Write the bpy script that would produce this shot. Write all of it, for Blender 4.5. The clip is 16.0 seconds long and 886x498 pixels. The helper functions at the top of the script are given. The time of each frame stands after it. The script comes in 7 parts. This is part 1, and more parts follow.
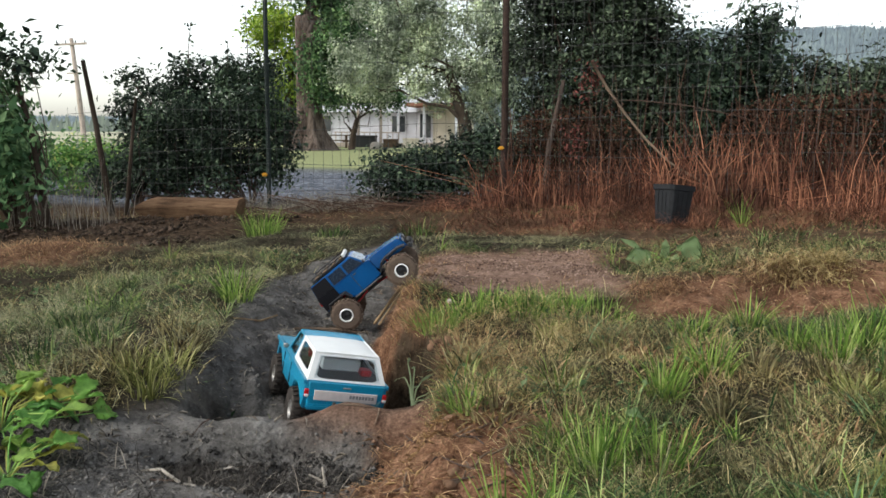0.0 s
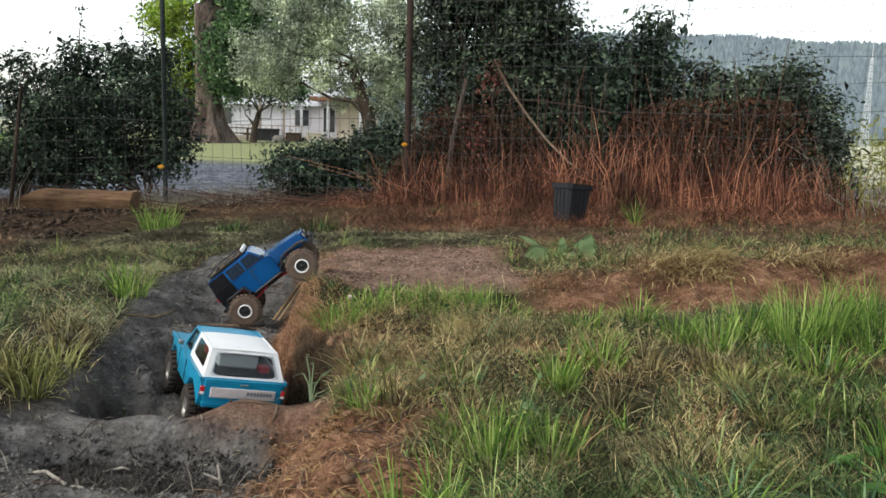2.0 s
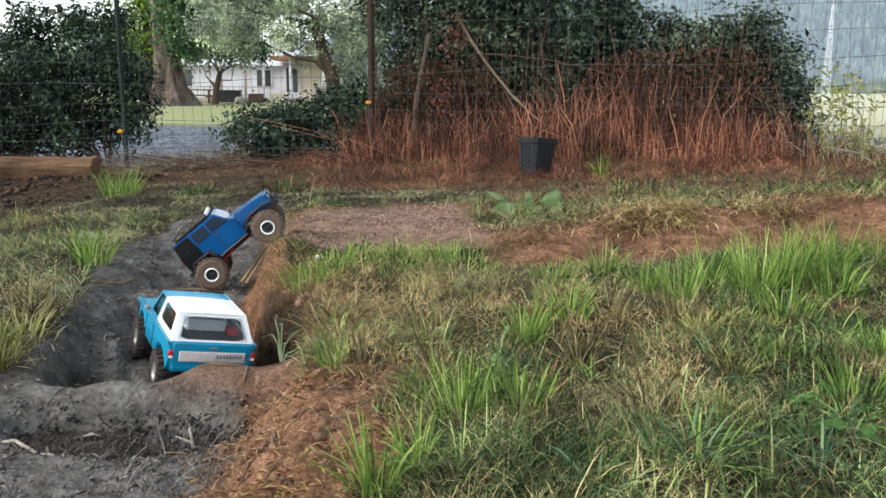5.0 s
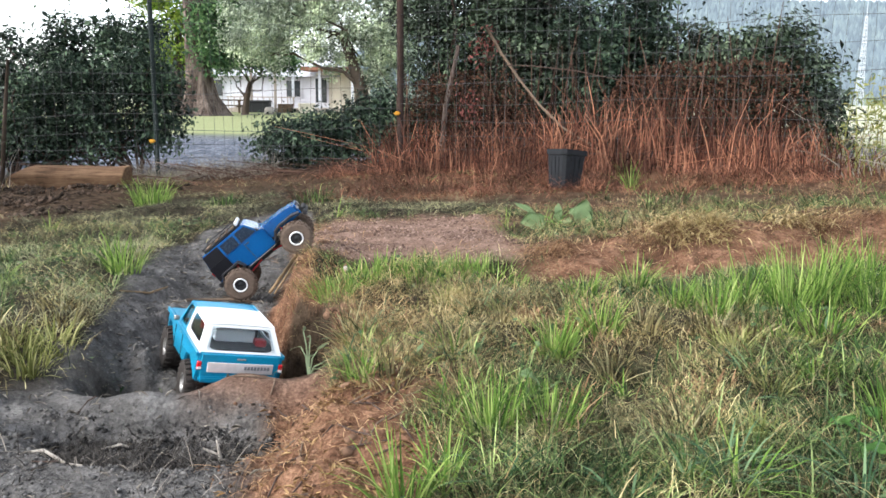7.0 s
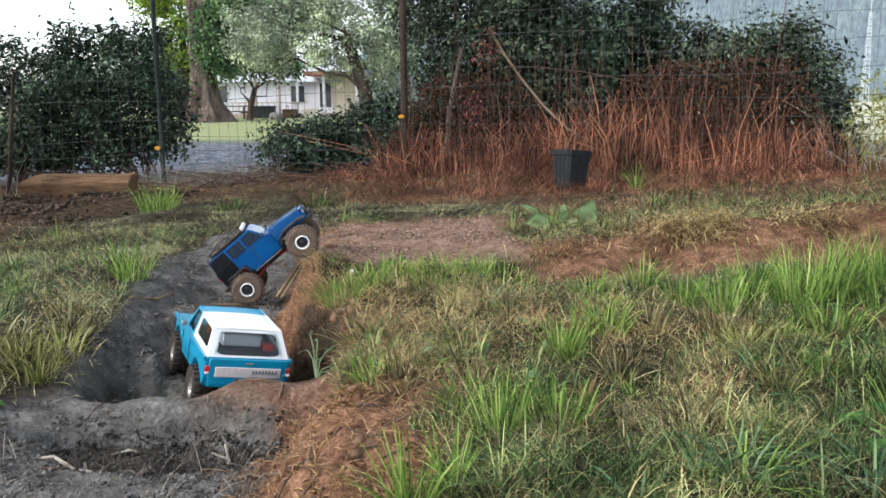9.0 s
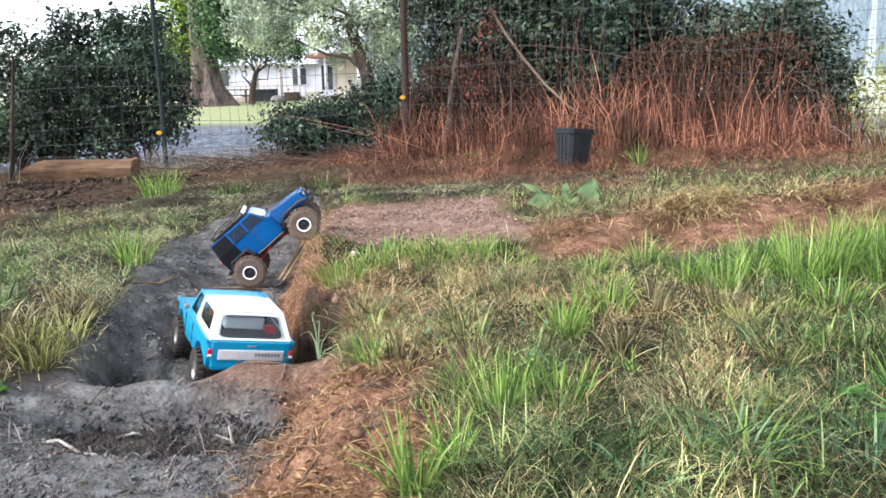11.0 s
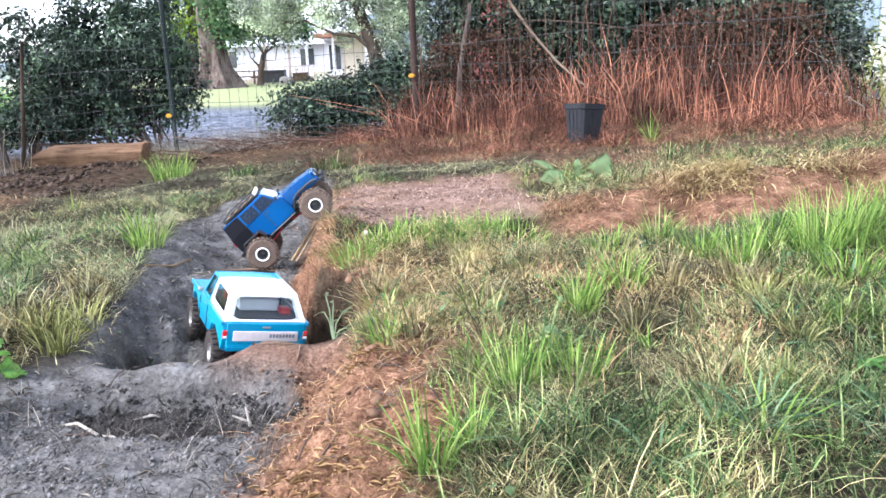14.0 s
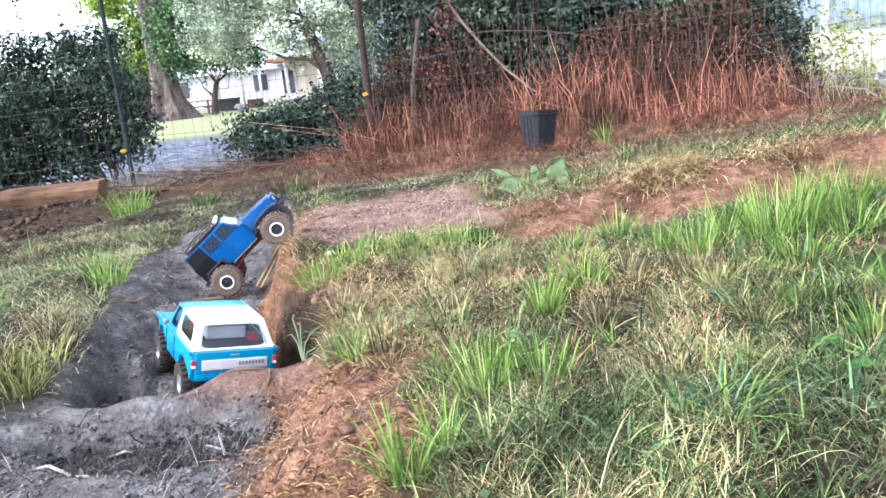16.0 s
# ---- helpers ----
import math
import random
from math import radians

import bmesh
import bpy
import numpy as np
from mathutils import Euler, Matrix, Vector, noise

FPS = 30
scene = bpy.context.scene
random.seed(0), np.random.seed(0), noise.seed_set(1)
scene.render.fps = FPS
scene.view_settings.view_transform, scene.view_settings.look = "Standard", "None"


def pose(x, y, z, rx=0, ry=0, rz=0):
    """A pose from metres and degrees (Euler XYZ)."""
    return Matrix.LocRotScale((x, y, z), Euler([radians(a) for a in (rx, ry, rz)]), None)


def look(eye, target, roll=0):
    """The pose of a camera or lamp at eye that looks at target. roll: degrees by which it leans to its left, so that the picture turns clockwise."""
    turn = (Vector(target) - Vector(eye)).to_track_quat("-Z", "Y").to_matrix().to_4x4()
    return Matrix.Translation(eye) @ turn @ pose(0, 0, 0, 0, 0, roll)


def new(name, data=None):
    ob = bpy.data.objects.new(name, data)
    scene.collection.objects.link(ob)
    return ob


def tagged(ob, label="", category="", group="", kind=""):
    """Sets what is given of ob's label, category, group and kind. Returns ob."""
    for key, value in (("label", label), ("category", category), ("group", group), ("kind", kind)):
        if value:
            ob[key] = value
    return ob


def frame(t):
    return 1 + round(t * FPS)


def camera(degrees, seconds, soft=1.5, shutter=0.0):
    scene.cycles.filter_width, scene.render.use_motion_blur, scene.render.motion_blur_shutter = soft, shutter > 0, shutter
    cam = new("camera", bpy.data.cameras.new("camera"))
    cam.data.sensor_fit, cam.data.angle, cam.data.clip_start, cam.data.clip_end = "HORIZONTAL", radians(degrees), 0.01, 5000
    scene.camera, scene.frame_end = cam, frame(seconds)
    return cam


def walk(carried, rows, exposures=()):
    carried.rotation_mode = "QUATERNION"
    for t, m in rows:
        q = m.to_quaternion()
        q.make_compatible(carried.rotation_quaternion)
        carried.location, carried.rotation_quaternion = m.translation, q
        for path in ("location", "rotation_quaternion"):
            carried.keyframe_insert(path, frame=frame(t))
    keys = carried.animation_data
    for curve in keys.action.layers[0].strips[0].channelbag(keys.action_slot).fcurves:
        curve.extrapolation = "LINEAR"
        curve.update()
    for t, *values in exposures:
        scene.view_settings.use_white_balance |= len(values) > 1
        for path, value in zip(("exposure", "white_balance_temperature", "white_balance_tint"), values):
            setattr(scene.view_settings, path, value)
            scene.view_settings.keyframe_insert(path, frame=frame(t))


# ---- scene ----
cam = camera(56.0, 16.0, soft=1.6)
LEVEL = pose(0, 0, 0, 0, -1.8, 0)
PATH = [
    (0, (0.13, -0.169, 0.838), (-0.142, 1.794, 0.571), -1.3),
    (0.5, (0.134, -0.171, 0.839), (-0.068, 1.8, 0.566), -0.7),
    (1, (0.141, -0.185, 0.842), (0.009, 1.792, 0.566), -0.5),
    (1.5, (0.141, -0.184, 0.841), (0.09, 1.796, 0.563), 0.0),
    (2, (0.143, -0.185, 0.84), (0.101, 1.795, 0.561), -0.0),
    (2.5, (0.143, -0.188, 0.84), (0.115, 1.792, 0.559), 0.0),
    (3, (0.145, -0.186, 0.839), (0.122, 1.794, 0.558), 0.1),
    (3.5, (0.144, -0.194, 0.841), (0.149, 1.787, 0.562), 0.3),
    (4, (0.153, -0.203, 0.843), (0.19, 1.776, 0.562), 0.0),
    (4.5, (0.159, -0.186, 0.832), (0.189, 1.785, 0.494), -1.3),
    (4.7, (0.156, -0.189, 0.834), (0.188, 1.775, 0.456), -1.4),
    (6.8, (0.15, -0.146, 0.829), (0.124, 1.817, 0.45), -1.1),
    (7, (0.145, -0.161, 0.838), (0.112, 1.807, 0.485), -1.2),
    (7.5, (0.143, -0.164, 0.838), (0.103, 1.812, 0.528), -1.3),
    (8, (0.15, -0.163, 0.835), (0.111, 1.812, 0.522), -1.9),
    (8.5, (0.153, -0.166, 0.834), (0.112, 1.808, 0.514), -2.2),
    (9, (0.147, -0.162, 0.834), (0.099, 1.808, 0.488), -2.1),
    (9.2, (0.154, -0.144, 0.82), (0.1, 1.822, 0.456), -1.9),
    (11.5, (0.164, -0.162, 0.83), (0.099, 1.798, 0.441), -4.0),
    (12, (0.17, -0.162, 0.826), (0.099, 1.797, 0.426), -5.3),
    (12.5, (0.166, -0.154, 0.818), (0.088, 1.795, 0.375), -5.9),
    (13, (0.161, -0.155, 0.826), (0.078, 1.795, 0.389), -5.3),
    (13.5, (0.156, -0.161, 0.83), (0.074, 1.79, 0.396), -4.0),
    (14, (0.155, -0.15, 0.826), (0.064, 1.799, 0.388), -4.1),
    (14.5, (0.161, -0.158, 0.821), (0.071, 1.791, 0.384), -5.3),
    (15, (0.165, -0.168, 0.821), (0.08, 1.783, 0.389), -7.3),
    (15.5, (0.171, -0.165, 0.818), (0.133, 1.792, 0.406), -7.7),
    (16, (0.173, -0.177, 0.823), (0.163, 1.78, 0.411), -7.9),
]
walk(cam, [(t, LEVEL @ look(eye, target, roll)) for t, eye, target, roll in PATH],
     exposures=[(0.0, 1.26, 6650, 6), (4.0, 1.24, 6650, 6), (4.5, 1.42, 6550, 6), (6.8, 2.06, 6280, 9), (7.0, 2.06, 6280, 9), (7.4, 1.66, 6360, 7), (8.0, 1.6, 6330, 7), (8.5, 1.48, 6310, 7), (9.0, 1.7, 6300, 7), (11.5, 2.33, 6050, 11), (12.0, 2.2, 6000, 11), (12.5, 2.43, 5900, 11), (13.0, 2.65, 5850, 12), (16.0, 2.72, 5700, 15)])

# ---- sky and light ----
world = bpy.data.worlds.new("sky")
scene.world = world
world.use_nodes = True
wn = world.node_tree
wn.nodes.clear()
sky = wn.nodes.new("ShaderNodeTexSky")
sky.sky_type, sky.sun_disc = "NISHITA", False
SUN_UP, SUN_ROUND = 42.0, 240.0
sky.sun_elevation, sky.sun_rotation = radians(SUN_UP), radians(SUN_ROUND)
sky.air_density, sky.dust_density, sky.ozone_density = 1.0, 2.0, 1.0
pale = wn.nodes.new("ShaderNodeHueSaturation")
pale.inputs["Saturation"].default_value = 0.35
sky_bg = wn.nodes.new("ShaderNodeBackground")
sky_bg.inputs["Strength"].default_value = 0.15
sky_out = wn.nodes.new("ShaderNodeOutputWorld")
wn.links.new(sky.outputs[0], pale.inputs["Color"])
wn.links.new(pale.outputs[0], sky_bg.inputs["Color"])
wn.links.new(sky_bg.outputs[0], sky_out.inputs["Surface"])

sun_data = bpy.data.lights.new("sun", "SUN")
sun_data.energy, sun_data.angle, sun_data.color = 0.7, radians(14), (1.0, 0.95, 0.88)
sun = new("sun", sun_data)
_az, _el = radians(SUN_ROUND), radians(SUN_UP)
sun_dir = Vector((math.sin(_az) * math.cos(_el), math.cos(_az) * math.cos(_el), math.sin(_el)))
sun.matrix_world = look(sun_dir * 50, (0, 0, 0))

# ---- tools ----
rng = np.random.default_rng(7)


def smooth(a, b, v):
    u = np.clip((np.asarray(v, float) - a) / (b - a), 0, 1)
    return u * u * (3 - 2 * u)


def vnoise(x, y, seed=0.0):
    ix, iy = np.floor(x), np.floor(y)
    fx, fy = x - ix, y - iy
    fx, fy = fx * fx * (3 - 2 * fx), fy * fy * (3 - 2 * fy)

    def h(i, j):
        v = np.sin(i * 127.1 + j * 311.7 + seed * 74.7) * 43758.5453
        return v - np.floor(v)
    return (h(ix, iy) * (1 - fx) + h(ix + 1, iy) * fx) * (1 - fy) + (h(ix, iy + 1) * (1 - fx) + h(ix + 1, iy + 1) * fx) * fy


def fbm(x, y, scale, octaves=3, seed=0.0):
    out, amp, tot = 0.0, 1.0, 0.0
    for k in range(octaves):
        out = out + amp * vnoise(x * scale * 2 ** k, y * scale * 2 ** k, seed + k)
        tot += amp
        amp *= 0.5
    return out / tot - 0.5


def np_mesh(name, verts, faces):
    """A mesh from arrays: verts (n, 3) and faces (m, k)."""
    verts, faces = np.asarray(verts, np.float32), np.asarray(faces, np.int32)
    me = bpy.data.meshes.new(name)
    m, k = faces.shape
    me.vertices.add(len(verts))
    me.vertices.foreach_set("co", verts.ravel())
    me.loops.add(m * k)
    me.loops.foreach_set("vertex_index", faces.ravel())
    me.polygons.add(m)
    me.polygons.foreach_set("loop_start", np.arange(0, m * k, k, dtype=np.int32))
    me.update(calc_edges=True)
    me.validate()
    return me


def thing(name, label, category, at=(0, 0, 0), group="", kind=""):
    ob = new(name)
    ob.empty_display_size = 0.1
    ob.matrix_world = at if isinstance(at, Matrix) else Matrix.Translation(at)
    return tagged(ob, label, category, group, kind)


def part(name, data, material, parent=None, label="", smooth_faces=False, m=None):
    """One mesh object (from a bmesh or a mesh) under a thing or a part, in the parent's own frame."""
    if isinstance(data, bmesh.types.BMesh):
        me = bpy.data.meshes.new(name)
        data.to_mesh(me)
        data.free()
    else:
        me = data
    if material and not me.materials:
        me.materials.append(material)
    if smooth_faces:
        me.polygons.foreach_set("use_smooth", np.ones(len(me.polygons), bool))
    ob = new(name, me)
    if parent is not None:
        ob.parent = parent
    if m is not None:
        ob.matrix_local = m
    if label:
        ob["label"] = label
    return ob


def box(sx, sy, sz, m=None, bevel=0.0, seg=1):
    bm = bmesh.new()
    bmesh.ops.create_cube(bm, size=1)
    bmesh.ops.scale(bm, vec=(sx, sy, sz), verts=bm.verts)
    if bevel:
        bmesh.ops.bevel(bm, geom=bm.edges[:], offset=bevel, segments=seg, affect="EDGES")
    if m is not None:
        bmesh.ops.transform(bm, matrix=m, verts=bm.verts)
    return bm


def add_box(bm, sx, sy, sz, m, bevel=0.0):
    b = box(sx, sy, sz, m, bevel)
    me = bpy.data.meshes.new("tmp")
    b.to_mesh(me)
    b.free()
    bm.from_mesh(me)
    bpy.data.meshes.remove(me)
    return bm


def tube_arrays(points, radii, sides=6):
    """A tapered tube along points: verts and quads."""
    P = np.asarray(points, float)
    R = np.broadcast_to(np.asarray(radii, float), (len(P),))
    T = np.gradient(P, axis=0)
    T /= np.linalg.norm(T, axis=1)[:, None] + 1e-9
    ref = np.array([0.0, 0, 1]) if abs(T[:, 2]).mean() < 0.8 else np.array([1.0, 0, 0])
    A = np.cross(T, ref)
    A /= np.linalg.norm(A, axis=1)[:, None] + 1e-9
    B = np.cross(T, A)
    th = np.linspace(0, 2 * np.pi, sides, endpoint=False)
    V = (P[:, None] + R[:, None, None] * (np.cos(th)[None, :, None] * A[:, None] + np.sin(th)[None, :, None] * B[:, None])).reshape(-1, 3)
    F = []
    for i in range(len(P) - 1):
        for j in range(sides):
            k = (j + 1) % sides
            F.append((i * sides + j, i * sides + k, (i + 1) * sides + k, (i + 1) * sides + j))
    for base in (0, (len(P) - 1) * sides):
        for j in range(0, sides - 2, 2):
            F.append((base, base + j + 1, base + j + 2, base + (j + 3) % sides if j + 3 < sides else base))
    F = [f if len(set(f)) == 4 else f for f in F]
    return V, np.array([f for f in F if len(set(f)) == 4])


def tubes(list_of):
    V, F, n = [], [], 0
    for points, radii, sides in list_of:
        v, f = tube_arrays(points, radii, sides)
        V.append(v)
        F.append(f + n)
        n += len(v)
    return np.concatenate(V), np.concatenate(F)


def leaf_arrays(P, N, size, rng, slim=0.5, fold=0.25):
    """Pointed, folded leaves at P that face N: four verts and two triangles each."""
    n = len(P)
    up = rng.normal(size=(n, 3))
    A = np.cross(N, up)
    A /= np.linalg.norm(A, axis=1)[:, None] + 1e-9
    B = np.cross(N, A)
    s = np.broadcast_to(np.asarray(size, float), (n,))[:, None]
    base, tip = P - A * s * 0.5, P + A * s * 0.5
    mid = P - A * s * 0.05 + N * s * fold * 0.5
    le, ri = mid + B * s * slim * 0.5, mid - B * s * slim * 0.5
    V = np.stack([base, le, tip, ri], 1).reshape(-1, 3)
    i = np.arange(n)[:, None] * 4
    F = np.concatenate([i + np.array([[0, 1, 2]]), i + np.array([[0, 2, 3]])], 0)
    return V, F


def blade_arrays(P, height, width, lean, heading, rng, seg=3):
    """Blades that arch over from their roots at P; lean: 0 upright, about 1 lying. Two verts a joint and one at the tip."""
    n = len(P)
    d = np.stack([np.cos(heading), np.sin(heading), np.zeros(n)], 1)
    side = np.stack([-d[:, 1], d[:, 0], np.zeros(n)], 1)
    tw = rng.uniform(-0.7, 0.7, n)[:, None]
    side = side * np.cos(tw) + d * np.sin(tw)
    end = np.radians(rng.uniform(88, 118, n)) * lean + rng.uniform(0, 0.15, n)
    start = end * np.clip(rng.uniform(0.2, 0.5, n) + 0.55 * np.clip(lean - 0.7, 0, 1), 0, 0.9)
    step, up = (height / seg)[:, None], np.array([0.0, 0, 1])
    at, rows = np.array(P, float), []
    for k in range(seg):
        w = (width * (1.0, 0.95, 0.72, 0.5)[min(3, k + (3 - seg if seg < 3 else 0))])[:, None] / 2
        rows += [at - side * w, at + side * w]
        th = (start + (end - start) * (k + 0.5) / seg)[:, None]
        at = at + step * (d * np.sin(th) + up * np.cos(th))
    V = np.stack(rows + [at], 1).reshape(-1, 3)
    m = 2 * seg + 1
    i = np.arange(n)[:, None] * m
    tri = [(2 * seg - 2, 2 * seg - 1, 2 * seg)]
    for k in range(seg - 1):
        tri += [(2 * k, 2 * k + 1, 2 * k + 3), (2 * k, 2 * k + 3, 2 * k + 2)]
    return V, np.concatenate([i + np.array([q]) for q in tri], 0)


# ---- materials ----
class Mat:
    """A small builder of node materials."""

    def __init__(self, name, rough=0.8, metal=0.0, spec=0.3):
        self.m = bpy.data.materials.new(name)
        self.m.use_nodes = True
        self.t = self.m.node_tree
        self.b = self.t.nodes["Principled BSDF"]
        self.b.inputs["Roughness"].default_value = rough
        self.b.inputs["Metallic"].default_value = metal
        self.b.inputs["Specular IOR Level"].default_value = spec

    def node(self, kind, **kw):
        n = self.t.nodes.new(kind)
        for k, v in kw.items():
            n.inputs[k.replace("_", " ")].default_value = v
        return n

    def link(self, a, b):
        self.t.links.new(a, b)

    def coords(self):
        return self.t.nodes.new("ShaderNodeTexCoord").outputs["Object"]

    def noise(self, scale, detail=4.0, rough=0.6, vec=None, dist=0.0):
        n = self.node("ShaderNodeTexNoise", Scale=scale, Detail=detail, Roughness=rough, Distortion=dist)
        self.link(vec or self.coords(), n.inputs["Vector"])
        return n.outputs["Fac"]

    def ramp(self, fac, stops):
        r = self.t.nodes.new("ShaderNodeValToRGB")
        e = r.color_ramp.elements
        while len(e) < len(stops):
            e.new(0.5)
        for el, (p, c) in zip(e, stops):
            el.position, el.color = p, (*c, 1)
        self.link(fac, r.inputs["Fac"])
        return r.outputs["Color"]

    def mix(self, fac, a, b, mode="MIX"):
        n = self.t.nodes.new("ShaderNodeMix")
        n.data_type, n.blend_type = "RGBA", mode
        for sock, v in ((n.inputs["Factor"], fac), (n.inputs["A"] if 0 else n.inputs[6], a), (n.inputs[7], b)):
            if isinstance(v, (int, float)):
                sock.default_value = v
            elif isinstance(v, tuple):
                sock.default_value = (*v, 1)
            else:
                self.link(v, sock)
        return n.outputs[2]

    def math(self, op, a, b=0.0):
        n = self.t.nodes.new("ShaderNodeMath")
        n.operation = op
        for sock, v in zip(n.inputs, (a, b)):
            if isinstance(v, (int, float)):
                sock.default_value = v
            else:
                self.link(v, sock)
        return n.outputs[0]

    def attr(self, name):
        n = self.t.nodes.new("ShaderNodeAttribute")
        n.attribute_name = name
        return n.outputs["Fac"]

    def island(self):
        return self.t.nodes.new("ShaderNodeNewGeometry").outputs["Random Per Island"]

    def color(self, c):
        if isinstance(c, tuple):
            self.b.inputs["Base Color"].default_value = (*c, 1)
        else:
            self.link(c, self.b.inputs["Base Color"])
        return self

    def bump(self, height, strength=0.4, distance=0.01):
        n = self.node("ShaderNodeBump", Strength=strength, Distance=distance)
        self.link(height, n.inputs["Height"])
        self.link(n.outputs[0], self.b.inputs["Normal"])
        return self

    def rough(self, fac, lo, hi):
        n = self.node("ShaderNodeMapRange", To_Min=lo, To_Max=hi)
        self.link(fac, n.inputs["Value"])
        self.link(n.outputs[0], self.b.inputs["Roughness"])
        return self

    def glow(self, c, strength):
        self.b.inputs["Emission Color"].default_value = (*c, 1)
        self.b.inputs["Emission Strength"].default_value = strength
        return self


def plain(name, c, rough=0.6, metal=0.0, spec=0.4, vary=0.25, scale=20.0, bump=0.0):
    """A surface of one colour with two scales of soiling."""
    k = Mat(name, rough, metal, spec)
    n1, n2 = k.noise(scale), k.noise(scale * 7, 3.0)
    f = k.math("ADD", k.math("MULTIPLY", n1, 0.65), k.math("MULTIPLY", n2, 0.35))
    lo = tuple(v * (1 - vary) for v in c)
    hi = tuple(min(1, v * (1 + vary)) for v in c)
    k.color(k.ramp(f, [(0.3, lo), (0.7, hi)]))
    k.rough(n2, max(0.03, rough - 0.1), min(1, rough + 0.12))
    if bump:
        k.bump(n2, bump, 0.004)
    return k.m


def leafy(name, stops, rough=0.5, spec=0.35, trans=0.25, patchy=0.0):
    """Leaves or blades: a colour for each one, and a little light through them."""
    k = Mat(name, rough, 0, spec)
    col = k.ramp(k.island(), stops)
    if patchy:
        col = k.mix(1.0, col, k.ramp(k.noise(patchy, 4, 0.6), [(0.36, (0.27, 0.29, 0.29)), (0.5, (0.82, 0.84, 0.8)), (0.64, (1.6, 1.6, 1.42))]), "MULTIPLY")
    k.color(col)
    tr = k.t.nodes.new("ShaderNodeBsdfTranslucent")
    k.link(col, tr.inputs["Color"])
    mx = k.t.nodes.new("ShaderNodeMixShader")
    mx.inputs[0].default_value = trans
    k.link(k.b.outputs[0], mx.inputs[1])
    k.link(tr.outputs[0], mx.inputs[2])
    k.link(mx.outputs[0], k.t.nodes["Material Output"].inputs["Surface"])
    return k.m


def ground_material():
    k = Mat("earth", 1.0, 0, 0.02)
    big, mid, fine = k.noise(1.3, 5), k.noise(14, 6, 0.65), k.noise(120, 4, 0.7)
    vor = k.node("ShaderNodeTexVoronoi", Scale=55.0)
    k.link(k.coords(), vor.inputs["Vector"])
    crumb = vor.outputs["Distance"]
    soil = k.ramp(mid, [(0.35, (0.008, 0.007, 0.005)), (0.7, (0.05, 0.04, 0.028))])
    dust = k.ramp(k.math("ADD", k.math("MULTIPLY", mid, 0.6), k.math("MULTIPLY", fine, 0.4)), [(0.32, (0.032, 0.03, 0.028)), (0.5, (0.118, 0.112, 0.106)), (0.66, (0.205, 0.196, 0.187))])
    red = k.ramp(k.math("ADD", k.math("MULTIPLY", mid, 0.5), k.math("MULTIPLY", fine, 0.5)), [(0.34, (0.028, 0.014, 0.009)), (0.5, (0.15, 0.079, 0.047)), (0.66, (0.33, 0.198, 0.128))])
    lawn = k.ramp(mid, [(0.3, (0.16, 0.18, 0.085)), (0.7, (0.27, 0.285, 0.155))])
    gravel = k.ramp(k.math("ADD", k.math("MULTIPLY", k.noise(9, 3, 0.85), 0.7), k.math("MULTIPLY", fine, 0.3)), [(0.4, (0.022, 0.026, 0.033)), (0.5, (0.085, 0.094, 0.115)), (0.6, (0.23, 0.245, 0.28))])
    field = k.ramp(big, [(0.3, (0.3, 0.3, 0.215)), (0.7, (0.4, 0.4, 0.29))])
    damp = k.ramp(k.noise(3.2, 5, 0.65), [(0.36, (0.42, 0.41, 0.4)), (0.6, (1.0, 1.0, 1.0))])
    dust = k.mix(0.65, dust, damp, "MULTIPLY")
    red = k.mix(0.5, red, damp, "MULTIPLY")
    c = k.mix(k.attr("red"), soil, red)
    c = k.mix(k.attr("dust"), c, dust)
    pale = k.ramp(k.math("ADD", k.math("MULTIPLY", mid, 0.5), k.math("MULTIPLY", fine, 0.5)), [(0.34, (0.06, 0.038, 0.028)), (0.5, (0.155, 0.103, 0.08)), (0.66, (0.27, 0.192, 0.155))])
    c = k.mix(k.attr("pale"), c, pale)
    c = k.mix(k.attr("gravel"), c, gravel)
    c = k.mix(k.attr("lawn"), c, lawn)
    c = k.mix(k.attr("field"), c, field)
    k.color(c)
    h = k.math("ADD", k.math("MULTIPLY", mid, 0.9), k.math("ADD", k.math("MULTIPLY", fine, 0.35), k.math("MULTIPLY", crumb, 0.35)))
    k.bump(h, 0.9, 0.022)
    return k.m


M_EARTH = ground_material()
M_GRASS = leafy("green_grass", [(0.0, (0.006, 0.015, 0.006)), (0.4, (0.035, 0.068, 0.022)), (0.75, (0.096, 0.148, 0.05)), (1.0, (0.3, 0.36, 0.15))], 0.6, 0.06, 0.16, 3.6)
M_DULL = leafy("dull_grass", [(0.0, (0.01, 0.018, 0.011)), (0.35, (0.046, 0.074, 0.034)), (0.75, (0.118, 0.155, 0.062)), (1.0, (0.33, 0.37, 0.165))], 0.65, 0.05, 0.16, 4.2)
M_LUSH = leafy("lush_grass", [(0.0, (0.035, 0.075, 0.016)), (0.45, (0.13, 0.22, 0.042)), (0.8, (0.245, 0.345, 0.08)), (1.0, (0.4, 0.46, 0.165))], 0.65, 0.05, 0.35)
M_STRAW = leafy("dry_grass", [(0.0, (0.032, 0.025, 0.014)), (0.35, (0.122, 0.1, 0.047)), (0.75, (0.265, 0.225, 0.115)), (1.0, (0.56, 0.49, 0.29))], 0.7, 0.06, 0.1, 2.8)
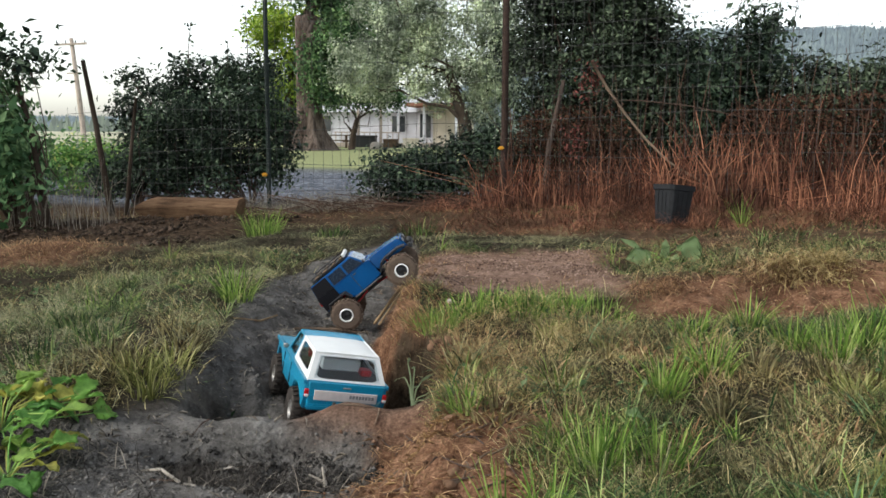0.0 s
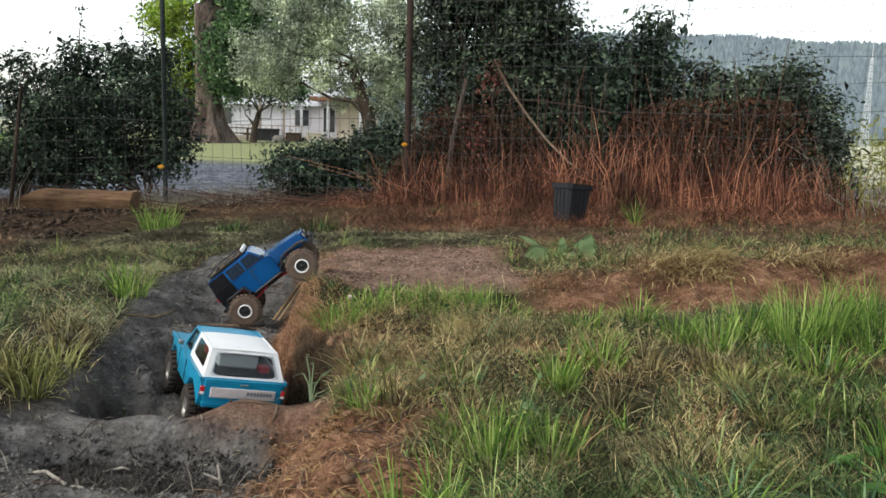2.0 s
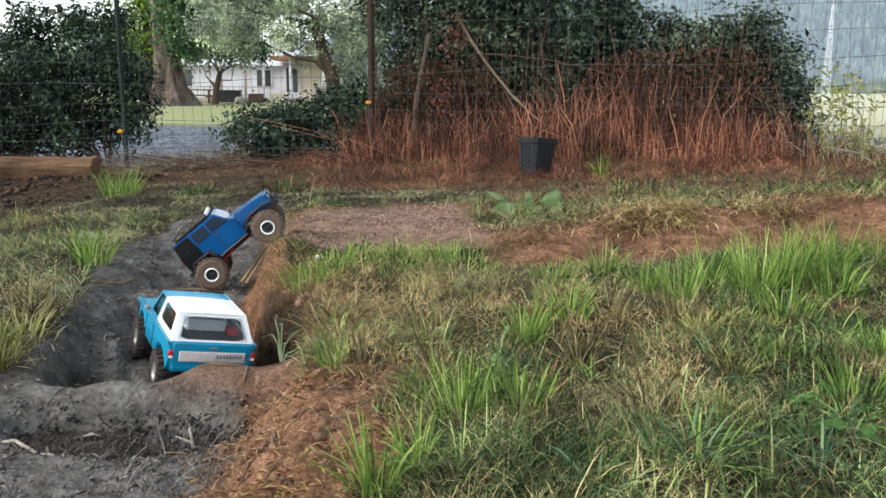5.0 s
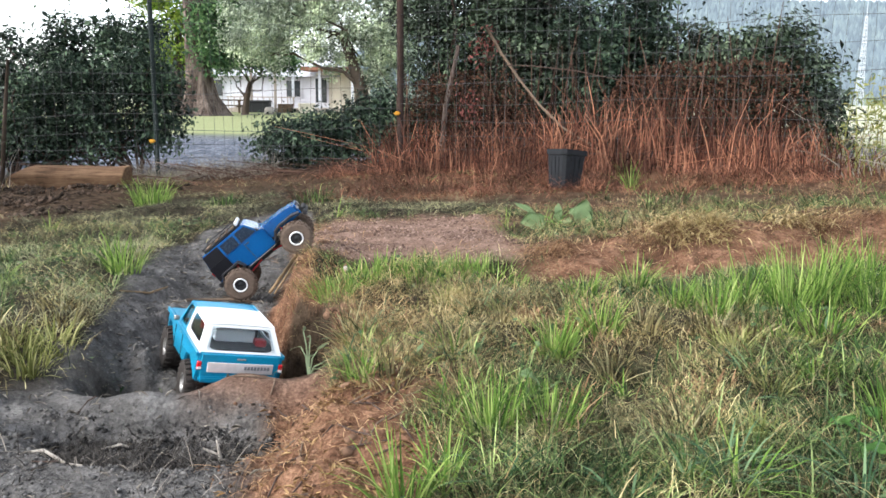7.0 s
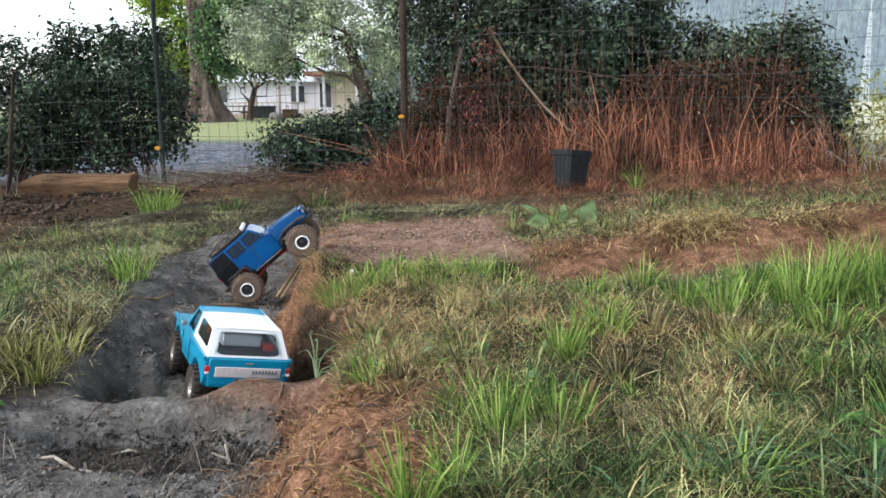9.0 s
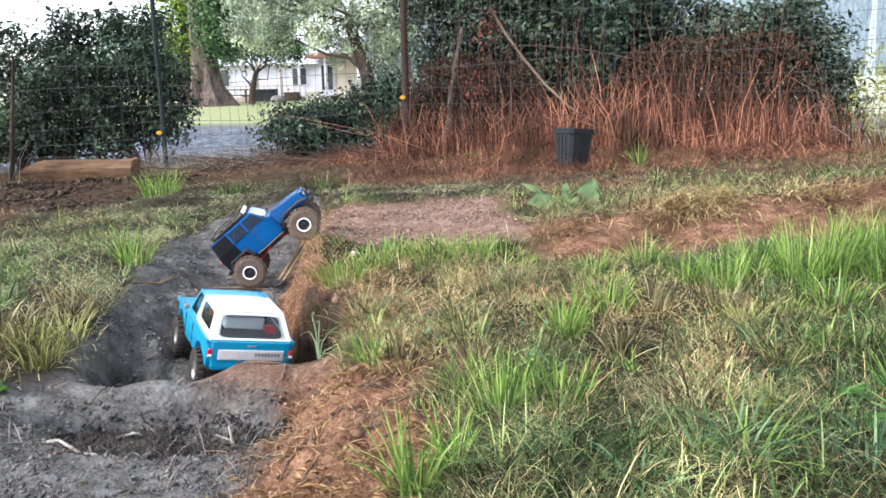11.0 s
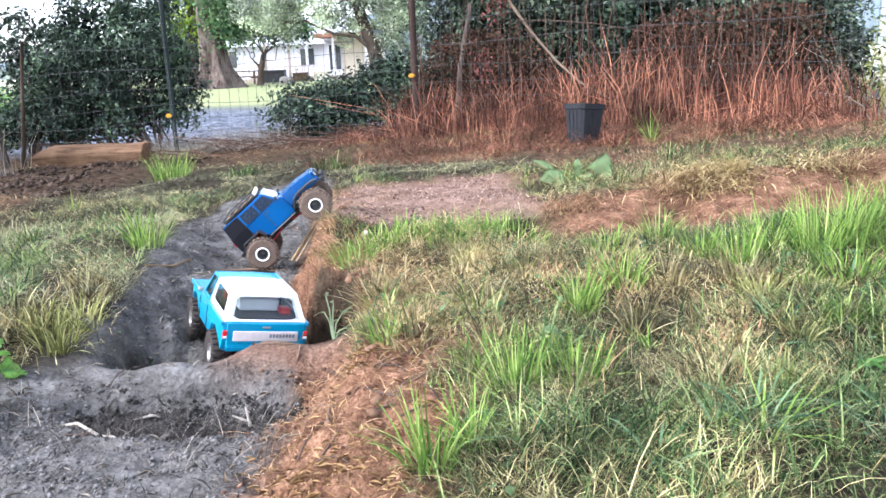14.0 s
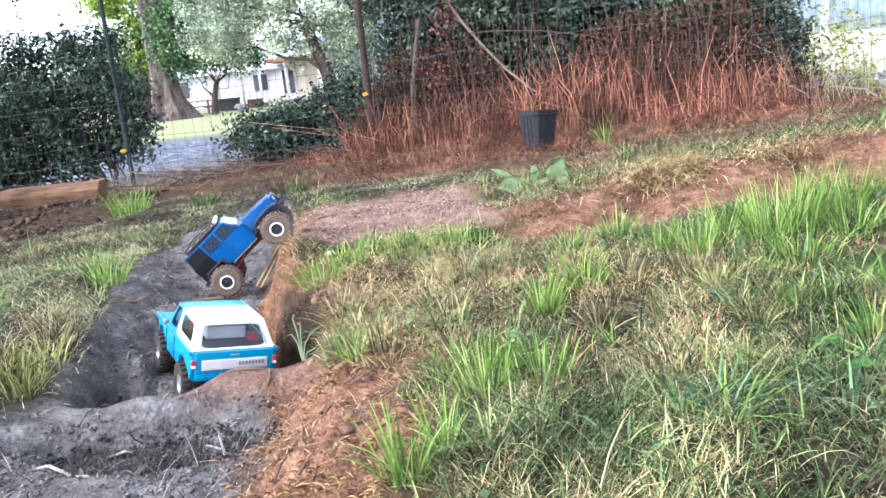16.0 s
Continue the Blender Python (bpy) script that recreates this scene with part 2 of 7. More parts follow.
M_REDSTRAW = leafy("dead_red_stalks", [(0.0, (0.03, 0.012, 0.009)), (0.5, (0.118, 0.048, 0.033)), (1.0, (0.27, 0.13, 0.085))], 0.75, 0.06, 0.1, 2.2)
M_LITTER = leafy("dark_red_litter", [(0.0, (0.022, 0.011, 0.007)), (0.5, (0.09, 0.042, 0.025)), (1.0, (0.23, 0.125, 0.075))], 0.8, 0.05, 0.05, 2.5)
M_PALESTALK = leafy("pale_dead_stalks", [(0.0, (0.1, 0.085, 0.07)), (1.0, (0.27, 0.24, 0.2))], 0.8, 0.06, 0.1)
M_BROWNLEAF = leafy("dead_brown_leaf", [(0.0, (0.02, 0.011, 0.008)), (0.6, (0.05, 0.025, 0.016)), (1.0, (0.11, 0.055, 0.034))], 0.7, 0.06, 0.1)
M_REDLEAF = leafy("withered_red_leaf", [(0.0, (0.07, 0.022, 0.018)), (1.0, (0.19, 0.075, 0.062))], 0.7, 0.06, 0.2)
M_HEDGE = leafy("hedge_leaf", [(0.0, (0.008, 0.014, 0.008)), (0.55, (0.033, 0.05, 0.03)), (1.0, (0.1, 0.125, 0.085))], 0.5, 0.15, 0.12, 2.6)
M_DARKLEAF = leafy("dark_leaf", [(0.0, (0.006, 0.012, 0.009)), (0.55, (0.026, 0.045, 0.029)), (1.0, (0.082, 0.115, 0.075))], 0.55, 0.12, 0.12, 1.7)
M_BRIGHTLEAF = leafy("bright_leaf", [(0.0, (0.08, 0.15, 0.02)), (0.5, (0.18, 0.27, 0.035)), (1.0, (0.33, 0.4, 0.08))], 0.6, 0.06, 0.4, 0.9)
M_MIDLEAF = leafy("tree_leaf", [(0.0, (0.03, 0.07, 0.03)), (0.5, (0.08, 0.15, 0.07)), (1.0, (0.2, 0.29, 0.14))], 0.6, 0.06, 0.35, 1.0)
M_SIDELEAF = leafy("side_bush_leaf", [(0.0, (0.035, 0.085, 0.035)), (0.5, (0.09, 0.18, 0.08)), (1.0, (0.19, 0.29, 0.13))], 0.55, 0.15, 0.4)
M_GREYLEAF = leafy("silver_leaf", [(0.0, (0.15, 0.19, 0.13)), (0.5, (0.34, 0.39, 0.28)), (1.0, (0.6, 0.64, 0.53))], 0.6, 0.06, 0.4, 0.9)
M_BROADLEAF = leafy("broad_leaf", [(0.0, (0.07, 0.16, 0.045)), (0.5, (0.15, 0.3, 0.085)), (0.85, (0.26, 0.41, 0.125)), (1.0, (0.44, 0.45, 0.15))], 0.75, 0.06, 0.4)
def broad_leaf_material(name, stops):
    """Broad soft leaves, blotched and puckered between their veins."""
    k = Mat(name, 0.6, 0, 0.15)
    n1, n2 = k.noise(26, 4, 0.6), k.noise(120, 3, 0.6)
    col = k.mix(1.0, k.ramp(k.island(), stops), k.ramp(n1, [(0.35, (0.62, 0.66, 0.6)), (0.65, (1.3, 1.25, 1.1))]), "MULTIPLY")
    k.color(col)
    k.bump(k.math("ADD", n1, k.math("MULTIPLY", n2, 0.4)), 0.7, 0.006)
    tr = k.t.nodes.new("ShaderNodeBsdfTranslucent")
    k.link(col, tr.inputs["Color"])
    mx = k.t.nodes.new("ShaderNodeMixShader")
    mx.inputs[0].default_value = 0.35
    k.link(k.b.outputs[0], mx.inputs[1])
    k.link(tr.outputs[0], mx.inputs[2])
    k.link(mx.outputs[0], k.t.nodes["Material Output"].inputs["Surface"])
    return k.m


M_VINELEAF = [broad_leaf_material("broad_weed_leaf", [(0.0, c), (1.0, tuple(1.15 * v for v in c))]) for c in ((0.13, 0.29, 0.085), (0.2, 0.38, 0.11), (0.28, 0.42, 0.13), (0.42, 0.42, 0.13))]
M_DOCKLEAF = leafy("grey_green_leaf", [(0.0, (0.2, 0.29, 0.14)), (1.0, (0.34, 0.43, 0.24))], 0.6, 0.06, 0.3)
M_PALEWEED = leafy("pale_weed_leaf", [(0.0, (0.13, 0.17, 0.1)), (1.0, (0.22, 0.27, 0.16))], 0.6, 0.06, 0.3)
M_WEED = leafy("weed_leaf", [(0.0, (0.03, 0.055, 0.022)), (0.6, (0.06, 0.1, 0.042)), (1.0, (0.12, 0.17, 0.085))], 0.6, 0.06, 0.2)
M_PALEROOT = plain("bleached_root", (0.3, 0.27, 0.23), 0.9, 0, 0.05, 0.35, 40, 0.4)
M_CANE = plain("split_cane", (0.24, 0.165, 0.095), 0.8, 0, 0.1, 0.25, 30, 0.3)
M_BARK = plain("bark", (0.05, 0.037, 0.028), 0.9, 0, 0.15, 0.45, 3, 0.8)


def bark_material(name, stops, stretch):
    """Bark with furrows drawn out along the trunk."""
    k = Mat(name, 0.95, 0, 0.05)
    mp = k.t.nodes.new("ShaderNodeMapping")
    mp.inputs["Scale"].default_value = (1, 1, stretch)
    k.link(k.coords(), mp.inputs["Vector"])
    n1, n2 = k.noise(2.6, 5, 0.65, mp.outputs[0], 0.6), k.noise(14, 4, 0.7, mp.outputs[0])
    f = k.math("ADD", k.math("MULTIPLY", n1, 0.65), k.math("MULTIPLY", n2, 0.35))
    k.color(k.ramp(f, stops))
    k.bump(f, 1.0, 0.12)
    return k.m


def grain_material(name, stops):
    """Old sawn wood with its grain along the x axis."""
    k = Mat(name, 0.9, 0, 0.08)
    mp = k.t.nodes.new("ShaderNodeMapping")
    mp.inputs["Scale"].default_value = (0.12, 1, 1)
    k.link(k.coords(), mp.inputs["Vector"])
    n1, n2 = k.noise(30, 5, 0.7, mp.outputs[0], 0.4), k.noise(5, 4, 0.6)
    f = k.math("ADD", k.math("MULTIPLY", n1, 0.6), k.math("MULTIPLY", n2, 0.4))
    k.color(k.ramp(f, stops))
    k.bump(f, 0.8, 0.01)
    return k.m


M_TRUNK = bark_material("old_trunk_bark", [(0.36, (0.012, 0.009, 0.008)), (0.47, (0.055, 0.041, 0.034)), (0.63, (0.17, 0.135, 0.115))], 0.22)
M_TWIG = plain("twig", (0.055, 0.036, 0.028), 0.85, 0, 0.2, 0.35, 30)
M_STICK = plain("dry_stick", (0.14, 0.102, 0.074), 0.85, 0, 0.05, 0.3, 30, 0.4)
M_RUST = plain("rusty_steel", (0.032, 0.021, 0.017), 0.9, 0.0, 0.1, 0.4, 30, 0.4)
M_GREENPOST = plain("dark_green_paint", (0.016, 0.022, 0.02), 0.8, 0, 0.1, 0.3, 30, 0.2)
M_WIRE = plain("galvanised_wire", (0.055, 0.055, 0.055), 0.6, 0.3, 0.3, 0.3, 40)
M_YELLOW = plain("yellow_plastic", (0.42, 0.21, 0.02), 0.6, 0, 0.2, 0.1, 40)
M_TIMBER = plain("weathered_timber", (0.085, 0.058, 0.038), 0.85, 0, 0.2, 0.4, 6, 0.5)
M_POT = plain("black_plastic", (0.013, 0.014, 0.016), 0.6, 0, 0.15, 0.3, 25, 0.1)
M_ROCK = plain("dusty_stone", (0.12, 0.112, 0.104), 0.95, 0, 0.05, 0.45, 16, 0.8)
M_WHITEWALL = plain("white_siding", (0.55, 0.55, 0.59), 0.7, 0, 0.3, 0.12, 2)
M_ROOF = plain("brown_roof", (0.27, 0.13, 0.09), 0.8, 0, 0.2, 0.25, 2)
M_POLE = plain("pole_wood", (0.32, 0.27, 0.23), 0.85, 0, 0.2, 0.25, 3)
M_STEELTOWER = plain("tower_steel", (0.4, 0.42, 0.43), 0.6, 0.2, 0.3, 0.1, 3)
M_GLASSDARK = plain("dark_window_glass", (0.03, 0.035, 0.04), 0.08, 0, 0.6, 0.2, 10)
M_BLUE = plain("turquoise_blue_paint", (0.004, 0.17, 0.29), 0.3, 0, 0.5, 0.12, 25)
M_WHITE = plain("white_paint", (0.56, 0.57, 0.57), 0.35, 0, 0.5, 0.08, 25)
M_SILVER = plain("brushed_silver", (0.55, 0.5, 0.49), 0.4, 0.2, 0.5, 0.12, 60)
M_JEEPBLUE = plain("metallic_blue_paint", (0.006, 0.075, 0.235), 0.14, 0.2, 0.7, 0.1, 9)
M_BLACK = plain("black_trim", (0.018, 0.018, 0.02), 0.55, 0, 0.35, 0.3, 30)
M_TYRE = plain("dusty_rubber", (0.03, 0.025, 0.022), 0.9, 0, 0.2, 0.45, 40, 0.4)
M_BRIGHTRING = plain("bright_ring", (0.72, 0.72, 0.72), 0.35, 0.2, 0.5, 0.08, 60)
M_DUSTTYRE = plain("earth_caked_rubber", (0.105, 0.077, 0.06), 0.95, 0, 0.05, 0.4, 45, 0.5)
M_RIM = plain("chrome_rim", (0.3, 0.29, 0.28), 0.4, 0.8, 0.5, 0.2, 60)
M_REDPART = plain("red_plastic", (0.4, 0.015, 0.02), 0.4, 0, 0.4, 0.2, 40)
M_BARS = plain("grey_lettering", (0.17, 0.17, 0.18), 0.5, 0, 0.4, 0.1, 60)
M_REDLENS = plain("red_lens", (0.35, 0.01, 0.015), 0.15, 0, 0.6, 0.1, 60)
_k = Mat("red_lamp", 0.4)
_k.color((0.8, 0.01, 0.01)).glow((1.0, 0.0015, 0.003), 3.0)
M_REDLAMP = _k.m
_k = Mat("clear_pane", 0.03, 0, 0.5)
_k.color((0.75, 0.8, 0.82))
_k.b.inputs["Transmission Weight"].default_value = 1.0
_k.b.inputs["IOR"].default_value = 1.3
M_PANE = _k.m
M_YELLOWING = leafy("yellowing_grass", [(0.0, (0.075, 0.085, 0.022)), (0.5, (0.2, 0.21, 0.07)), (1.0, (0.42, 0.4, 0.18))], 0.65, 0.05, 0.3)
M_GOLD = leafy("golden_straw", [(0.0, (0.09, 0.05, 0.025)), (0.5, (0.22, 0.13, 0.06)), (1.0, (0.38, 0.26, 0.13))], 0.75, 0.06, 0.15)
M_TRUNKISH = leafy("brown_stems", [(0.0, (0.022, 0.013, 0.01)), (1.0, (0.085, 0.05, 0.036))], 0.85, 0.06, 0.0)
M_YELLOWEED = leafy("yellow_green_weed", [(0.0, (0.09, 0.12, 0.03)), (0.5, (0.19, 0.2, 0.06)), (1.0, (0.3, 0.27, 0.12))], 0.6, 0.06, 0.3)


# ---- ground ----
def pit_left(y):
    return np.interp(y, [1.9, 2.2, 2.5, 2.95, 3.5, 4.2, 4.9, 5.3, 5.8], [-1.12, -1.13, -1.18, -1.28, -1.42, -1.5, -1.48, -1.42, -1.3])


def pit_right(y):
    return np.interp(y, [1.9, 2.25, 2.55, 2.8, 2.95, 3.08, 3.2, 3.5, 4.3, 5.0, 5.7], [-0.25, -0.25, -0.28, -0.325, -0.385, -0.49, -0.545, -0.585, -0.66, -0.74, -0.86])


def rim_line(x):
    """Where the crest between the near bowl and the pit runs."""
    return 2.2 + 0.12 * smooth(-0.72, -0.5, x) + 0.012 * np.sin(x * 17)


def rim_top(x):
    """Height of that crest, with a hump at its grassy end."""
    return -0.038 + 0.022 * smooth(-0.72, -0.56, x) + 0.008 * np.sin(x * 23 + 1)


def bank_line(x):
    return 3.48 + 0.14 * np.clip(x - 0.8, 0, 2) - 0.05 * np.sin(x * 2.3) + 0.05 * np.sin(x * 6.1 + 1)


def on_bank(x, y):
    """The low earth step that runs on from the bare mound."""
    return smooth(0.25, 0.75, x) * smooth(-0.12, 0.3, y - bank_line(x)) * (1 - smooth(0.3, 1.1, y - bank_line(x)))


def bank_face(x, y):
    d = y - bank_line(x)
    return smooth(0.3, 0.6, x) * smooth(-0.16, -0.06, d) * (1 - smooth(0.26, 0.4, d))


def in_pit(x, y):
    return smooth(0, 1, (x - pit_left(y)) / (0.3 + 0.16 * smooth(2.6, 3.2, y))) * (1 - smooth(-0.035 - 0.065 * smooth(2.75, 3.1, y), 0.01, x - pit_right(y) + 0.05 * fbm(x, y, 7, 3, 45))) * smooth(0.015, 0.13, y - rim_line(x)) * (1 - smooth(4.9, 5.7, y))


def on_mound(x, y):
    return smooth(-0.72, -0.5, x) * (1 - smooth(0.25, 0.8, x)) * smooth(2.9, 3.8, y) * (1 - smooth(4.6, 5.8, y))


def in_bowl(x, y):
    d = np.hypot((x + 0.66 + 0.12 * fbm(x, y, 4, 2, 19)) / 0.41, (y - 1.96 + 0.08 * fbm(x, y, 4, 2, 17)) / 0.19)
    return 1 - smooth(0.62, 1.0, d)


def ruts(x, y):
    """Furrows that wheels have dragged along the curve of the pit."""
    dx, dy = x + 0.62, (y - 3.1) * 0.75
    r, a = np.hypot(dx, dy), np.arctan2(dy, -dx)
    return fbm(r * 3.4, a * 0.55, 3.2, 3, 41) + 0.5 * fbm(r * 3.0, a * 0.4, 9.0, 2, 43)


def soil_heap(x, y):
    """Bare dark earth thrown up before the beam."""
    n = 0.5 * fbm(x, y, 1.4, 3, 37)
    return smooth(-5.6, -4.6, x) * (1 - smooth(-2.95, -2.45, x + n - 0.25 * (y - 6.2))) * smooth(5.4, 6.0, y + n + 0.45 * (x + 3.2)) * (1 - smooth(7.3, 8.0, y))


def height(x, y):
    x, y = np.asarray(x, float), np.asarray(y, float)
    far = smooth(9.5, 14, np.hypot(x * 0.7, y))
    z = 0.05 + 0.01 * (np.clip(y, -3, 9) - 2) + 0.05 * np.clip(x, -4.5, 4)
    z = z * (1 - far) + far * -0.05
    near = 1 - far
    z = z + near * (0.05 * fbm(x, y, 0.9, 3, 1) + 0.085 * fbm(x, y, 2.8, 3, 5))
    z = z + 0.042 * on_mound(x, y) * (1 + 0.9 * fbm(x, y, 2.6, 3, 33)) + (0.045 + 0.06 * smooth(0.7, 1.3, x) + 0.035 * fbm(x, y, 3, 3, 25) + 0.04 * fbm(x, y, 11, 2, 29)) * on_bank(x, y) - 0.045 * smooth(0.5, 1.0, x) * np.exp(-((y - bank_line(x) + 0.2) / 0.16) ** 2)
    z = z + 0.06 * np.exp(-((x + 1.6) / 0.35) ** 2) * smooth(2.2, 2.8, y) * (1 - smooth(4, 5, y))
    c = smooth(-1.45, -1.0, x) * (1 - smooth(-0.36, -0.14, x)) * smooth(1.0, 1.4, y) * (1 - smooth(2.4, 2.6, y))
    crest = np.exp(-(np.maximum(np.abs(y - rim_line(x)) - 0.03, 0) / 0.085) ** 2) * (0.25 + 0.75 * smooth(-1.12, -0.85, x))
    z = z * (1 - c) + c * (-0.075 + 0.03 * smooth(1.3, 1.7, y) * ruts(x, y) * (1 - crest) + (rim_top(x) + 0.075) * crest + 0.028 * fbm(x, y, 4, 3, 15) * (1 - 0.7 * crest))
    z = z + 0.07 * np.exp(-((x + 0.5) / 0.14) ** 2 - ((y - 3.65) / 0.3) ** 2)
    z = z + 0.045 * np.exp(-((x + 0.3) / 0.09) ** 2 - ((y - 2.66) / 0.12) ** 2)
    z = z + 0.16 * np.exp(-((x + 3.5) / 0.5) ** 2 - ((y - 5.2) / 0.4) ** 2) + 0.06 * soil_heap(x, y) * (1 + 1.4 * fbm(x, y, 3.2, 3, 35))
    b = in_bowl(x, y)
    z = z * (1 - b) + b * (-0.155 + 0.07 * fbm(x, y, 9, 2, 3) + 0.06 * fbm(x, y, 22, 2, 4))
    p = in_pit(x, y)
    floor = np.interp(y, [2.2, 2.55, 3.0, 3.5, 4.3, 5.0, 5.6], [-0.17, -0.175, -0.235, -0.12, -0.09, -0.085, -0.03]) - 0.18 * np.exp(-((x + 1.0) / 0.16) ** 2 - ((y - 2.47) / 0.18) ** 2) + 0.1 * ruts(x, y) - 0.17 * np.exp(-((x - pit_right(y) + 0.1) / 0.09) ** 2) * smooth(2.4, 2.6, y) * (1 - smooth(3.2, 3.5, y)) + 0.06 * fbm(x, y, 5, 3, 9)
    z = z * (1 - p) + p * floor + 0.07 * p * (1 - p) * 4 * ruts(x, y) * (x < -0.8)
    rough = np.clip(p + b + c + near * 0.35 + 0.8 * np.exp(-((x + 0.32) / 0.14) ** 2 - ((y - 2.62) / 0.3) ** 2), 0, 1.1) * (1 - smooth(7, 12, y))
    z = z + rough * (0.03 * fbm(x, y, 14, 3, 11) + 0.014 * fbm(x, y, 50, 2, 13)) * (1 - 0.8 * np.exp(-((y - rim_line(x)) / 0.09) ** 2) * (x < -0.3) * (x > -1.1))
    z = z + 0.055 * fbm(x, y, 20, 3, 27) * smooth(-0.5, -0.36, x) * (1 - smooth(0.0, 0.2, x)) * smooth(0.6, 1.2, y) * (1 - smooth(2.1, 2.4, y))
    d = np.hypot(x, y)
    return z + smooth(600, 2500, d) * 2.0


def zones(x, y):
    n = fbm(x, y, 2.2, 4, 21)
    n2 = fbm(x, y, 9, 3, 31)
    pit = smooth(0.0, 0.1, in_pit(x, y) + 0.04 * n2)
    nearflat = smooth(-1.45, -1.15, x + 0.35 * n + 0.22 * (1 - smooth(1.9, 2.2, y)) - 0.1 * smooth(2.1, 2.3, y)) * (1 - smooth(-0.42, -0.25, x + 0.1 * n2)) * (1 - smooth(2.5, 2.62, y)) * smooth(-1, 0, y)
    dust = np.clip(pit + nearflat, 0, 1)
    # shade low on the pit's steep side, put into the colour as dark soil
    wall_shade = smooth(-0.26, -0.18, x - pit_right(y)) * (1 - smooth(0.0, 0.03, x - pit_right(y) + 0.04 * n2)) * smooth(2.25, 2.35, y) * (1 - smooth(3.06, 3.18, y))
    rightwall = smooth(-0.15, -0.09, x - pit_right(y) + 0.08 * n2) * (1 - smooth(0.03, 0.12, x - pit_right(y) + 0.12 * n2)) * smooth(2.0, 2.2, y) * (1 - smooth(4.9, 5.3, y))
    farwall = in_pit(x, y) * smooth(4.5, 5.1, y)
    lip = np.exp(-((x + 0.3 + 0.05 * n2) / 0.1) ** 4 - ((y - 2.62) / 0.2) ** 4)
    redchips = lip + smooth(-0.5, -0.36, x + 0.2 * n2) * (1 - smooth(-0.02, 0.14, x + 0.2 * n2)) * (1 - smooth(2.05, 2.3, y + 0.2 * n)) * smooth(0, 0.6, y)
    hump = smooth(-0.74, -0.6, x + 0.06 * n2) * (1 - smooth(-0.32, -0.2, x)) * np.exp(-((y - 2.27) / 0.1) ** 2) * 0.85
    top = smooth(-0.75, -0.62, x + 0.1 * n2) * (1 - smooth(0.35, 0.55, x + 0.2 * n2)) * smooth(3.5, 3.68, y + 0.2 * n2 + 0.06 * x) * (1 - smooth(4.75, 5.3, y + 0.7 * n + 0.2 * n2))
    face = bank_face(x, y) * smooth(-0.35, -0.05, n2 + 0.1)
    upper = smooth(0.4, 0.9, x) * smooth(0.1, 0.3, y - bank_line(x)) * 0.35 * (1 - smooth(5.5, 6.5, y))
    back = smooth(5.7, 6.6, y + 1.2 * n - 1.1 * (1 - smooth(-1.6, 0.1, x))) * (1 - smooth(9.3, 10.0, y))
    heap = soil_heap(x, y)
    lump = np.exp(-((x + 3.45) / 0.5) ** 4 - ((y - 5.2) / 0.42) ** 4)
    back = np.maximum(back, heap)
    red = np.clip(rightwall + farwall * 0.8 + redchips + hump + top + face + upper + back * (0.25 + 0.5 * smooth(-1.5, 0.2, x)) * (1 - 0.9 * heap) + 0.12 * heap + 0.8 * lump, 0, 1)
    red = red * (1 - 0.9 * wall_shade)
    # last term takes off dust to paint the shaded near corner of the pit
    dust = dust * (1 - np.clip(rightwall + farwall * 0.7 + redchips + hump + 0.75 * wall_shade + 0.7 * np.exp(-((x + 1.0) / 0.2) ** 2 - ((y - 2.53) / 0.17) ** 2), 0, 1))
    gravel = smooth(9.7, 10.2, y + 1.9 * np.clip(x - 3.0, 0, 3)) * (1 - smooth(17.5, 19.5, y + 0.2 * x)) * (1 - smooth(7, 14, x))
    lawn = smooth(17.5, 19.5, y + 0.2 * x) * (1 - smooth(5, 15, x)) * (1 - smooth(80, 140, y))
    open_side = smooth(0.5, 0.58, -x / np.maximum(y, 1.0)) * smooth(14, 20, y)
    lawn = lawn * (1 - open_side)
    field = np.clip(open_side + smooth(9.5, 12, y) * smooth(5, 14, x) + smooth(80, 140, np.hypot(x, y)), 0, 1)
    return dict(dust=dust, red=red, gravel=gravel, lawn=lawn, field=field, top=top, back=back, heap=np.clip(heap + lump, 0, 1), lip=lip, chips=np.clip(redchips, 0, 1), face=face, pale=np.clip(0.9 * top * smooth(-0.5, 0.1, n2 + 0.2) + 0.5 * hump, 0, 1))


def axis_lines(lo, hi, step, reach):
    mid = np.arange(lo, hi, step)
    out = [step]
    while sum(out) < reach:
        out.append(out[-1] * 1.13)
    off = np.cumsum(out)
    return np.concatenate([lo - off[::-1], mid, hi + off - step])


gx, gy = axis_lines(-2.0, 2.2, 0.016, 3500), axis_lines(1.3, 4.8, 0.016, 3500)
GX, GY = np.meshgrid(gx, gy)
GZ = height(GX, GY)
nx, ny = len(gx), len(gy)
ids = np.arange(nx * ny).reshape(ny, nx)
me = np_mesh("ground", np.stack([GX, GY, GZ], -1).reshape(-1, 3), np.stack([ids[:-1, :-1], ids[:-1, 1:], ids[1:, 1:], ids[1:, :-1]], -1).reshape(-1, 4))
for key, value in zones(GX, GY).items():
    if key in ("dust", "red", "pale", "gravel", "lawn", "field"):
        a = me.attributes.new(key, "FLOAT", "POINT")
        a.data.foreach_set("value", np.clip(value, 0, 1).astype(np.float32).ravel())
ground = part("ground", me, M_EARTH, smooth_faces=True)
tagged(ground, "dusty bare and grassy garden earth with a dug pit", "ground", kind="structure")


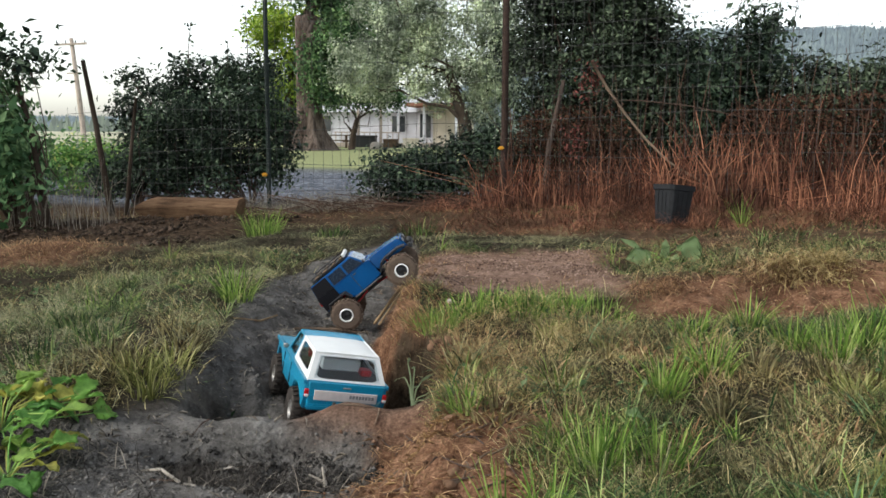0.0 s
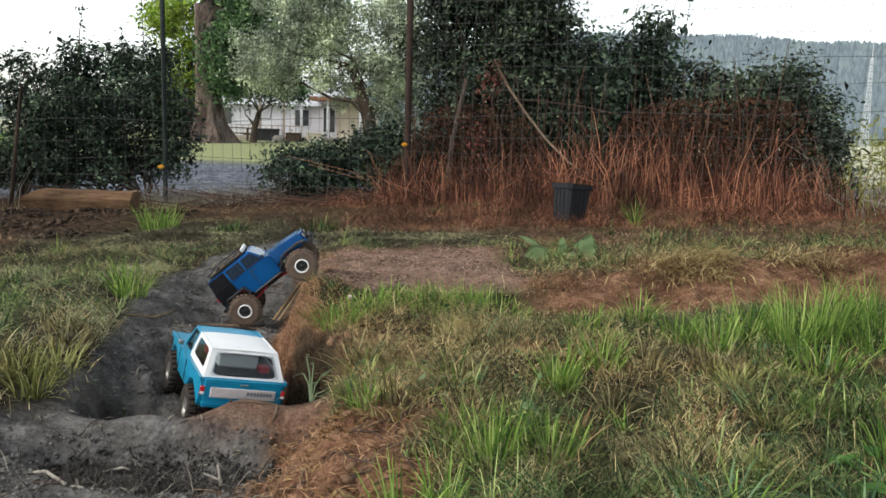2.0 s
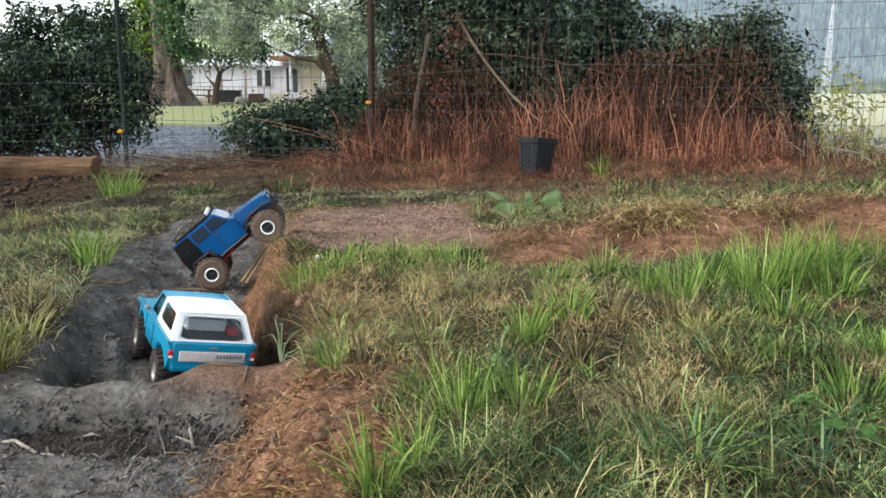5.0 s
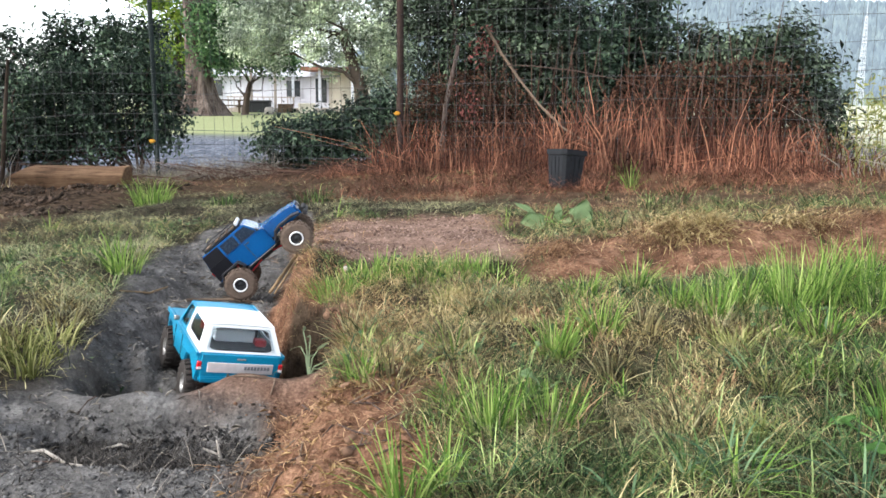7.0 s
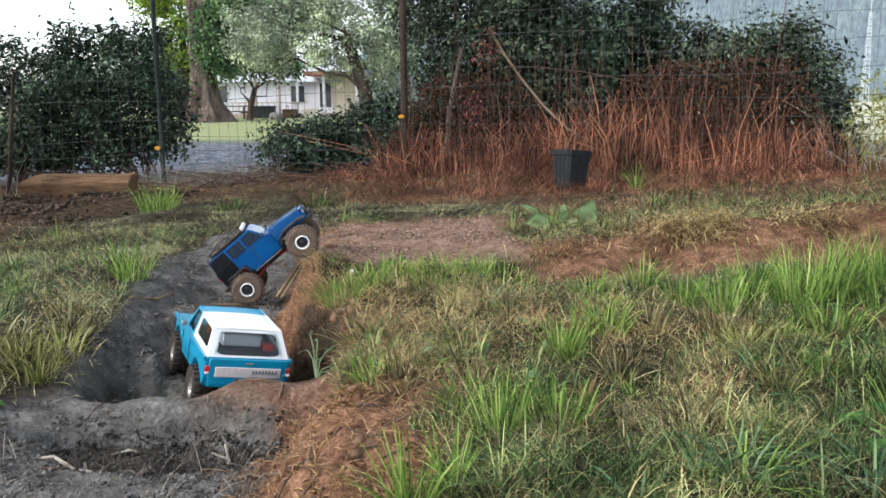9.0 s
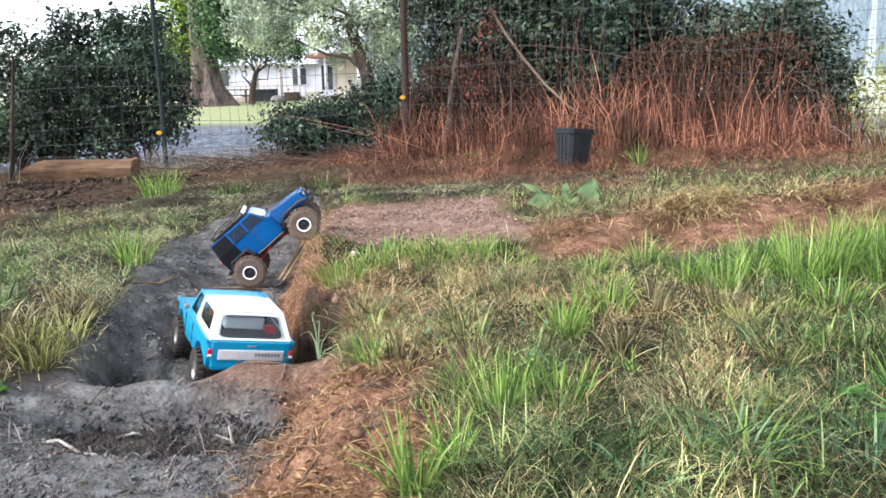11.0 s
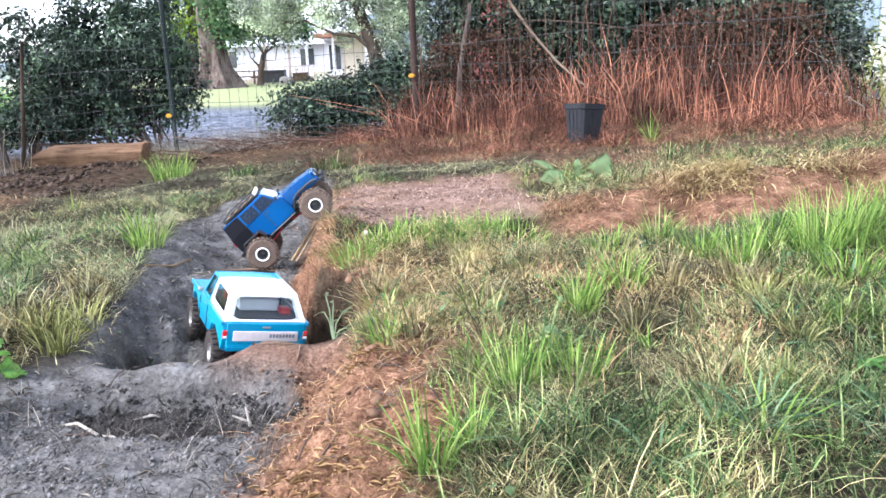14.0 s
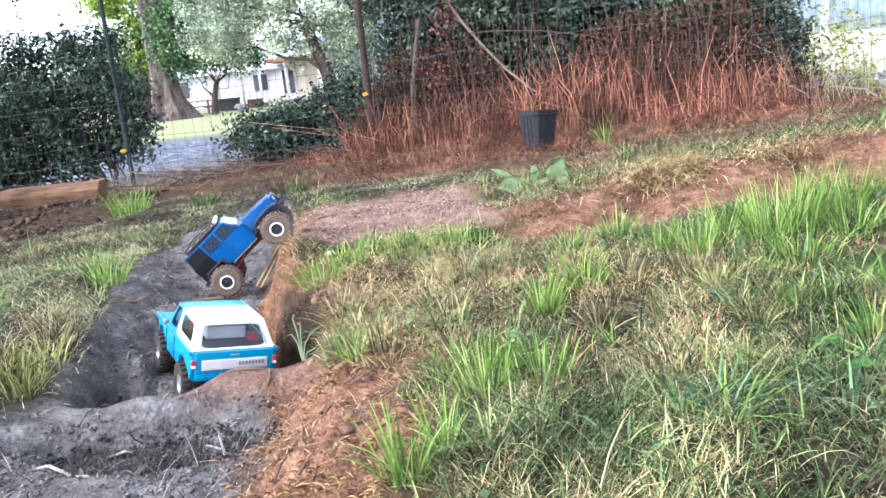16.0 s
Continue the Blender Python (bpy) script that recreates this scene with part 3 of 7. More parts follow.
# ---- trees, bushes and hedge ----
def lobe_leaves(lobes, count, size, rng, shell=0.55, bumpy=0.2, upward=0.4, per=24):
    """Leaves in small sprays that sit unevenly round the lobes."""
    w = np.array([l[3] * l[4] + l[4] * l[5] + l[3] * l[5] for l in lobes])
    P, N = [], []
    for l, n in zip(lobes, rng.multinomial(count, w / w.sum())):
        m = max(4, n // per)
        d = rng.normal(size=(m, 3))
        d /= np.linalg.norm(d, axis=1)[:, None]
        r = 1 - shell * rng.random(m) ** 1.5 + bumpy * 1.6 * (vnoise(d[:, 0] * 3 + l[0] * 5, d[:, 2] * 3 + d[:, 1] * 3, l[2]) - 0.45) + 0.11 * np.clip(rng.normal(size=m), -0.5, 1.7)
        C = np.array(l[:3]) + d * r[:, None] * np.array(l[3:6])
        i = rng.integers(0, m, n)
        s = size * rng.uniform(0.8, 1.9, m)
        P.append(C[i] + rng.normal(size=(n, 3)) * s[i][:, None] * (1.0, 1.0, 0.8))
        nn = d[i] + rng.normal(size=(n, 3)) * 0.55 + np.array([0, 0, upward])
        N.append(nn / np.linalg.norm(nn, axis=1)[:, None])
    P, N = np.concatenate(P), np.concatenate(N)
    return leaf_arrays(P, N, size * rng.uniform(0.6, 1.25, len(P)), rng)


def stems_for(base, lobes, rng, r0, per=2, sides=5):
    out = []
    for l in lobes:
        for _ in range(per):
            b = np.array(base[rng.integers(len(base))], float)
            tip = np.array(l[:3]) + rng.uniform(-0.6, 0.6, 3) * np.array(l[3:6])
            s = np.linspace(0, 1, 6)[:, None]
            mid = b * (1 - s) + tip * s
            mid += np.concatenate([np.zeros((1, 3)), rng.normal(size=(4, 3)) * 0.06 * np.linalg.norm(tip - b), np.zeros((1, 3))])
            out.append((mid, r0 * np.linspace(1, 0.25, 6) * rng.uniform(0.6, 1.1), sides))
    return out


def bush(name, label, category, base, lobes, count, size, leaf_mat, rng, stem_r=0.02, per=2, bark=None, slim=0.5, shell=0.55, group=""):
    b0 = np.mean(np.array(base, float), 0)
    ob = thing(name, label, category, tuple(b0), group)
    rel = [(l[0] - b0[0], l[1] - b0[1], l[2] - b0[2], *l[3:6]) for l in lobes]
    rb = [tuple(np.array(b) - b0) for b in base]
    main = list(rel)
    for l in main:
        for _ in range(5):
            d = rng.normal(size=3) * (1, 1, 1) + (0, -0.3, 0.55)
            d /= np.linalg.norm(d)
            k = rng.uniform(0.18, 0.42)
            rel.append((*(np.array(l[:3]) + d * np.array(l[3:6]) * rng.uniform(0.75, 1.12)), *(k * np.array(l[3:6]))))
    for s in stems_for(rb, main, rng, stem_r, per):
        part("stem", np_mesh("stem", *tube_arrays(*s)), bark or M_TWIG, ob, smooth_faces=True)
    V, F = lobe_leaves(rel, int(count * 1.15), size, rng, shell, 0.48)
    core = [(*l[:3], *(0.66 * v for v in l[3:6])) for l in main]
    V2, F2 = lobe_leaves(core, int(count * 0.15), size * 1.7, rng, 0.9)
    V, F = np.concatenate([V, V2]), np.concatenate([F, F2 + len(V)])
    part("foliage", np_mesh("foliage", V, F), leaf_mat, ob)
    return ob


def g(x, y, dz=-0.03):
    return (x, y, float(height(x, y)) + dz)


# dark bush behind the fence
bush("bush", "dense dark green bush behind the wire fence", "bush",
     [g(-4.6, 9.5), g(-4.0, 9.6), g(-3.5, 9.4), g(-4.9, 9.3)],
     [(-3.55, 9.5, 1.12, 0.42, 0.45, 0.46), (-4.15, 9.6, 1.12, 0.5, 0.5, 0.46), (-4.6, 9.6, 0.85, 0.42, 0.45, 0.42), (-3.3, 9.5, 0.55, 0.36, 0.4, 0.42),
      (-3.95, 9.4, 0.5, 0.55, 0.45, 0.4), (-4.55, 9.4, 0.35, 0.42, 0.4, 0.35), (-5.0, 9.5, 1.05, 0.2, 0.22, 0.3), (-4.85, 9.5, 0.6, 0.2, 0.25, 0.26), (-4.35, 9.6, 1.5, 0.22, 0.2, 0.2),
      (-3.85, 9.6, 1.5, 0.2, 0.2, 0.22), (-5.05, 9.6, 1.42, 0.14, 0.16, 0.12), (-3.4, 9.5, 1.46, 0.18, 0.2, 0.22), (-3.1, 9.4, 0.95, 0.16, 0.2, 0.2), (-4.75, 9.6, 1.32, 0.14, 0.16, 0.1), (-5.0, 9.4, 0.3, 0.3, 0.3, 0.26), (-5.3, 9.4, 0.3, 0.2, 0.25, 0.22)],
     24000, 0.054, M_DARKLEAF, rng, 0.02, 3)
# low bush at the post
bush("bush", "low dark green bush spreading beside the rusty fence post", "bush",
     [g(-1.5, 9.5), g(-1.0, 9.6), g(-0.7, 9.5)],
     [(-1.75, 9.5, 0.33, 0.5, 0.4, 0.32), (-1.3, 9.6, 0.37, 0.48, 0.45, 0.33), (-0.85, 9.7, 0.5, 0.38, 0.45, 0.38), (-0.55, 9.7, 0.45, 0.38, 0.4, 0.45)],
     9500, 0.06, M_DARKLEAF, rng, 0.014, 3)
# the tall hedge
bush("hedge", "tall dense dark green hedge behind the wire fence", "hedge",
     [g(-0.1, 9.7), g(0.5, 9.6), g(1.1, 9.5), g(1.7, 9.4)],
     [(0.0, 9.9, 1.3, 0.55, 0.6, 0.9), (0.6, 9.9, 1.5, 0.7, 0.6, 1.0), (1.05, 9.8, 1.3, 0.55, 0.6, 0.85), (0.2, 9.9, 2.2, 0.6, 0.5, 0.7), (0.75, 9.9, 2.3, 0.5, 0.5, 0.6),
      (1.08, 9.9, 2.0, 0.4, 0.5, 0.5), (0.0, 9.9, 2.6, 0.5, 0.5, 0.5), (0.6, 9.9, 2.75, 0.45, 0.5, 0.5), (0.3, 9.7, 0.55, 0.8, 0.4, 0.5), (1.1, 9.6, 0.5, 0.6, 0.4, 0.5), (1.45, 9.7, 1.2, 0.4, 0.5, 0.65)],
     54000, 0.056, M_HEDGE, rng, 0.025, 4)
bush("bush", "dark green bush with bare sprouting tips behind fence", "bush",
     [g(1.9, 9.3), g(2.3, 9.3)],
     [(1.85, 9.4, 1.25, 0.45, 0.45, 0.65), (2.2, 9.4, 1.6, 0.36, 0.4, 0.45), (2.3, 9.3, 0.8, 0.5, 0.4, 0.6), (1.9, 9.3, 0.6, 0.5, 0.4, 0.5)],
     11000, 0.075, M_DARKLEAF, rng, 0.018, 4)
bush("bush", "rounded mid-green bush beside the open field", "bush",
     [g(3.0, 8.8), g(3.5, 8.7), g(3.8, 8.6)],
     [(2.75, 8.9, 1.2, 0.4, 0.4, 0.4), (3.15, 8.8, 1.22, 0.4, 0.4, 0.4), (3.5, 8.7, 1.28, 0.36, 0.4, 0.42), (3.8, 8.6, 0.8, 0.32, 0.4, 0.4), (3.1, 8.8, 0.65, 0.6, 0.4, 0.45), (3.95, 8.5, 0.45, 0.2, 0.3, 0.3)],
     15000, 0.06, M_HEDGE, rng, 0.016, 4)
# bush at the open side, with larger leaves
bush("bush", "light green broad-leaved bush beside the pale dead stalks", "bush",
     [g(-5.2, 6.9), g(-4.95, 7.0)],
     [(-4.95, 6.9, 1.05, 0.22, 0.25, 0.22), (-4.88, 6.9, 0.72, 0.26, 0.28, 0.26), (-4.85, 6.8, 0.4, 0.28, 0.3, 0.24), (-5.15, 6.9, 1.25, 0.2, 0.2, 0.2)],
     2300, 0.075, M_SIDELEAF, rng, 0.016, 3)
bush("bush", "dark leafy spray on a bare leaning stem", "bush",
     [g(-4.6, 6.95)], [(-4.85, 6.9, 1.5, 0.3, 0.25, 0.12), (-4.5, 6.9, 1.42, 0.28, 0.22, 0.09)], 420, 0.07, M_DARKLEAF, rng, 0.012, 3, None, 0.5, 0.9)
bush("bush", "low bright green bush behind the fence", "bush",
     [g(-6.2, 10.7)], [(-6.3, 10.7, 0.35, 0.4, 0.3, 0.36), (-5.9, 10.7, 0.3, 0.34, 0.3, 0.32)], 3500, 0.06, M_BROADLEAF, rng, 0.01, 3)
bush("bush", "low dark green shrub beyond the leaning stems", "bush",
     [g(-7.1, 10.9)], [(-7.2, 10.9, 0.35, 0.5, 0.4, 0.4), (-6.7, 10.9, 0.28, 0.4, 0.3, 0.3), (-7.8, 10.9, 0.4, 0.5, 0.4, 0.45)], 5000, 0.065, M_SIDELEAF, rng, 0.01, 3)


def tree(name, label, at, trunk_pts, trunk_r, lobes, count, size, leaf_mat, rng, bark=None, limbs=3, shell=0.6, droop=0.0):
    ob = thing(name, label, "tree", at)
    V, F = tube_arrays(trunk_pts, trunk_r, 22)
    if trunk_r[0] > 0.8:
        s = np.linspace(0, 1, 24)
        tp, zz = np.array(trunk_pts, float), np.interp(s, np.linspace(0, 1, len(trunk_pts)), [p[2] for p in trunk_pts])
        V, F = tube_arrays(np.stack([np.interp(zz, tp[:, 2], tp[:, 0]), 0 * zz, zz], 1), np.interp(zz, tp[:, 2], trunk_r), 40)
        a = np.arctan2(V[:, 1], V[:, 0])
        k = 1 + (0.16 * np.sin(a * 5 + 0.6) + 0.08 * np.sin(a * 11 + V[:, 2])) * np.exp(-V[:, 2] / 1.6) + 0.05 * fbm(a * 3, V[:, 2], 1.5, 3, 2)
        V[:, 0], V[:, 1] = V[:, 0] * k, V[:, 1] * k
    part("trunk", np_mesh("trunk", V, F), bark or M_BARK, ob, smooth_faces=True)
    top = trunk_pts[-1]
    for s in stems_for([trunk_pts[len(trunk_pts) // 2], top], lobes, rng, trunk_r[-1] * 0.45, limbs):
        part("limb", np_mesh("limb", *tube_arrays(*s)), bark or M_BARK, ob, smooth_faces=True)
    clumps_of = []
    for l in lobes:
        clumps_of.append((*l[:3], *(0.72 * v for v in l[3:6])))
        for _ in range(9 if droop else 5):
            d = rng.normal(size=3)
            d /= np.linalg.norm(d)
            k = rng.uniform(0.2, 0.42)
            clumps_of.append((*(np.array(l[:3]) + d * np.array(l[3:6]) * rng.uniform(0.7, 1.1) - (0, 0, 0.25 * droop)), *(k * np.array(l[3:6]) * (0.8 if droop else 1.0, 0.8, 1.0 + 0.7 * droop))))
    V, F = lobe_leaves(clumps_of, count, size, rng, shell, 0.45, 0.2, 40 if count > 30000 else 24)
    part("crown", np_mesh("crown", V, F), leaf_mat, ob)
    return ob


tree("tree", "huge old flared trunk cut off at the top", (-11.9, 40, -0.2),
     [(0, 0, -0.1), (0, 0, 0.4), (-0.05, 0, 1.0), (-0.1, 0, 2.2), (-0.15, 0, 4.5), (-0.2, 0, 6.6)], [1.4, 1.05, 0.78, 0.6, 0.54, 0.5],
     [(1.4, -0.2, 5.3, 1.3, 1.0, 1.7), (1.9, -0.3, 3.7, 1.6, 1.0, 1.0), (0.75, -0.9, 3.9, 0.6, 0.4, 1.1), (0.15, -0.8, 4.6, 0.3, 0.3, 0.6), (0.2, -0.8, 3.2, 0.3, 0.3, 0.35), (0.9, -0.5, 2.6, 0.5, 0.4, 0.4), (2.5, 0.3, 6.5, 1.6, 1.2, 1.8), (0.9, 0.5, 7.8, 1.6, 1.2, 1.2), (3.2, 0, 4.6, 1.4, 1.0, 1.0)],
     16000, 0.26, M_MIDLEAF, rng, M_TRUNK)
tree("tree", "tall yellow-green leafy tree behind the old trunk", (-15.0, 46, -0.2),
     [(0, 0, -0.1), (0.1, 0, 2.0), (0.2, 0, 5)], [0.35, 0.25, 0.15],
     [(0.3, 0, 4.5, 1.8, 1.6, 2.2), (1.2, 0, 6.6, 1.7, 1.6, 1.9), (-0.6, 0, 7.2, 1.4, 1.5, 1.6), (0.7, 0.4, 2.4, 1.0, 1.2, 1.2)],
     9000, 0.26, M_BRIGHTLEAF, rng)
tree("tree", "wide silver-green willow-like tree shading the house yard", (-3.0, 30, -0.2),
     [(0, 0, -0.1), (-0.2, 0, 1.4), (-0.8, 0, 3.2)], [0.3, 0.24, 0.16],
     [(-3.8, 0, 3.7, 1.2, 1.2, 0.8), (-2.4, 0, 3.7, 1.5, 1.5, 1.1), (-0.8, 0, 3.6, 1.5, 1.4, 1.2), (0.4, 0, 3.3, 1.2, 1.2, 1.4), (-3.0, 0, 5.2, 1.9, 1.5, 1.2), (-0.8, 0, 5.2, 1.9, 1.5, 1.4),
      (-4.5, 0, 3.1, 0.6, 0.8, 0.5), (0.8, 0, 4.8, 1.3, 1.3, 1.4), (-3.4, 0, 2.7, 0.7, 0.9, 0.5), (-1.6, 0, 2.7, 0.9, 0.9, 0.5), (0.9, 0, 2.6, 0.9, 0.9, 0.9), (0.3, 0.3, 1.9, 0.6, 0.6, 0.5)],
     44000, 0.13, M_GREYLEAF, rng, None, 1, 0.6, 0.8)
tree("tree", "small multi-stemmed garden tree before the white house", (-10.6, 43, -0.1),
     [(0, 0, 0), (0.1, 0, 0.8), (0.3, 0, 1.6)], [0.2, 0.16, 0.12],
     [(-0.5, 0, 2.8, 0.9, 0.9, 0.6), (0.8, 0, 3.0, 1.1, 0.9, 0.7), (1.8, 0, 2.7, 0.9, 0.8, 0.5)], 4500, 0.22, M_MIDLEAF, rng)
for tx, ty, s, lobes in ((-23, 70, 1.0, [(0, 0, 3.4, 2.6, 2, 2.6), (1.5, 0, 2.4, 1.6, 1.5, 1.6)]), (-30, 85, 1.2, [(0, 0, 3.0, 3.0, 2, 2.4)])):
    tree("tree", "distant green tree beyond the gravel drive", (tx, ty, -0.3), [(0, 0, 0), (0, 0, 1.2), (0, 0, 2.4)], [0.3, 0.25, 0.15], lobes, 2500, 0.4, M_MIDLEAF, rng)


# ---- fence ----
def fence_y(x):
    return 8.78 - 0.4 * max(0.0, x + 0.45)


fence = thing("fence", "tall wire-mesh fence on a green and a rusty post", "fence", (0, 0, 0))
for px, mat, r, lab in ((-3.06, M_GREENPOST, 0.026, "dark green steel fence post"), (-0.45, M_RUST, 0.036, "rust-brown fence post")):
    p = part("post", np_mesh("post", *tube_arrays([(px, fence_y(px), float(height(px, fence_y(px))) - 0.2), (px, fence_y(px), 1.2), (px - 0.01, fence_y(px), 2.9)], r, 8)), mat, fence, lab, True)
wires = []
levels = [0.08, 0.2, 0.34, 0.5, 0.68, 0.9, 1.13, 1.36, 1.59, 1.82, 2.05, 2.28, 2.5]
for x0, x1, lift in ((-5.4, -3.06, 0.0), (-3.06, -0.45, 0.0), (-0.45, 5.6, 0.05)):
    for lv in [v for v in levels if x0 > -4 or v < 1.3]:
        xs = np.linspace(x0, x1, 14)
        pts = [(x, fence_y(x) - 0.03, lv + 0.06 + 0.03 * x + 0.02 * math.sin(x * 2.3 + lv * 5) + lift) for x in xs]
        wires.append((pts, 0.0022 if lv != 0.9 else 0.0026, 4))
    n = int((x1 - x0) * math.hypot(1, 0.4 if x0 > -1 else 0) / 0.104)
    for i in range(n):
        x = x0 + (x1 - x0) * i / n
        zs = np.linspace(0.1, 2.5 if x0 > -4 else 1.2, 7)
        wires.append(([(x + 0.012 * math.sin(z * 3 + i), fence_y(x) - 0.03, z + 0.06 + 0.03 * x) for z in zs], 0.0017, 4))
part("wire_mesh", np_mesh("wire_mesh", *tubes(wires)), M_WIRE, fence, "thin grey wire mesh")["kind"] = "stuff"
for px, z in ((-3.06, 0.37), (-0.45, 0.69)):
    part("insulator", box(0.065, 0.04, 0.04, pose(px - 0.03, fence_y(px) - 0.045, z), 0.012, 2), M_YELLOW, fence, "yellow plastic insulator")


# ---- far things ----
def build_house():
    ob = thing("house", "white house with a brown-roofed porch beyond the lawn", "house", (-10.5, 53, -0.1))
    part("wall", box(9.5, 5, 2.3, pose(-1.5, 3.2, 1.15)), M_WHITEWALL, ob)
    bm = bmesh.new()
    vs = [bm.verts.new(c) for c in ((-6.6, 0.3, 2.25), (3.4, 0.3, 2.25), (3.4, 3.2, 4.0), (-6.6, 3.2, 4.0), (-6.6, 6.1, 2.25), (3.4, 6.1, 2.25))]
    for f in ((0, 1, 2, 3), (3, 2, 5, 4), (0, 3, 4), (1, 5, 2), (0, 4, 5, 1)):
        bm.faces.new([vs[i] for i in f])
    part("roof", bm, M_ROOFGREY, ob)
    part("porch_roof", box(3.4, 3.2, 0.22, pose(3.1, -0.9, 2.66), 0.02), M_ROOF, ob, "brown porch roof")
    part("porch_wall", box(3.4, 0.2, 2.5, pose(3.6, 0.6, 1.25)), M_CREAM, ob, "cream porch wall")
    part("deck", box(7.5, 3.0, 0.3, pose(0.8, -1.0, 0.15)), M_POLE, ob)
    for px in (-1.6, -0.16, 0.92, 2.52, 4.5):
        part("porch_post", box(0.14, 0.14, 2.35, pose(px, -2.2, 1.45), 0.01), M_WHITEWALL if px > 0.3 else M_POLE, ob)
    d = part("door", box(0.95, 0.08, 1.95, pose(2.2, 0.46, 1.3)), M_WHITEWALL, ob)
    for k in (-0.2, 0.2):
        part("pane", box(0.3, 0.05, 1.5, pose(2.2 + k, 0.4, 1.4)), M_GLASSDARK, d)
    for k in range(9):
        part("siding_board", box(9.5, 0.05, 0.02, pose(-1.5, 0.68, 0.25 + 0.24 * k)), M_WHITEWALL, ob)
    for wx, ww in ((-4.6, 1.0), (0.4, 0.9)):
        w = part("window", box(ww + 0.16, 0.06, 1.16, pose(wx, 0.66, 1.5), 0.01), M_WHITEWALL, ob)
        for k in (-0.25, 0.25):
            part("pane", box(ww * 0.46, 0.03, 1.0, pose(wx + k * ww, 0.62, 1.5)), M_GLASSDARK, w)
    for k in range(12):
        part("baluster", box(0.05, 0.05, 0.65, pose(-3.0 + k * 0.36, -2.3, 0.62)), M_POLE, ob)
    part("railing", box(4.2, 0.05, 0.06, pose(-1.0, -2.3, 0.95)), M_POLE, ob)


M_ROOFGREY = plain("grey_roof", (0.4, 0.41, 0.43), 0.6, 0.1, 0.3, 0.12, 1)
M_CREAM = plain("cream_siding", (0.55, 0.5, 0.4), 0.7, 0, 0.3, 0.12, 2)
build_house()
for cx, cy, w, h, lab, mat in ((-11.5, 50.2, 1.3, 0.75, "dark folded garden furniture before the porch", M_BLACK), (-9.9, 50.0, 0.8, 0.55, "weathered wooden crate by the porch", M_TIMBER), (-8.6, 49.8, 0.9, 0.6, "pale plastic storage box by the porch", M_CREAM)):
    c = thing("storage_box", lab, "storage box", (cx, cy, -0.08))
    part("body", box(w, 0.6, h * 0.8, pose(0, 0, h * 0.4), 0.02), mat, c)
    part("lid", box(w * 1.05, 0.66, h * 0.2, pose(0, 0, h * 0.9), 0.03), mat, c)

bench = thing("picnic_table", "dark wooden picnic table on the lawn", "picnic table", (-12.6, 47, -0.08))
part("tabletop", box(1.8, 0.8, 0.06, pose(0, 0, 0.75), 0.01), M_TIMBER, bench)
for sy in (-0.65, 0.65):
    part("seat", box(1.8, 0.25, 0.05, pose(0, sy, 0.45), 0.01), M_TIMBER, bench)
for sx in (-0.7, 0.7):
    part("leg", box(0.1, 1.3, 0.08, pose(sx, 0, 0.4)), M_TIMBER, bench)
    part("leg", box(0.1, 0.1, 0.74, pose(sx, 0, 0.37)), M_TIMBER, bench)


def rock_mesh(rng, sx, sy, sz, sub=2, rough=0.18):
    bm = bmesh.new()
    bmesh.ops.create_icosphere(bm, subdivisions=sub, radius=1)
    off = Vector(rng.uniform(0, 50, 3))
    for v in bm.verts:
        n = noise.noise(v.co * 1.3 + off) * rough + noise.noise(v.co * 3.5 + off) * rough * 0.3
        v.co = Vector((v.co.x * sx, v.co.y * sy, v.co.z * sz)) * (1 + n)
    me = bpy.data.meshes.new("rock")
    bm.to_mesh(me)
    bm.free()
    me.polygons.foreach_set("use_smooth", np.ones(len(me.polygons), bool))
    return me


M_PALESTONE = plain("pale_stone", (0.33, 0.3, 0.27), 0.85, 0, 0.2, 0.15, 2)
ob = part("boulder", rock_mesh(rng, 0.3, 0.28, 0.27), M_PALESTONE, m=Matrix.Translation((-9.55, 44, 0.12)))
tagged(ob, "pale rounded boulder on the lawn", "boulder")

pole = thing("utility_pole", "weathered wooden utility pole with a crossarm", "utility pole", (-36, 60, -1.3))
part("pole", np_mesh("pole", *tube_arrays([(0.3, 0, 0), (0, 0, 4), (-0.45, 0, 9.0)], [0.22, 0.19, 0.15], 10)), M_POLE, pole, smooth_faces=True)
part("crossarm", box(2.6, 0.12, 0.15, pose(-0.42, -0.16, 8.55, 0, -2, 0)), M_POLE, pole)
for k in (-1.15, -0.4, 0.4, 1.15):
    part("insulator", np_mesh("insulator", *tube_arrays([(k - 0.42, -0.16, 8.6), (k - 0.42, -0.16, 8.85)], [0.05, 0.04], 6)), M_GLASSDARK, pole)
part("crossarm", box(1.2, 0.1, 0.1, pose(-0.25, -0.16, 6.4, 0, -2, 0)), M_POLE, pole)


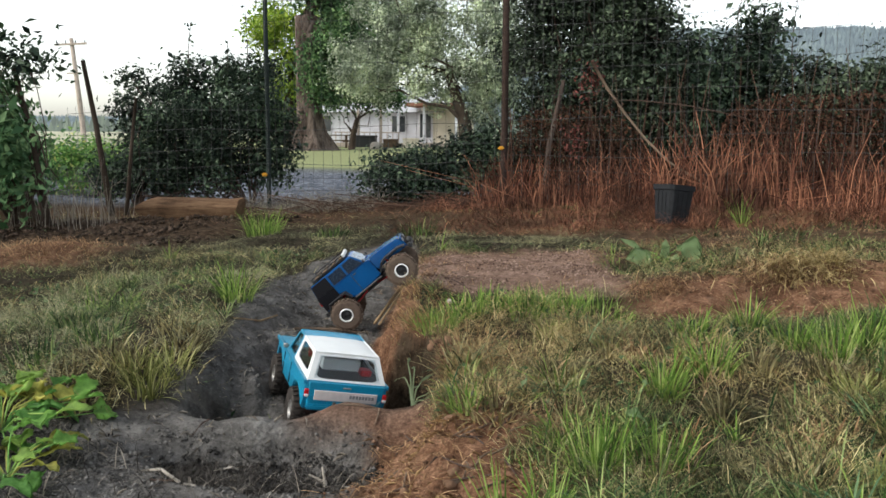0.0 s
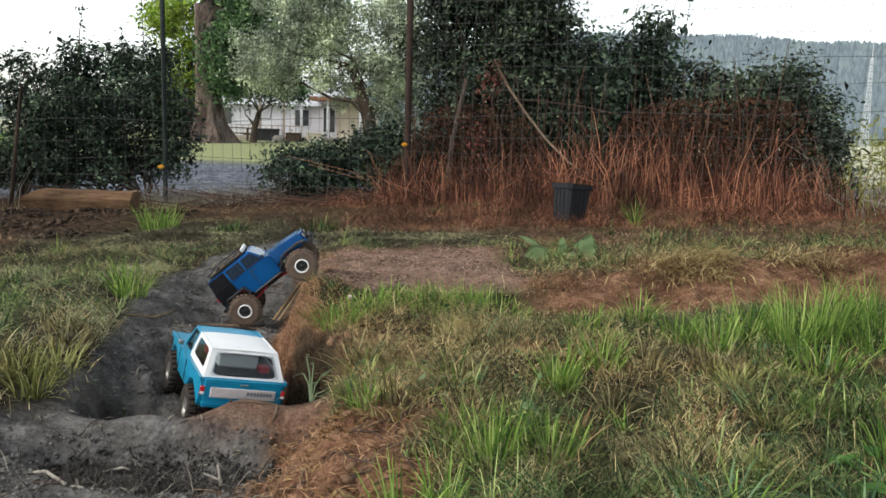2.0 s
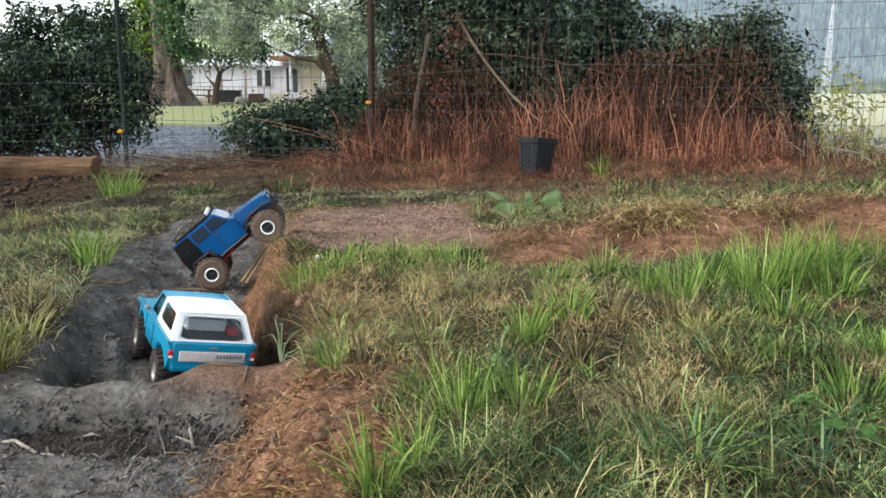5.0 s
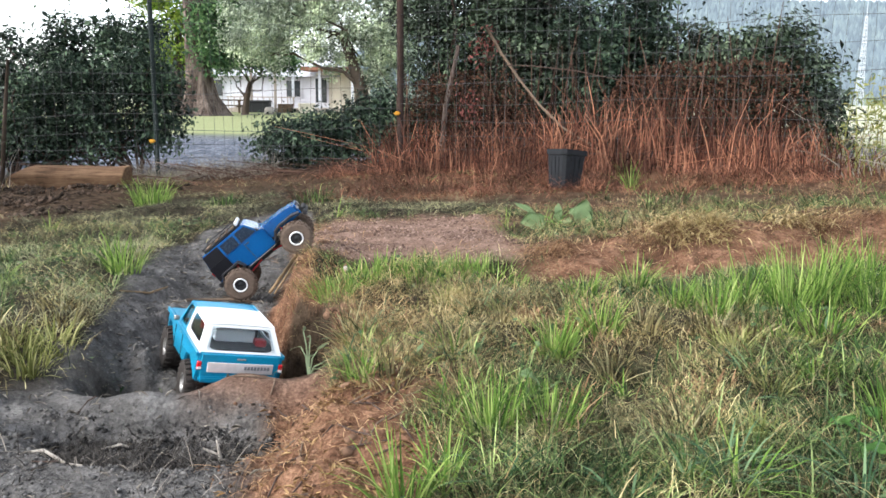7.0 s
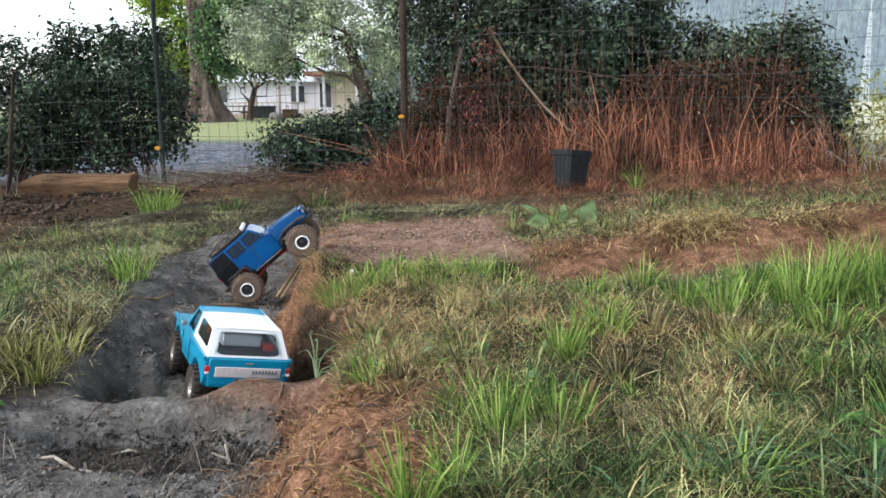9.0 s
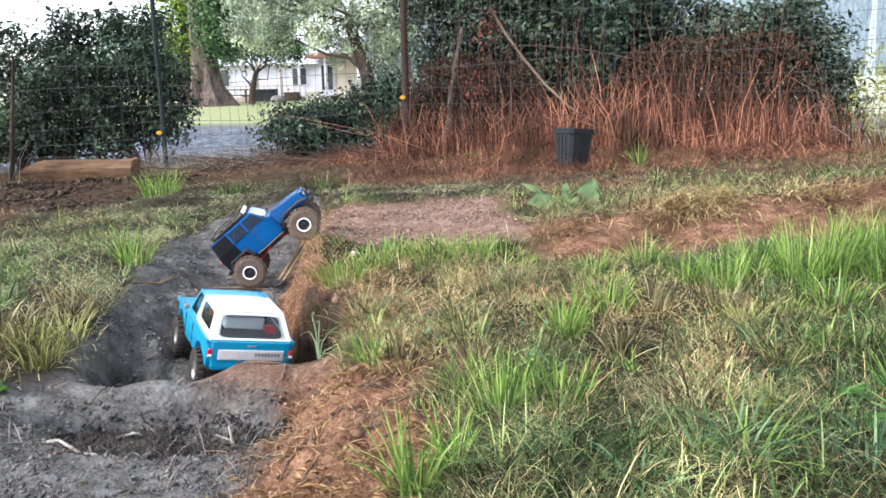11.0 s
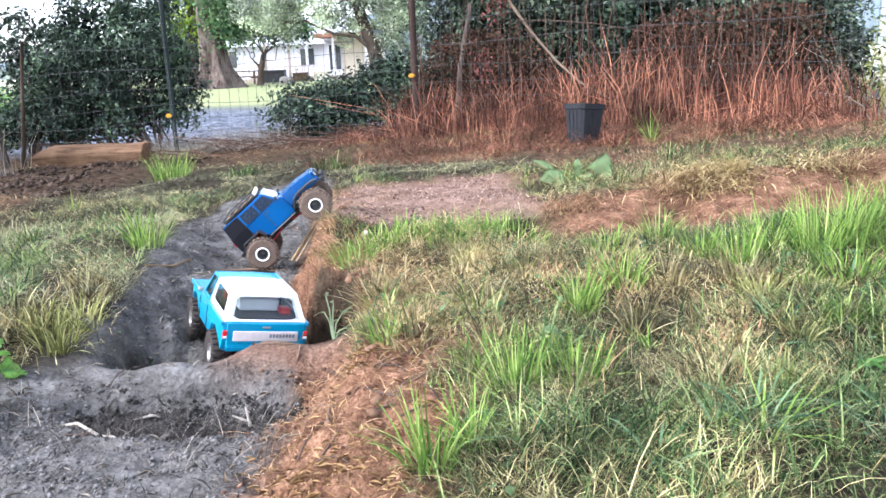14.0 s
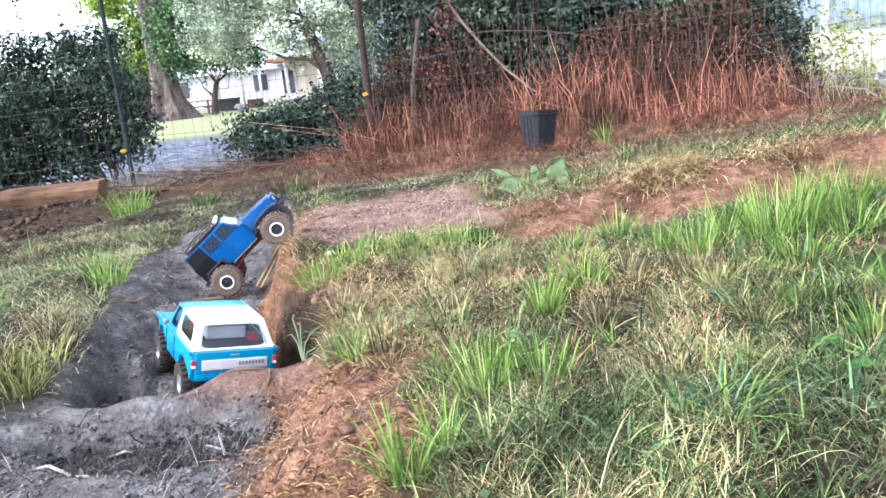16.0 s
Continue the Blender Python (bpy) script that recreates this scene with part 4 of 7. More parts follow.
def build_tower():
    ob = thing("tower", "slim steel lattice tower in the distant field", "tower", (142.7, 300, -0.2))
    h, b, t = 31.0, 1.1, 0.3
    for sx, sy in ((-1, -1), (1, -1), (1, 1), (-1, 1)):
        part("leg", np_mesh("leg", *tube_arrays([(sx * b, sy * b, 0), (sx * t, sy * t, h)], 0.08, 5)), M_STEELTOWER, ob)
    out = []
    n = 13
    for i in range(n):
        u, v = i / n, (i + 1) / n
        a, c = b + (t - b) * u, b + (t - b) * v
        for (px, py), (qx, qy) in (((-1, -1), (1, -1)), ((1, -1), (1, 1)), ((1, 1), (-1, 1)), ((-1, 1), (-1, -1))):
            out.append(([(px * a, py * a, u * h), (qx * c, qy * c, v * h)], 0.05, 4))
            out.append(([(qx * a, qy * a, u * h), (px * c, py * c, v * h)], 0.05, 4))
    part("lattice", np_mesh("lattice", *tubes(out)), M_STEELTOWER, ob)
    part("antenna", np_mesh("antenna", *tube_arrays([(0, 0, h - 0.5), (0, 0, h + 14)], [0.12, 0.06], 6)), M_STEELTOWER, ob)


build_tower()


def far_ridge(name, label, y0, deep, base, rise, left, seed, tree_h, n_tree, col, haze_color, glow):
    """A wooded ridge far across the valley, with a jagged line of conifers; its haze is an added glow."""
    hx = np.linspace(-2200, 2200, 140)

    def crest(x):
        return (base + rise * np.array([noise.noise((v * 0.0022, seed, 0)) for v in x]) + 0.25 * rise * np.array([noise.noise((v * 0.012, seed + 4, 0)) for v in x])) * (left + (1 - left) * smooth(-350, 150, x))
    cr = crest(hx)
    rs = np.linspace(0, 1, 8)
    V = np.array([[(x, y0 + deep * r, h * math.sin(r * math.pi / 2) - 4) for x, h in zip(hx, cr)] for r in rs]).reshape(-1, 3)
    i = np.arange(len(V)).reshape(8, 140)
    F = np.stack([i[:-1, :-1], i[:-1, 1:], i[1:, 1:], i[1:, :-1]], -1).reshape(-1, 4)
    F = np.concatenate([F[:, [0, 1, 2]], F[:, [0, 2, 3]]])
    tx = rng.uniform(-900, 900, n_tree)
    tr = rng.random(n_tree) ** 0.7
    tz = crest(tx) * np.sin(tr * np.pi / 2) - 4
    ty = y0 + deep * tr
    th = tree_h * rng.uniform(0.3, 1.3, n_tree)
    ang = np.linspace(0, 2 * np.pi, 5, endpoint=False)
    TV = np.concatenate([np.stack([tx[:, None] + 0.36 * th[:, None] * np.cos(ang), ty[:, None] + 0.36 * th[:, None] * np.sin(ang), np.repeat(tz[:, None] - 1, 5, 1)], -1), np.stack([tx, ty, tz + th], -1)[:, None]], 1).reshape(-1, 3)
    j = np.arange(n_tree)[:, None] * 6 + len(V)
    TF = np.concatenate([j + np.array([[a, (a + 1) % 5, 5]]) for a in range(5)])
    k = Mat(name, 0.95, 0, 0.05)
    # aerial haze is painted on as emission over the forest colour
    k.color(k.mix(1.0, k.ramp(k.island(), [(0.0, tuple(c * 0.25 for c in col)), (1.0, col)]), k.ramp(k.noise(0.018, 5), [(0.38, (0.6, 0.65, 0.7)), (0.6, (1.25, 1.25, 1.1))]), "MULTIPLY")).glow(haze_color, glow)
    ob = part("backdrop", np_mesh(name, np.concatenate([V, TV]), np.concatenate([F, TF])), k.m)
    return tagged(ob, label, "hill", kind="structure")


# last two values: tint and strength of the painted haze
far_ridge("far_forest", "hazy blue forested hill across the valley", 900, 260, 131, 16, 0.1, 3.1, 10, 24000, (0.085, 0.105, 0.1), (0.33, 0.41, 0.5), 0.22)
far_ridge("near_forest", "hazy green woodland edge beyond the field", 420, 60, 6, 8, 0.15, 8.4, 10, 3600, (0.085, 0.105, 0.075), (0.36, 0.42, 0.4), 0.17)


# ---- model trucks ----
def prism(profile, half, bevel=0.0, taper=None):
    """A side profile of (y, z) points drawn out to both sides by half; taper(y, z) scales the half width."""
    bm = bmesh.new()
    rows = []
    for s in (-1, 1):
        rows.append([bm.verts.new((s * half * (taper(y, z) if taper else 1), y, z)) for y, z in profile])
    n = len(profile)
    bm.faces.new(rows[0])
    bm.faces.new(rows[1][::-1])
    for i in range(n):
        k = (i + 1) % n
        bm.faces.new((rows[0][i], rows[1][i], rows[1][k], rows[0][k]))
    bmesh.ops.recalc_face_normals(bm, faces=bm.faces)
    if bevel:
        bmesh.ops.bevel(bm, geom=[e for e in bm.edges if e.calc_length() > bevel * 3], offset=bevel, segments=2, affect="EDGES")
    return bm


def arc(cy, cz, r, a0, a1, n=9):
    return [(cy + r * math.cos(radians(a)), cz + r * math.sin(radians(a))) for a in np.linspace(a0, a1, n)]


def strut(bm, p, q, w, t, side=(1, 0, 0)):
    """A flat bar from p to q, w wide and t thick."""
    p, q = Vector(p), Vector(q)
    d = (q - p).normalized()
    s = Vector(side)
    s = (s - d * s.dot(d)).normalized()
    u = d.cross(s)
    vs = [bm.verts.new(o + s * t / 2 * a + u * w / 2 * b) for o in (p, q) for a, b in ((-1, -1), (1, -1), (1, 1), (-1, 1))]
    for f in ((3, 2, 1, 0), (4, 5, 6, 7), (0, 1, 5, 4), (1, 2, 6, 5), (2, 3, 7, 6), (3, 0, 4, 7)):
        bm.faces.new([vs[i] for i in f])


def quad(*pts, thick=0.0015):
    bm = bmesh.new()
    f = bm.faces.new([bm.verts.new(p) for p in pts])
    bmesh.ops.recalc_face_normals(bm, faces=[f])
    bmesh.ops.solidify(bm, geom=[f], thickness=thick)
    return bm


def lathe(profile, steps):
    """Turns (radius, x) points about the x axis."""
    th = np.linspace(0, 2 * np.pi, steps, endpoint=False)
    V = np.array([[(x, r * math.cos(a), r * math.sin(a)) for r, x in profile] for a in th]).reshape(-1, 3)
    n = len(profile)
    F = []
    for i in range(steps):
        k = (i + 1) % steps
        for j in range(n - 1):
            F.append((i * n + j, k * n + j, k * n + j + 1, i * n + j + 1))
    return V, np.array(F)


def tyre_mesh(r, w, hole):
    V, F = lathe([(r * hole, -w * 0.42), (r * 0.78, -w * 0.5), (r * 0.93, -w * 0.46), (r * 0.96, 0), (r * 0.93, w * 0.46), (r * 0.78, w * 0.5), (r * hole, w * 0.42)], 36)
    bm = bmesh.new()
    me = np_mesh("tmp", V, F)
    bm.from_mesh(me)
    bpy.data.meshes.remove(me)
    for i in range(22):
        a = 360 * i / 22
        for s in (-1, 1):
            add_box(bm, w * 0.4, r * 0.15, r * 0.12, pose(0, 0, 0, a + s * 4, 0, 0) @ pose(s * w * 0.27, 0, r * 0.96, 0, s * 8, s * 12))
    out = bpy.data.meshes.new("tyre")
    bm.to_mesh(out)
    bm.free()
    return out


def rim_mesh(r, w, hole):
    V, F = lathe([(r * (hole + 0.01), -w * 0.4), (r * (hole + 0.01), w * 0.42), (r * (hole - 0.04), w * 0.43), (r * (hole - 0.08), w * 0.3), (r * 0.2, w * 0.2), (r * 0.17, w * 0.34), (0.0004, w * 0.36)], 28)
    bm = bmesh.new()
    me = np_mesh("tmp", V, F)
    bm.from_mesh(me)
    bpy.data.meshes.remove(me)
    for i in range(6):
        add_box(bm, w * 0.08, r * 0.12, r * 0.3, pose(0, 0, 0, 60 * i, 0, 0) @ pose(w * 0.3, 0, r * 0.33))
    out = bpy.data.meshes.new("rim")
    bm.to_mesh(out)
    bm.free()
    return out


def add_wheels(ob, r, w, track, axles, rim_mat, hub_mat=None, tyre_mat=None, hole=0.5):
    tm, rm = tyre_mesh(r, w, hole), rim_mesh(r, w, hole)
    tm.materials.append(tyre_mat or M_TYRE)
    rm.materials.append(rim_mat)
    for y in axles:
        for s in (-1, 1):
            wh = part("wheel", np_mesh("hub", *tube_arrays([(-0.01, 0, 0), (0.012, 0, 0)], 0.012, 8)), hub_mat or M_BLACK, ob, m=pose(s * track / 2, y, r, 0, 0, 0 if s > 0 else 180))
            part("tyre", tm, None, wh, "dusty black rubber tyre")
            part("rim", rm, None, wh, "metal rim")
        part("axle", np_mesh("axle", *tube_arrays([(-track / 2, y, r), (-0.02, y, r), (0.02, y, r), (track / 2, y, r)], [0.008, 0.009, 0.016, 0.008], 8)), M_BLACK, ob)


def holed(bm, corners, hole, n=6):
    """A panel between four corners with a round-cornered opening; hole: its start and end along and up the panel."""
    A, B, C, D = (Vector(c) for c in corners)
    u0, u1, v0, v1 = hole
    ru, rv = 0.16 * (u1 - u0), 0.16 * (v1 - v0)
    inner, outer = [], []
    for cu, cv, a0, ou, ov in ((u1 - ru, v1 - rv, 0, 1, 1), (u0 + ru, v1 - rv, 90, 0, 1), (u0 + ru, v0 + rv, 180, 0, 0), (u1 - ru, v0 + rv, 270, 1, 0)):
        for k in range(n):
            t = radians(a0 + 90 * k / (n - 1))
            inner.append((cu + ru * math.cos(t), cv + rv * math.sin(t)))
            outer.append((ou, ov))
    put = lambda u, v: (A * (1 - u) + B * u) * (1 - v) + (D * (1 - u) + C * u) * v
    vi = [bm.verts.new(put(*q)) for q in inner]
    vo = {q: bm.verts.new(put(*q)) for q in set(outer)}
    for i in range(len(inner)):
        k = (i + 1) % len(inner)
        f = [vo[outer[i]], vo[outer[k]], vi[k], vi[i]] if outer[i] != outer[k] else [vo[outer[i]], vi[k], vi[i]]
        bm.faces.new(f)


def crowned(bm, half, y0, y1, z, rise):
    """A roof panel with a gentle crown and rolled edges."""
    us, vs = np.linspace(-1, 1, 9), np.linspace(0, 1, 7)
    rows = [[bm.verts.new((half * u, y0 + (y1 - y0) * v, z - 0.003 + rise * (1 - abs(u) ** 3.5) * (0.55 + 0.45 * math.sin(math.pi * v)))) for u in us] for v in vs]
    for r, q in zip(rows, rows[1:]):
        for i in range(8):
            bm.faces.new((r[i], r[i + 1], q[i + 1], q[i]))


def build_blazer(m):
    ob = thing("model_truck", "turquoise and white model truck in the dusty pit", "model truck", m)
    add_wheels(ob, 0.06, 0.05, 0.196, (-0.15, 0.165), M_RIM, hole=0.42)
    prof = [(-0.24, 0.105), (-0.247, 0.125), (-0.245, 0.172), (0.06, 0.172), (0.08, 0.168), (0.25, 0.158), (0.258, 0.15), (0.258, 0.1), (0.238, 0.095)]
    prof += arc(0.165, 0.062, 0.075, 20, 160) + [(0.088, 0.086), (-0.073, 0.086)] + arc(-0.15, 0.062, 0.073, 20, 160)
    part("body", prism(prof, 0.112, 0.004, lambda y, z: (1 - 0.05 * abs(z - 0.13) / 0.05) * (1 - 0.06 * max(0, y - 0.1) / 0.15)), M_BLUE, ob, "turquoise blue body")
    part("hood_ridge", box(0.1, 0.15, 0.008, pose(0, 0.165, 0.163, -3, 0, 0), 0.003), M_BLUE, ob)
    zt, zb = 0.238, 0.17
    # shoulder crease, blue belt and sill along each side
    for s in (-1, 1):
        bm = bmesh.new()
        strut(bm, (s * 0.108, 0.245, 0.156), (s * 0.1105, 0.08, 0.163), 0.01, 0.006)
        strut(bm, (s * 0.1105, 0.08, 0.163), (s * 0.1105, -0.243, 0.167), 0.01, 0.006)
        part("shoulder", bm, M_BLUE, ob)
        part("door_seam", box(0.002, 0.0025, 0.075, pose(s * 0.1118, -0.036, 0.13)), M_BLACK, ob)
        part("door_seam", box(0.002, 0.0025, 0.07, pose(s * 0.111, 0.078, 0.128)), M_BLACK, ob)
    # front of the cab in blue
    side = lambda s, y, z: (s * (0.105 - 0.019 * (z - zb) / (zt - zb)), y, z)
    cab = bmesh.new()
    for s in (-1, 1):
        holed(cab, (side(s, 0.07, zb), side(s, -0.034, zb), side(s, -0.034, zt), side(s, 0.03, zt)), (0.1, 0.88, 0.06, 0.9))
    holed(cab, ((0.102, 0.074, zb), (-0.102, 0.074, zb), (-0.086, 0.03, zt), (0.086, 0.03, zt)), (0.05, 0.95, 0.06, 0.9))
    crowned(cab, 0.088, -0.036, 0.032, zt, 0.006)
    bmesh.ops.recalc_face_normals(cab, faces=cab.faces[:])
    bmesh.ops.solidify(cab, geom=cab.faces[:], thickness=0.003)
    part("cab_frame", cab, M_BLUE, ob, "turquoise cab frame", True).data.set_sharp_from_angle(angle=radians(30))
    # white hard top with sloping rear
    top = bmesh.new()
    for s in (-1, 1):
        holed(top, (side(s, -0.036, zb), side(s, -0.238, zb), side(s, -0.196, zt), side(s, -0.036, zt)), (0.1, 0.86, 0.2, 0.86))
    holed(top, ((-0.105, -0.239, zb), (0.105, -0.239, zb), (0.086, -0.197, zt), (-0.086, -0.197, zt)), (0.1, 0.9, 0.1, 0.86))
    crowned(top, 0.088, -0.2, -0.034, zt, 0.007)
    bmesh.ops.recalc_face_normals(top, faces=top.faces[:])
    bmesh.ops.solidify(top, geom=top.faces[:], thickness=0.004)
    part("hardtop", top, M_WHITE, ob, "white hard top", True).data.set_sharp_from_angle(angle=radians(30))
    part("rear_window", quad((-0.088, -0.2345, zb + 0.007), (0.088, -0.2345, zb + 0.007), (0.074, -0.2035, zt - 0.008), (-0.074, -0.2035, zt - 0.008)), M_PANE, ob)
    part("windscreen", quad((-0.098, 0.072, zb), (0.098, 0.072, zb), (0.084, 0.03, zt - 0.004), (-0.084, 0.03, zt - 0.004)), M_PANE, ob)
    for s in (-1, 1):
        part("side_window", quad((s * 0.101, -0.05, zb + 0.008), (s * 0.101, -0.215, zb + 0.008), (s * 0.086, -0.19, zt - 0.006), (s * 0.086, -0.05, zt - 0.006)), M_PANE, ob)
        part("side_window", quad((s * 0.102, 0.062, zb + 0.002), (s * 0.102, -0.028, zb + 0.002), (s * 0.086, -0.028, zt - 0.006), (s * 0.086, 0.026, zt - 0.006)), M_PANE, ob)
        part("tail_light", box(0.012, 0.008, 0.022, pose(s * 0.104, -0.2475, 0.14), 0.002), M_REDLENS, ob)
        part("reversing_light", box(0.01, 0.008, 0.007, pose(s * 0.104, -0.2485, 0.134), 0.001), M_WHITE, ob)
        part("lamp", box(0.01, 0.01, 0.008, pose(s * 0.05, -0.246, 0.09), 0.003), M_REDLAMP, ob, "glowing red lamp")
        part("mirror", box(0.016, 0.008, 0.014, pose(s * 0.118, 0.05, 0.18), 0.003), M_RIM, ob)
        part("door_handle", box(0.004, 0.02, 0.005, pose(s * 0.112, -0.012, 0.158), 0.001), M_RIM, ob)
    gate = part("tailgate", box(0.2, 0.006, 0.062, pose(0, -0.247, 0.14), 0.002), M_BLUE, ob)
    part("trim_panel", box(0.168, 0.004, 0.026, pose(0, -0.2515, 0.137), 0.001), M_SILVER, gate, "brushed silver trim panel")
    for k in range(8):
        part("lettering", box(0.006, 0.002, 0.009, pose(0.012 + k * 0.0085, -0.2543, 0.139)), M_BARS, gate)
    part("badge", box(0.022, 0.003, 0.005, pose(0, -0.2515, 0.16), 0.001), M_RIM, gate)
    part("bumper", box(0.205, 0.014, 0.016, pose(0, -0.25, 0.105), 0.004, 2), M_BLUE, ob)
    part("front_bumper", box(0.2, 0.016, 0.018, pose(0, 0.264, 0.1), 0.004, 2), M_RIM, ob)
    part("grille", box(0.17, 0.006, 0.035, pose(0, 0.259, 0.132), 0.001), M_BLACK, ob)
    part("chassis", box(0.09, 0.44, 0.03, pose(0, 0, 0.072), 0.004), M_BLACK, ob)
    part("interior", box(0.19, 0.29, 0.006, pose(0, -0.085, 0.175)), M_BLACK, ob)
    for s in (-1, 1):
        part("seat", box(0.05, 0.02, 0.05, pose(s * 0.042, -0.03, 0.19, -8, 0, 0), 0.008), M_REDPART, ob)
    # added pale block that imitates the streaks and reflections in the rear window
    part("pale_block", box(0.105, 0.04, 0.034, pose(-0.005, -0.15, 0.198), 0.004), M_WHITE, ob, "pale block put in for the rear window's pale streaks")
    part("tool_box", box(0.03, 0.03, 0.018, pose(0.06, -0.18, 0.188), 0.003), M_REDPART, ob, "red box")
    bm = bmesh.new()
    for s in (-0.06, -0.02, 0.03, 0.065):
        strut(bm, (s, -0.12, 0.165), (s, -0.12, 0.225), 0.005, 0.005)
    strut(bm, (-0.07, -0.12, 0.225), (0.07, -0.12, 0.225), 0.005, 0.005, (0, 1, 0))
    part("roll_cage", bm, M_BLACK, ob)
    part("tow_hook", box(0.03, 0.012, 0.01, pose(0, -0.246, 0.088), 0.003), M_RIM, ob)
    return ob


def build_jeep(m):
    ob = thing("model_truck", "dark blue model off-roader climbing the pit wall", "model truck", m)
    add_wheels(ob, 0.07, 0.05, 0.2, (-0.156, 0.156), M_BLACK, M_BLACK, M_DUSTTYRE, 0.42)
    ring = np_mesh("bead_ring", *lathe([(0.0245, 0.02), (0.0305, 0.022), (0.0305, 0.0245), (0.0245, 0.0245), (0.0245, 0.02)], 24))
    ring.materials.append(M_BRIGHTRING)
    for w in [o for o in ob.children if o.name.startswith("wheel")]:
        part("bead_ring", ring, None, w, "bright metal ring")
    prof = [(-0.215, 0.115), (-0.22, 0.195), (0.055, 0.195), (0.07, 0.19), (0.07, 0.105), (-0.07, 0.1), (-0.09, 0.105), (-0.1, 0.15), (-0.19, 0.15), (-0.2, 0.115)]
    part("body", prism(prof, 0.079, 0.004), M_JEEPBLUE, ob, "metallic blue body tub")
    part("hood", prism([(0.065, 0.13), (0.065, 0.192), (0.15, 0.19), (0.225, 0.182), (0.23, 0.13)], 0.066, 0.006, lambda y, z: 1 - 0.15 * max(0, y - 0.06) / 0.17), M_JEEPBLUE, ob)
    part("grille", box(0.105, 0.006, 0.05, pose(0, 0.233, 0.155), 0.002), M_JEEPBLUE, ob)
    for k in range(7):
        part("grille_slot", box(0.006, 0.003, 0.03, pose((k - 3) * 0.0105, 0.2375, 0.155)), M_BLACK, ob)
    for s in (-1, 1):
        part("headlight", np_mesh("headlight", *tube_arrays([(s * 0.044, 0.234, 0.162), (s * 0.044, 0.24, 0.162)], [0.01, 0.009], 12)), M_RIM, ob)
        fp = [(0.075, 0.118), (0.1, 0.15), (0.13, 0.158), (0.2, 0.158), (0.232, 0.148), (0.232, 0.142), (0.2, 0.15), (0.13, 0.15), (0.105, 0.143), (0.083, 0.116)]
        bm = prism(fp, 0.022, 0.0015)
        bmesh.ops.translate(bm, vec=(s * 0.085, 0, 0), verts=bm.verts)
        part("fender", bm, M_BLACK, ob, "flat black fender")
        bm = prism([(-0.085, 0.115), (-0.1, 0.152), (-0.19, 0.152), (-0.21, 0.12), (-0.203, 0.118), (-0.187, 0.145), (-0.103, 0.145), (-0.092, 0.112)], 0.016, 0.0015)
        bmesh.ops.translate(bm, vec=(s * 0.093, 0, 0), verts=bm.verts)
        part("fender", bm, M_BLACK, ob, "flat black fender")
        part("rock_rail", box(0.014, 0.15, 0.008, pose(s * 0.088, -0.005, 0.1), 0.003), M_BLACK, ob)
        part("link_arm", np_mesh("link_arm", *tube_arrays([(s * 0.035, -0.14, 0.062), (s * 0.04, -0.03, 0.085)], 0.004, 6)), M_REDPART, ob, "red link arm")
        part("link_arm", np_mesh("link_arm", *tube_arrays([(s * 0.035, 0.14, 0.062), (s * 0.04, 0.03, 0.085)], 0.004, 6)), M_REDPART, ob, "red link arm")
        part("shock", np_mesh("shock", *tube_arrays([(s * 0.06, -0.14, 0.075), (s * 0.055, -0.12, 0.145)], 0.008, 8)), M_REDPART, ob, "red shock absorber")
        part("shock", np_mesh("shock", *tube_arrays([(s * 0.06, 0.14, 0.075), (s * 0.055, 0.125, 0.145)], 0.008, 8)), M_REDPART, ob, "red shock absorber")
        part("mirror", box(0.018, 0.008, 0.016, pose(s * 0.09, 0.05, 0.205), 0.003), M_BLACK, ob)
        part("tail_light", box(0.014, 0.008, 0.02, pose(s * 0.066, -0.222, 0.17), 0.002), M_REDLENS, ob)
        part("door_seam", box(0.002, 0.003, 0.08, pose(s * 0.0795, -0.035, 0.15)), M_BLACK, ob)
        part("door_handle", box(0.004, 0.018, 0.004, pose(s * 0.08, -0.02, 0.183), 0.001), M_BLACK, ob)
    # cab and windows
    cab = [(-0.218, 0.195), (-0.21, 0.258), (0.012, 0.258), (0.05, 0.195)]
    part("cab", prism(cab, 0.077, 0.004, lambda y, z: 1 - 0.1 * (z - 0.195) / 0.063), M_JEEPBLUE, ob)
    for s in (-1, 1):
        part("side_window", quad((s * 0.0785, 0.04, 0.2), (s * 0.0785, -0.04, 0.2), (s * 0.0725, -0.04, 0.248), (s * 0.0725, 0.012, 0.248), thick=0.002), M_DEEPGLASS, ob)
        part("side_window", quad((s * 0.0785, -0.05, 0.2), (s * 0.0785, -0.12, 0.2), (s * 0.0725, -0.12, 0.248), (s * 0.0725, -0.05, 0.248), thick=0.002), M_DEEPGLASS, ob)
        part("rear_side_panel", quad((s * 0.079, -0.13, 0.197), (s * 0.079, -0.216, 0.197), (s * 0.0725, -0.208, 0.254), (s * 0.0725, -0.13, 0.254), thick=0.002), M_SOFTBLACK, ob, "black rear side panel")
        part("rear_quarter", quad((s * 0.0805, -0.128, 0.152), (s * 0.0805, -0.219, 0.13), (s * 0.0805, -0.219, 0.198), (s * 0.0805, -0.128, 0.198), thick=0.002), M_SOFTBLACK, ob, "glossy black rear quarter")
    part("windscreen", quad((-0.068, 0.0475, 0.202), (0.068, 0.0475, 0.202), (0.062, 0.0185, 0.25), (-0.062, 0.0185, 0.25), thick=0.003), M_GLASSPALE, ob)
    part("tailgate", box(0.14, 0.004, 0.075, pose(0, -0.2205, 0.155), 0.002), M_BLACK, ob)
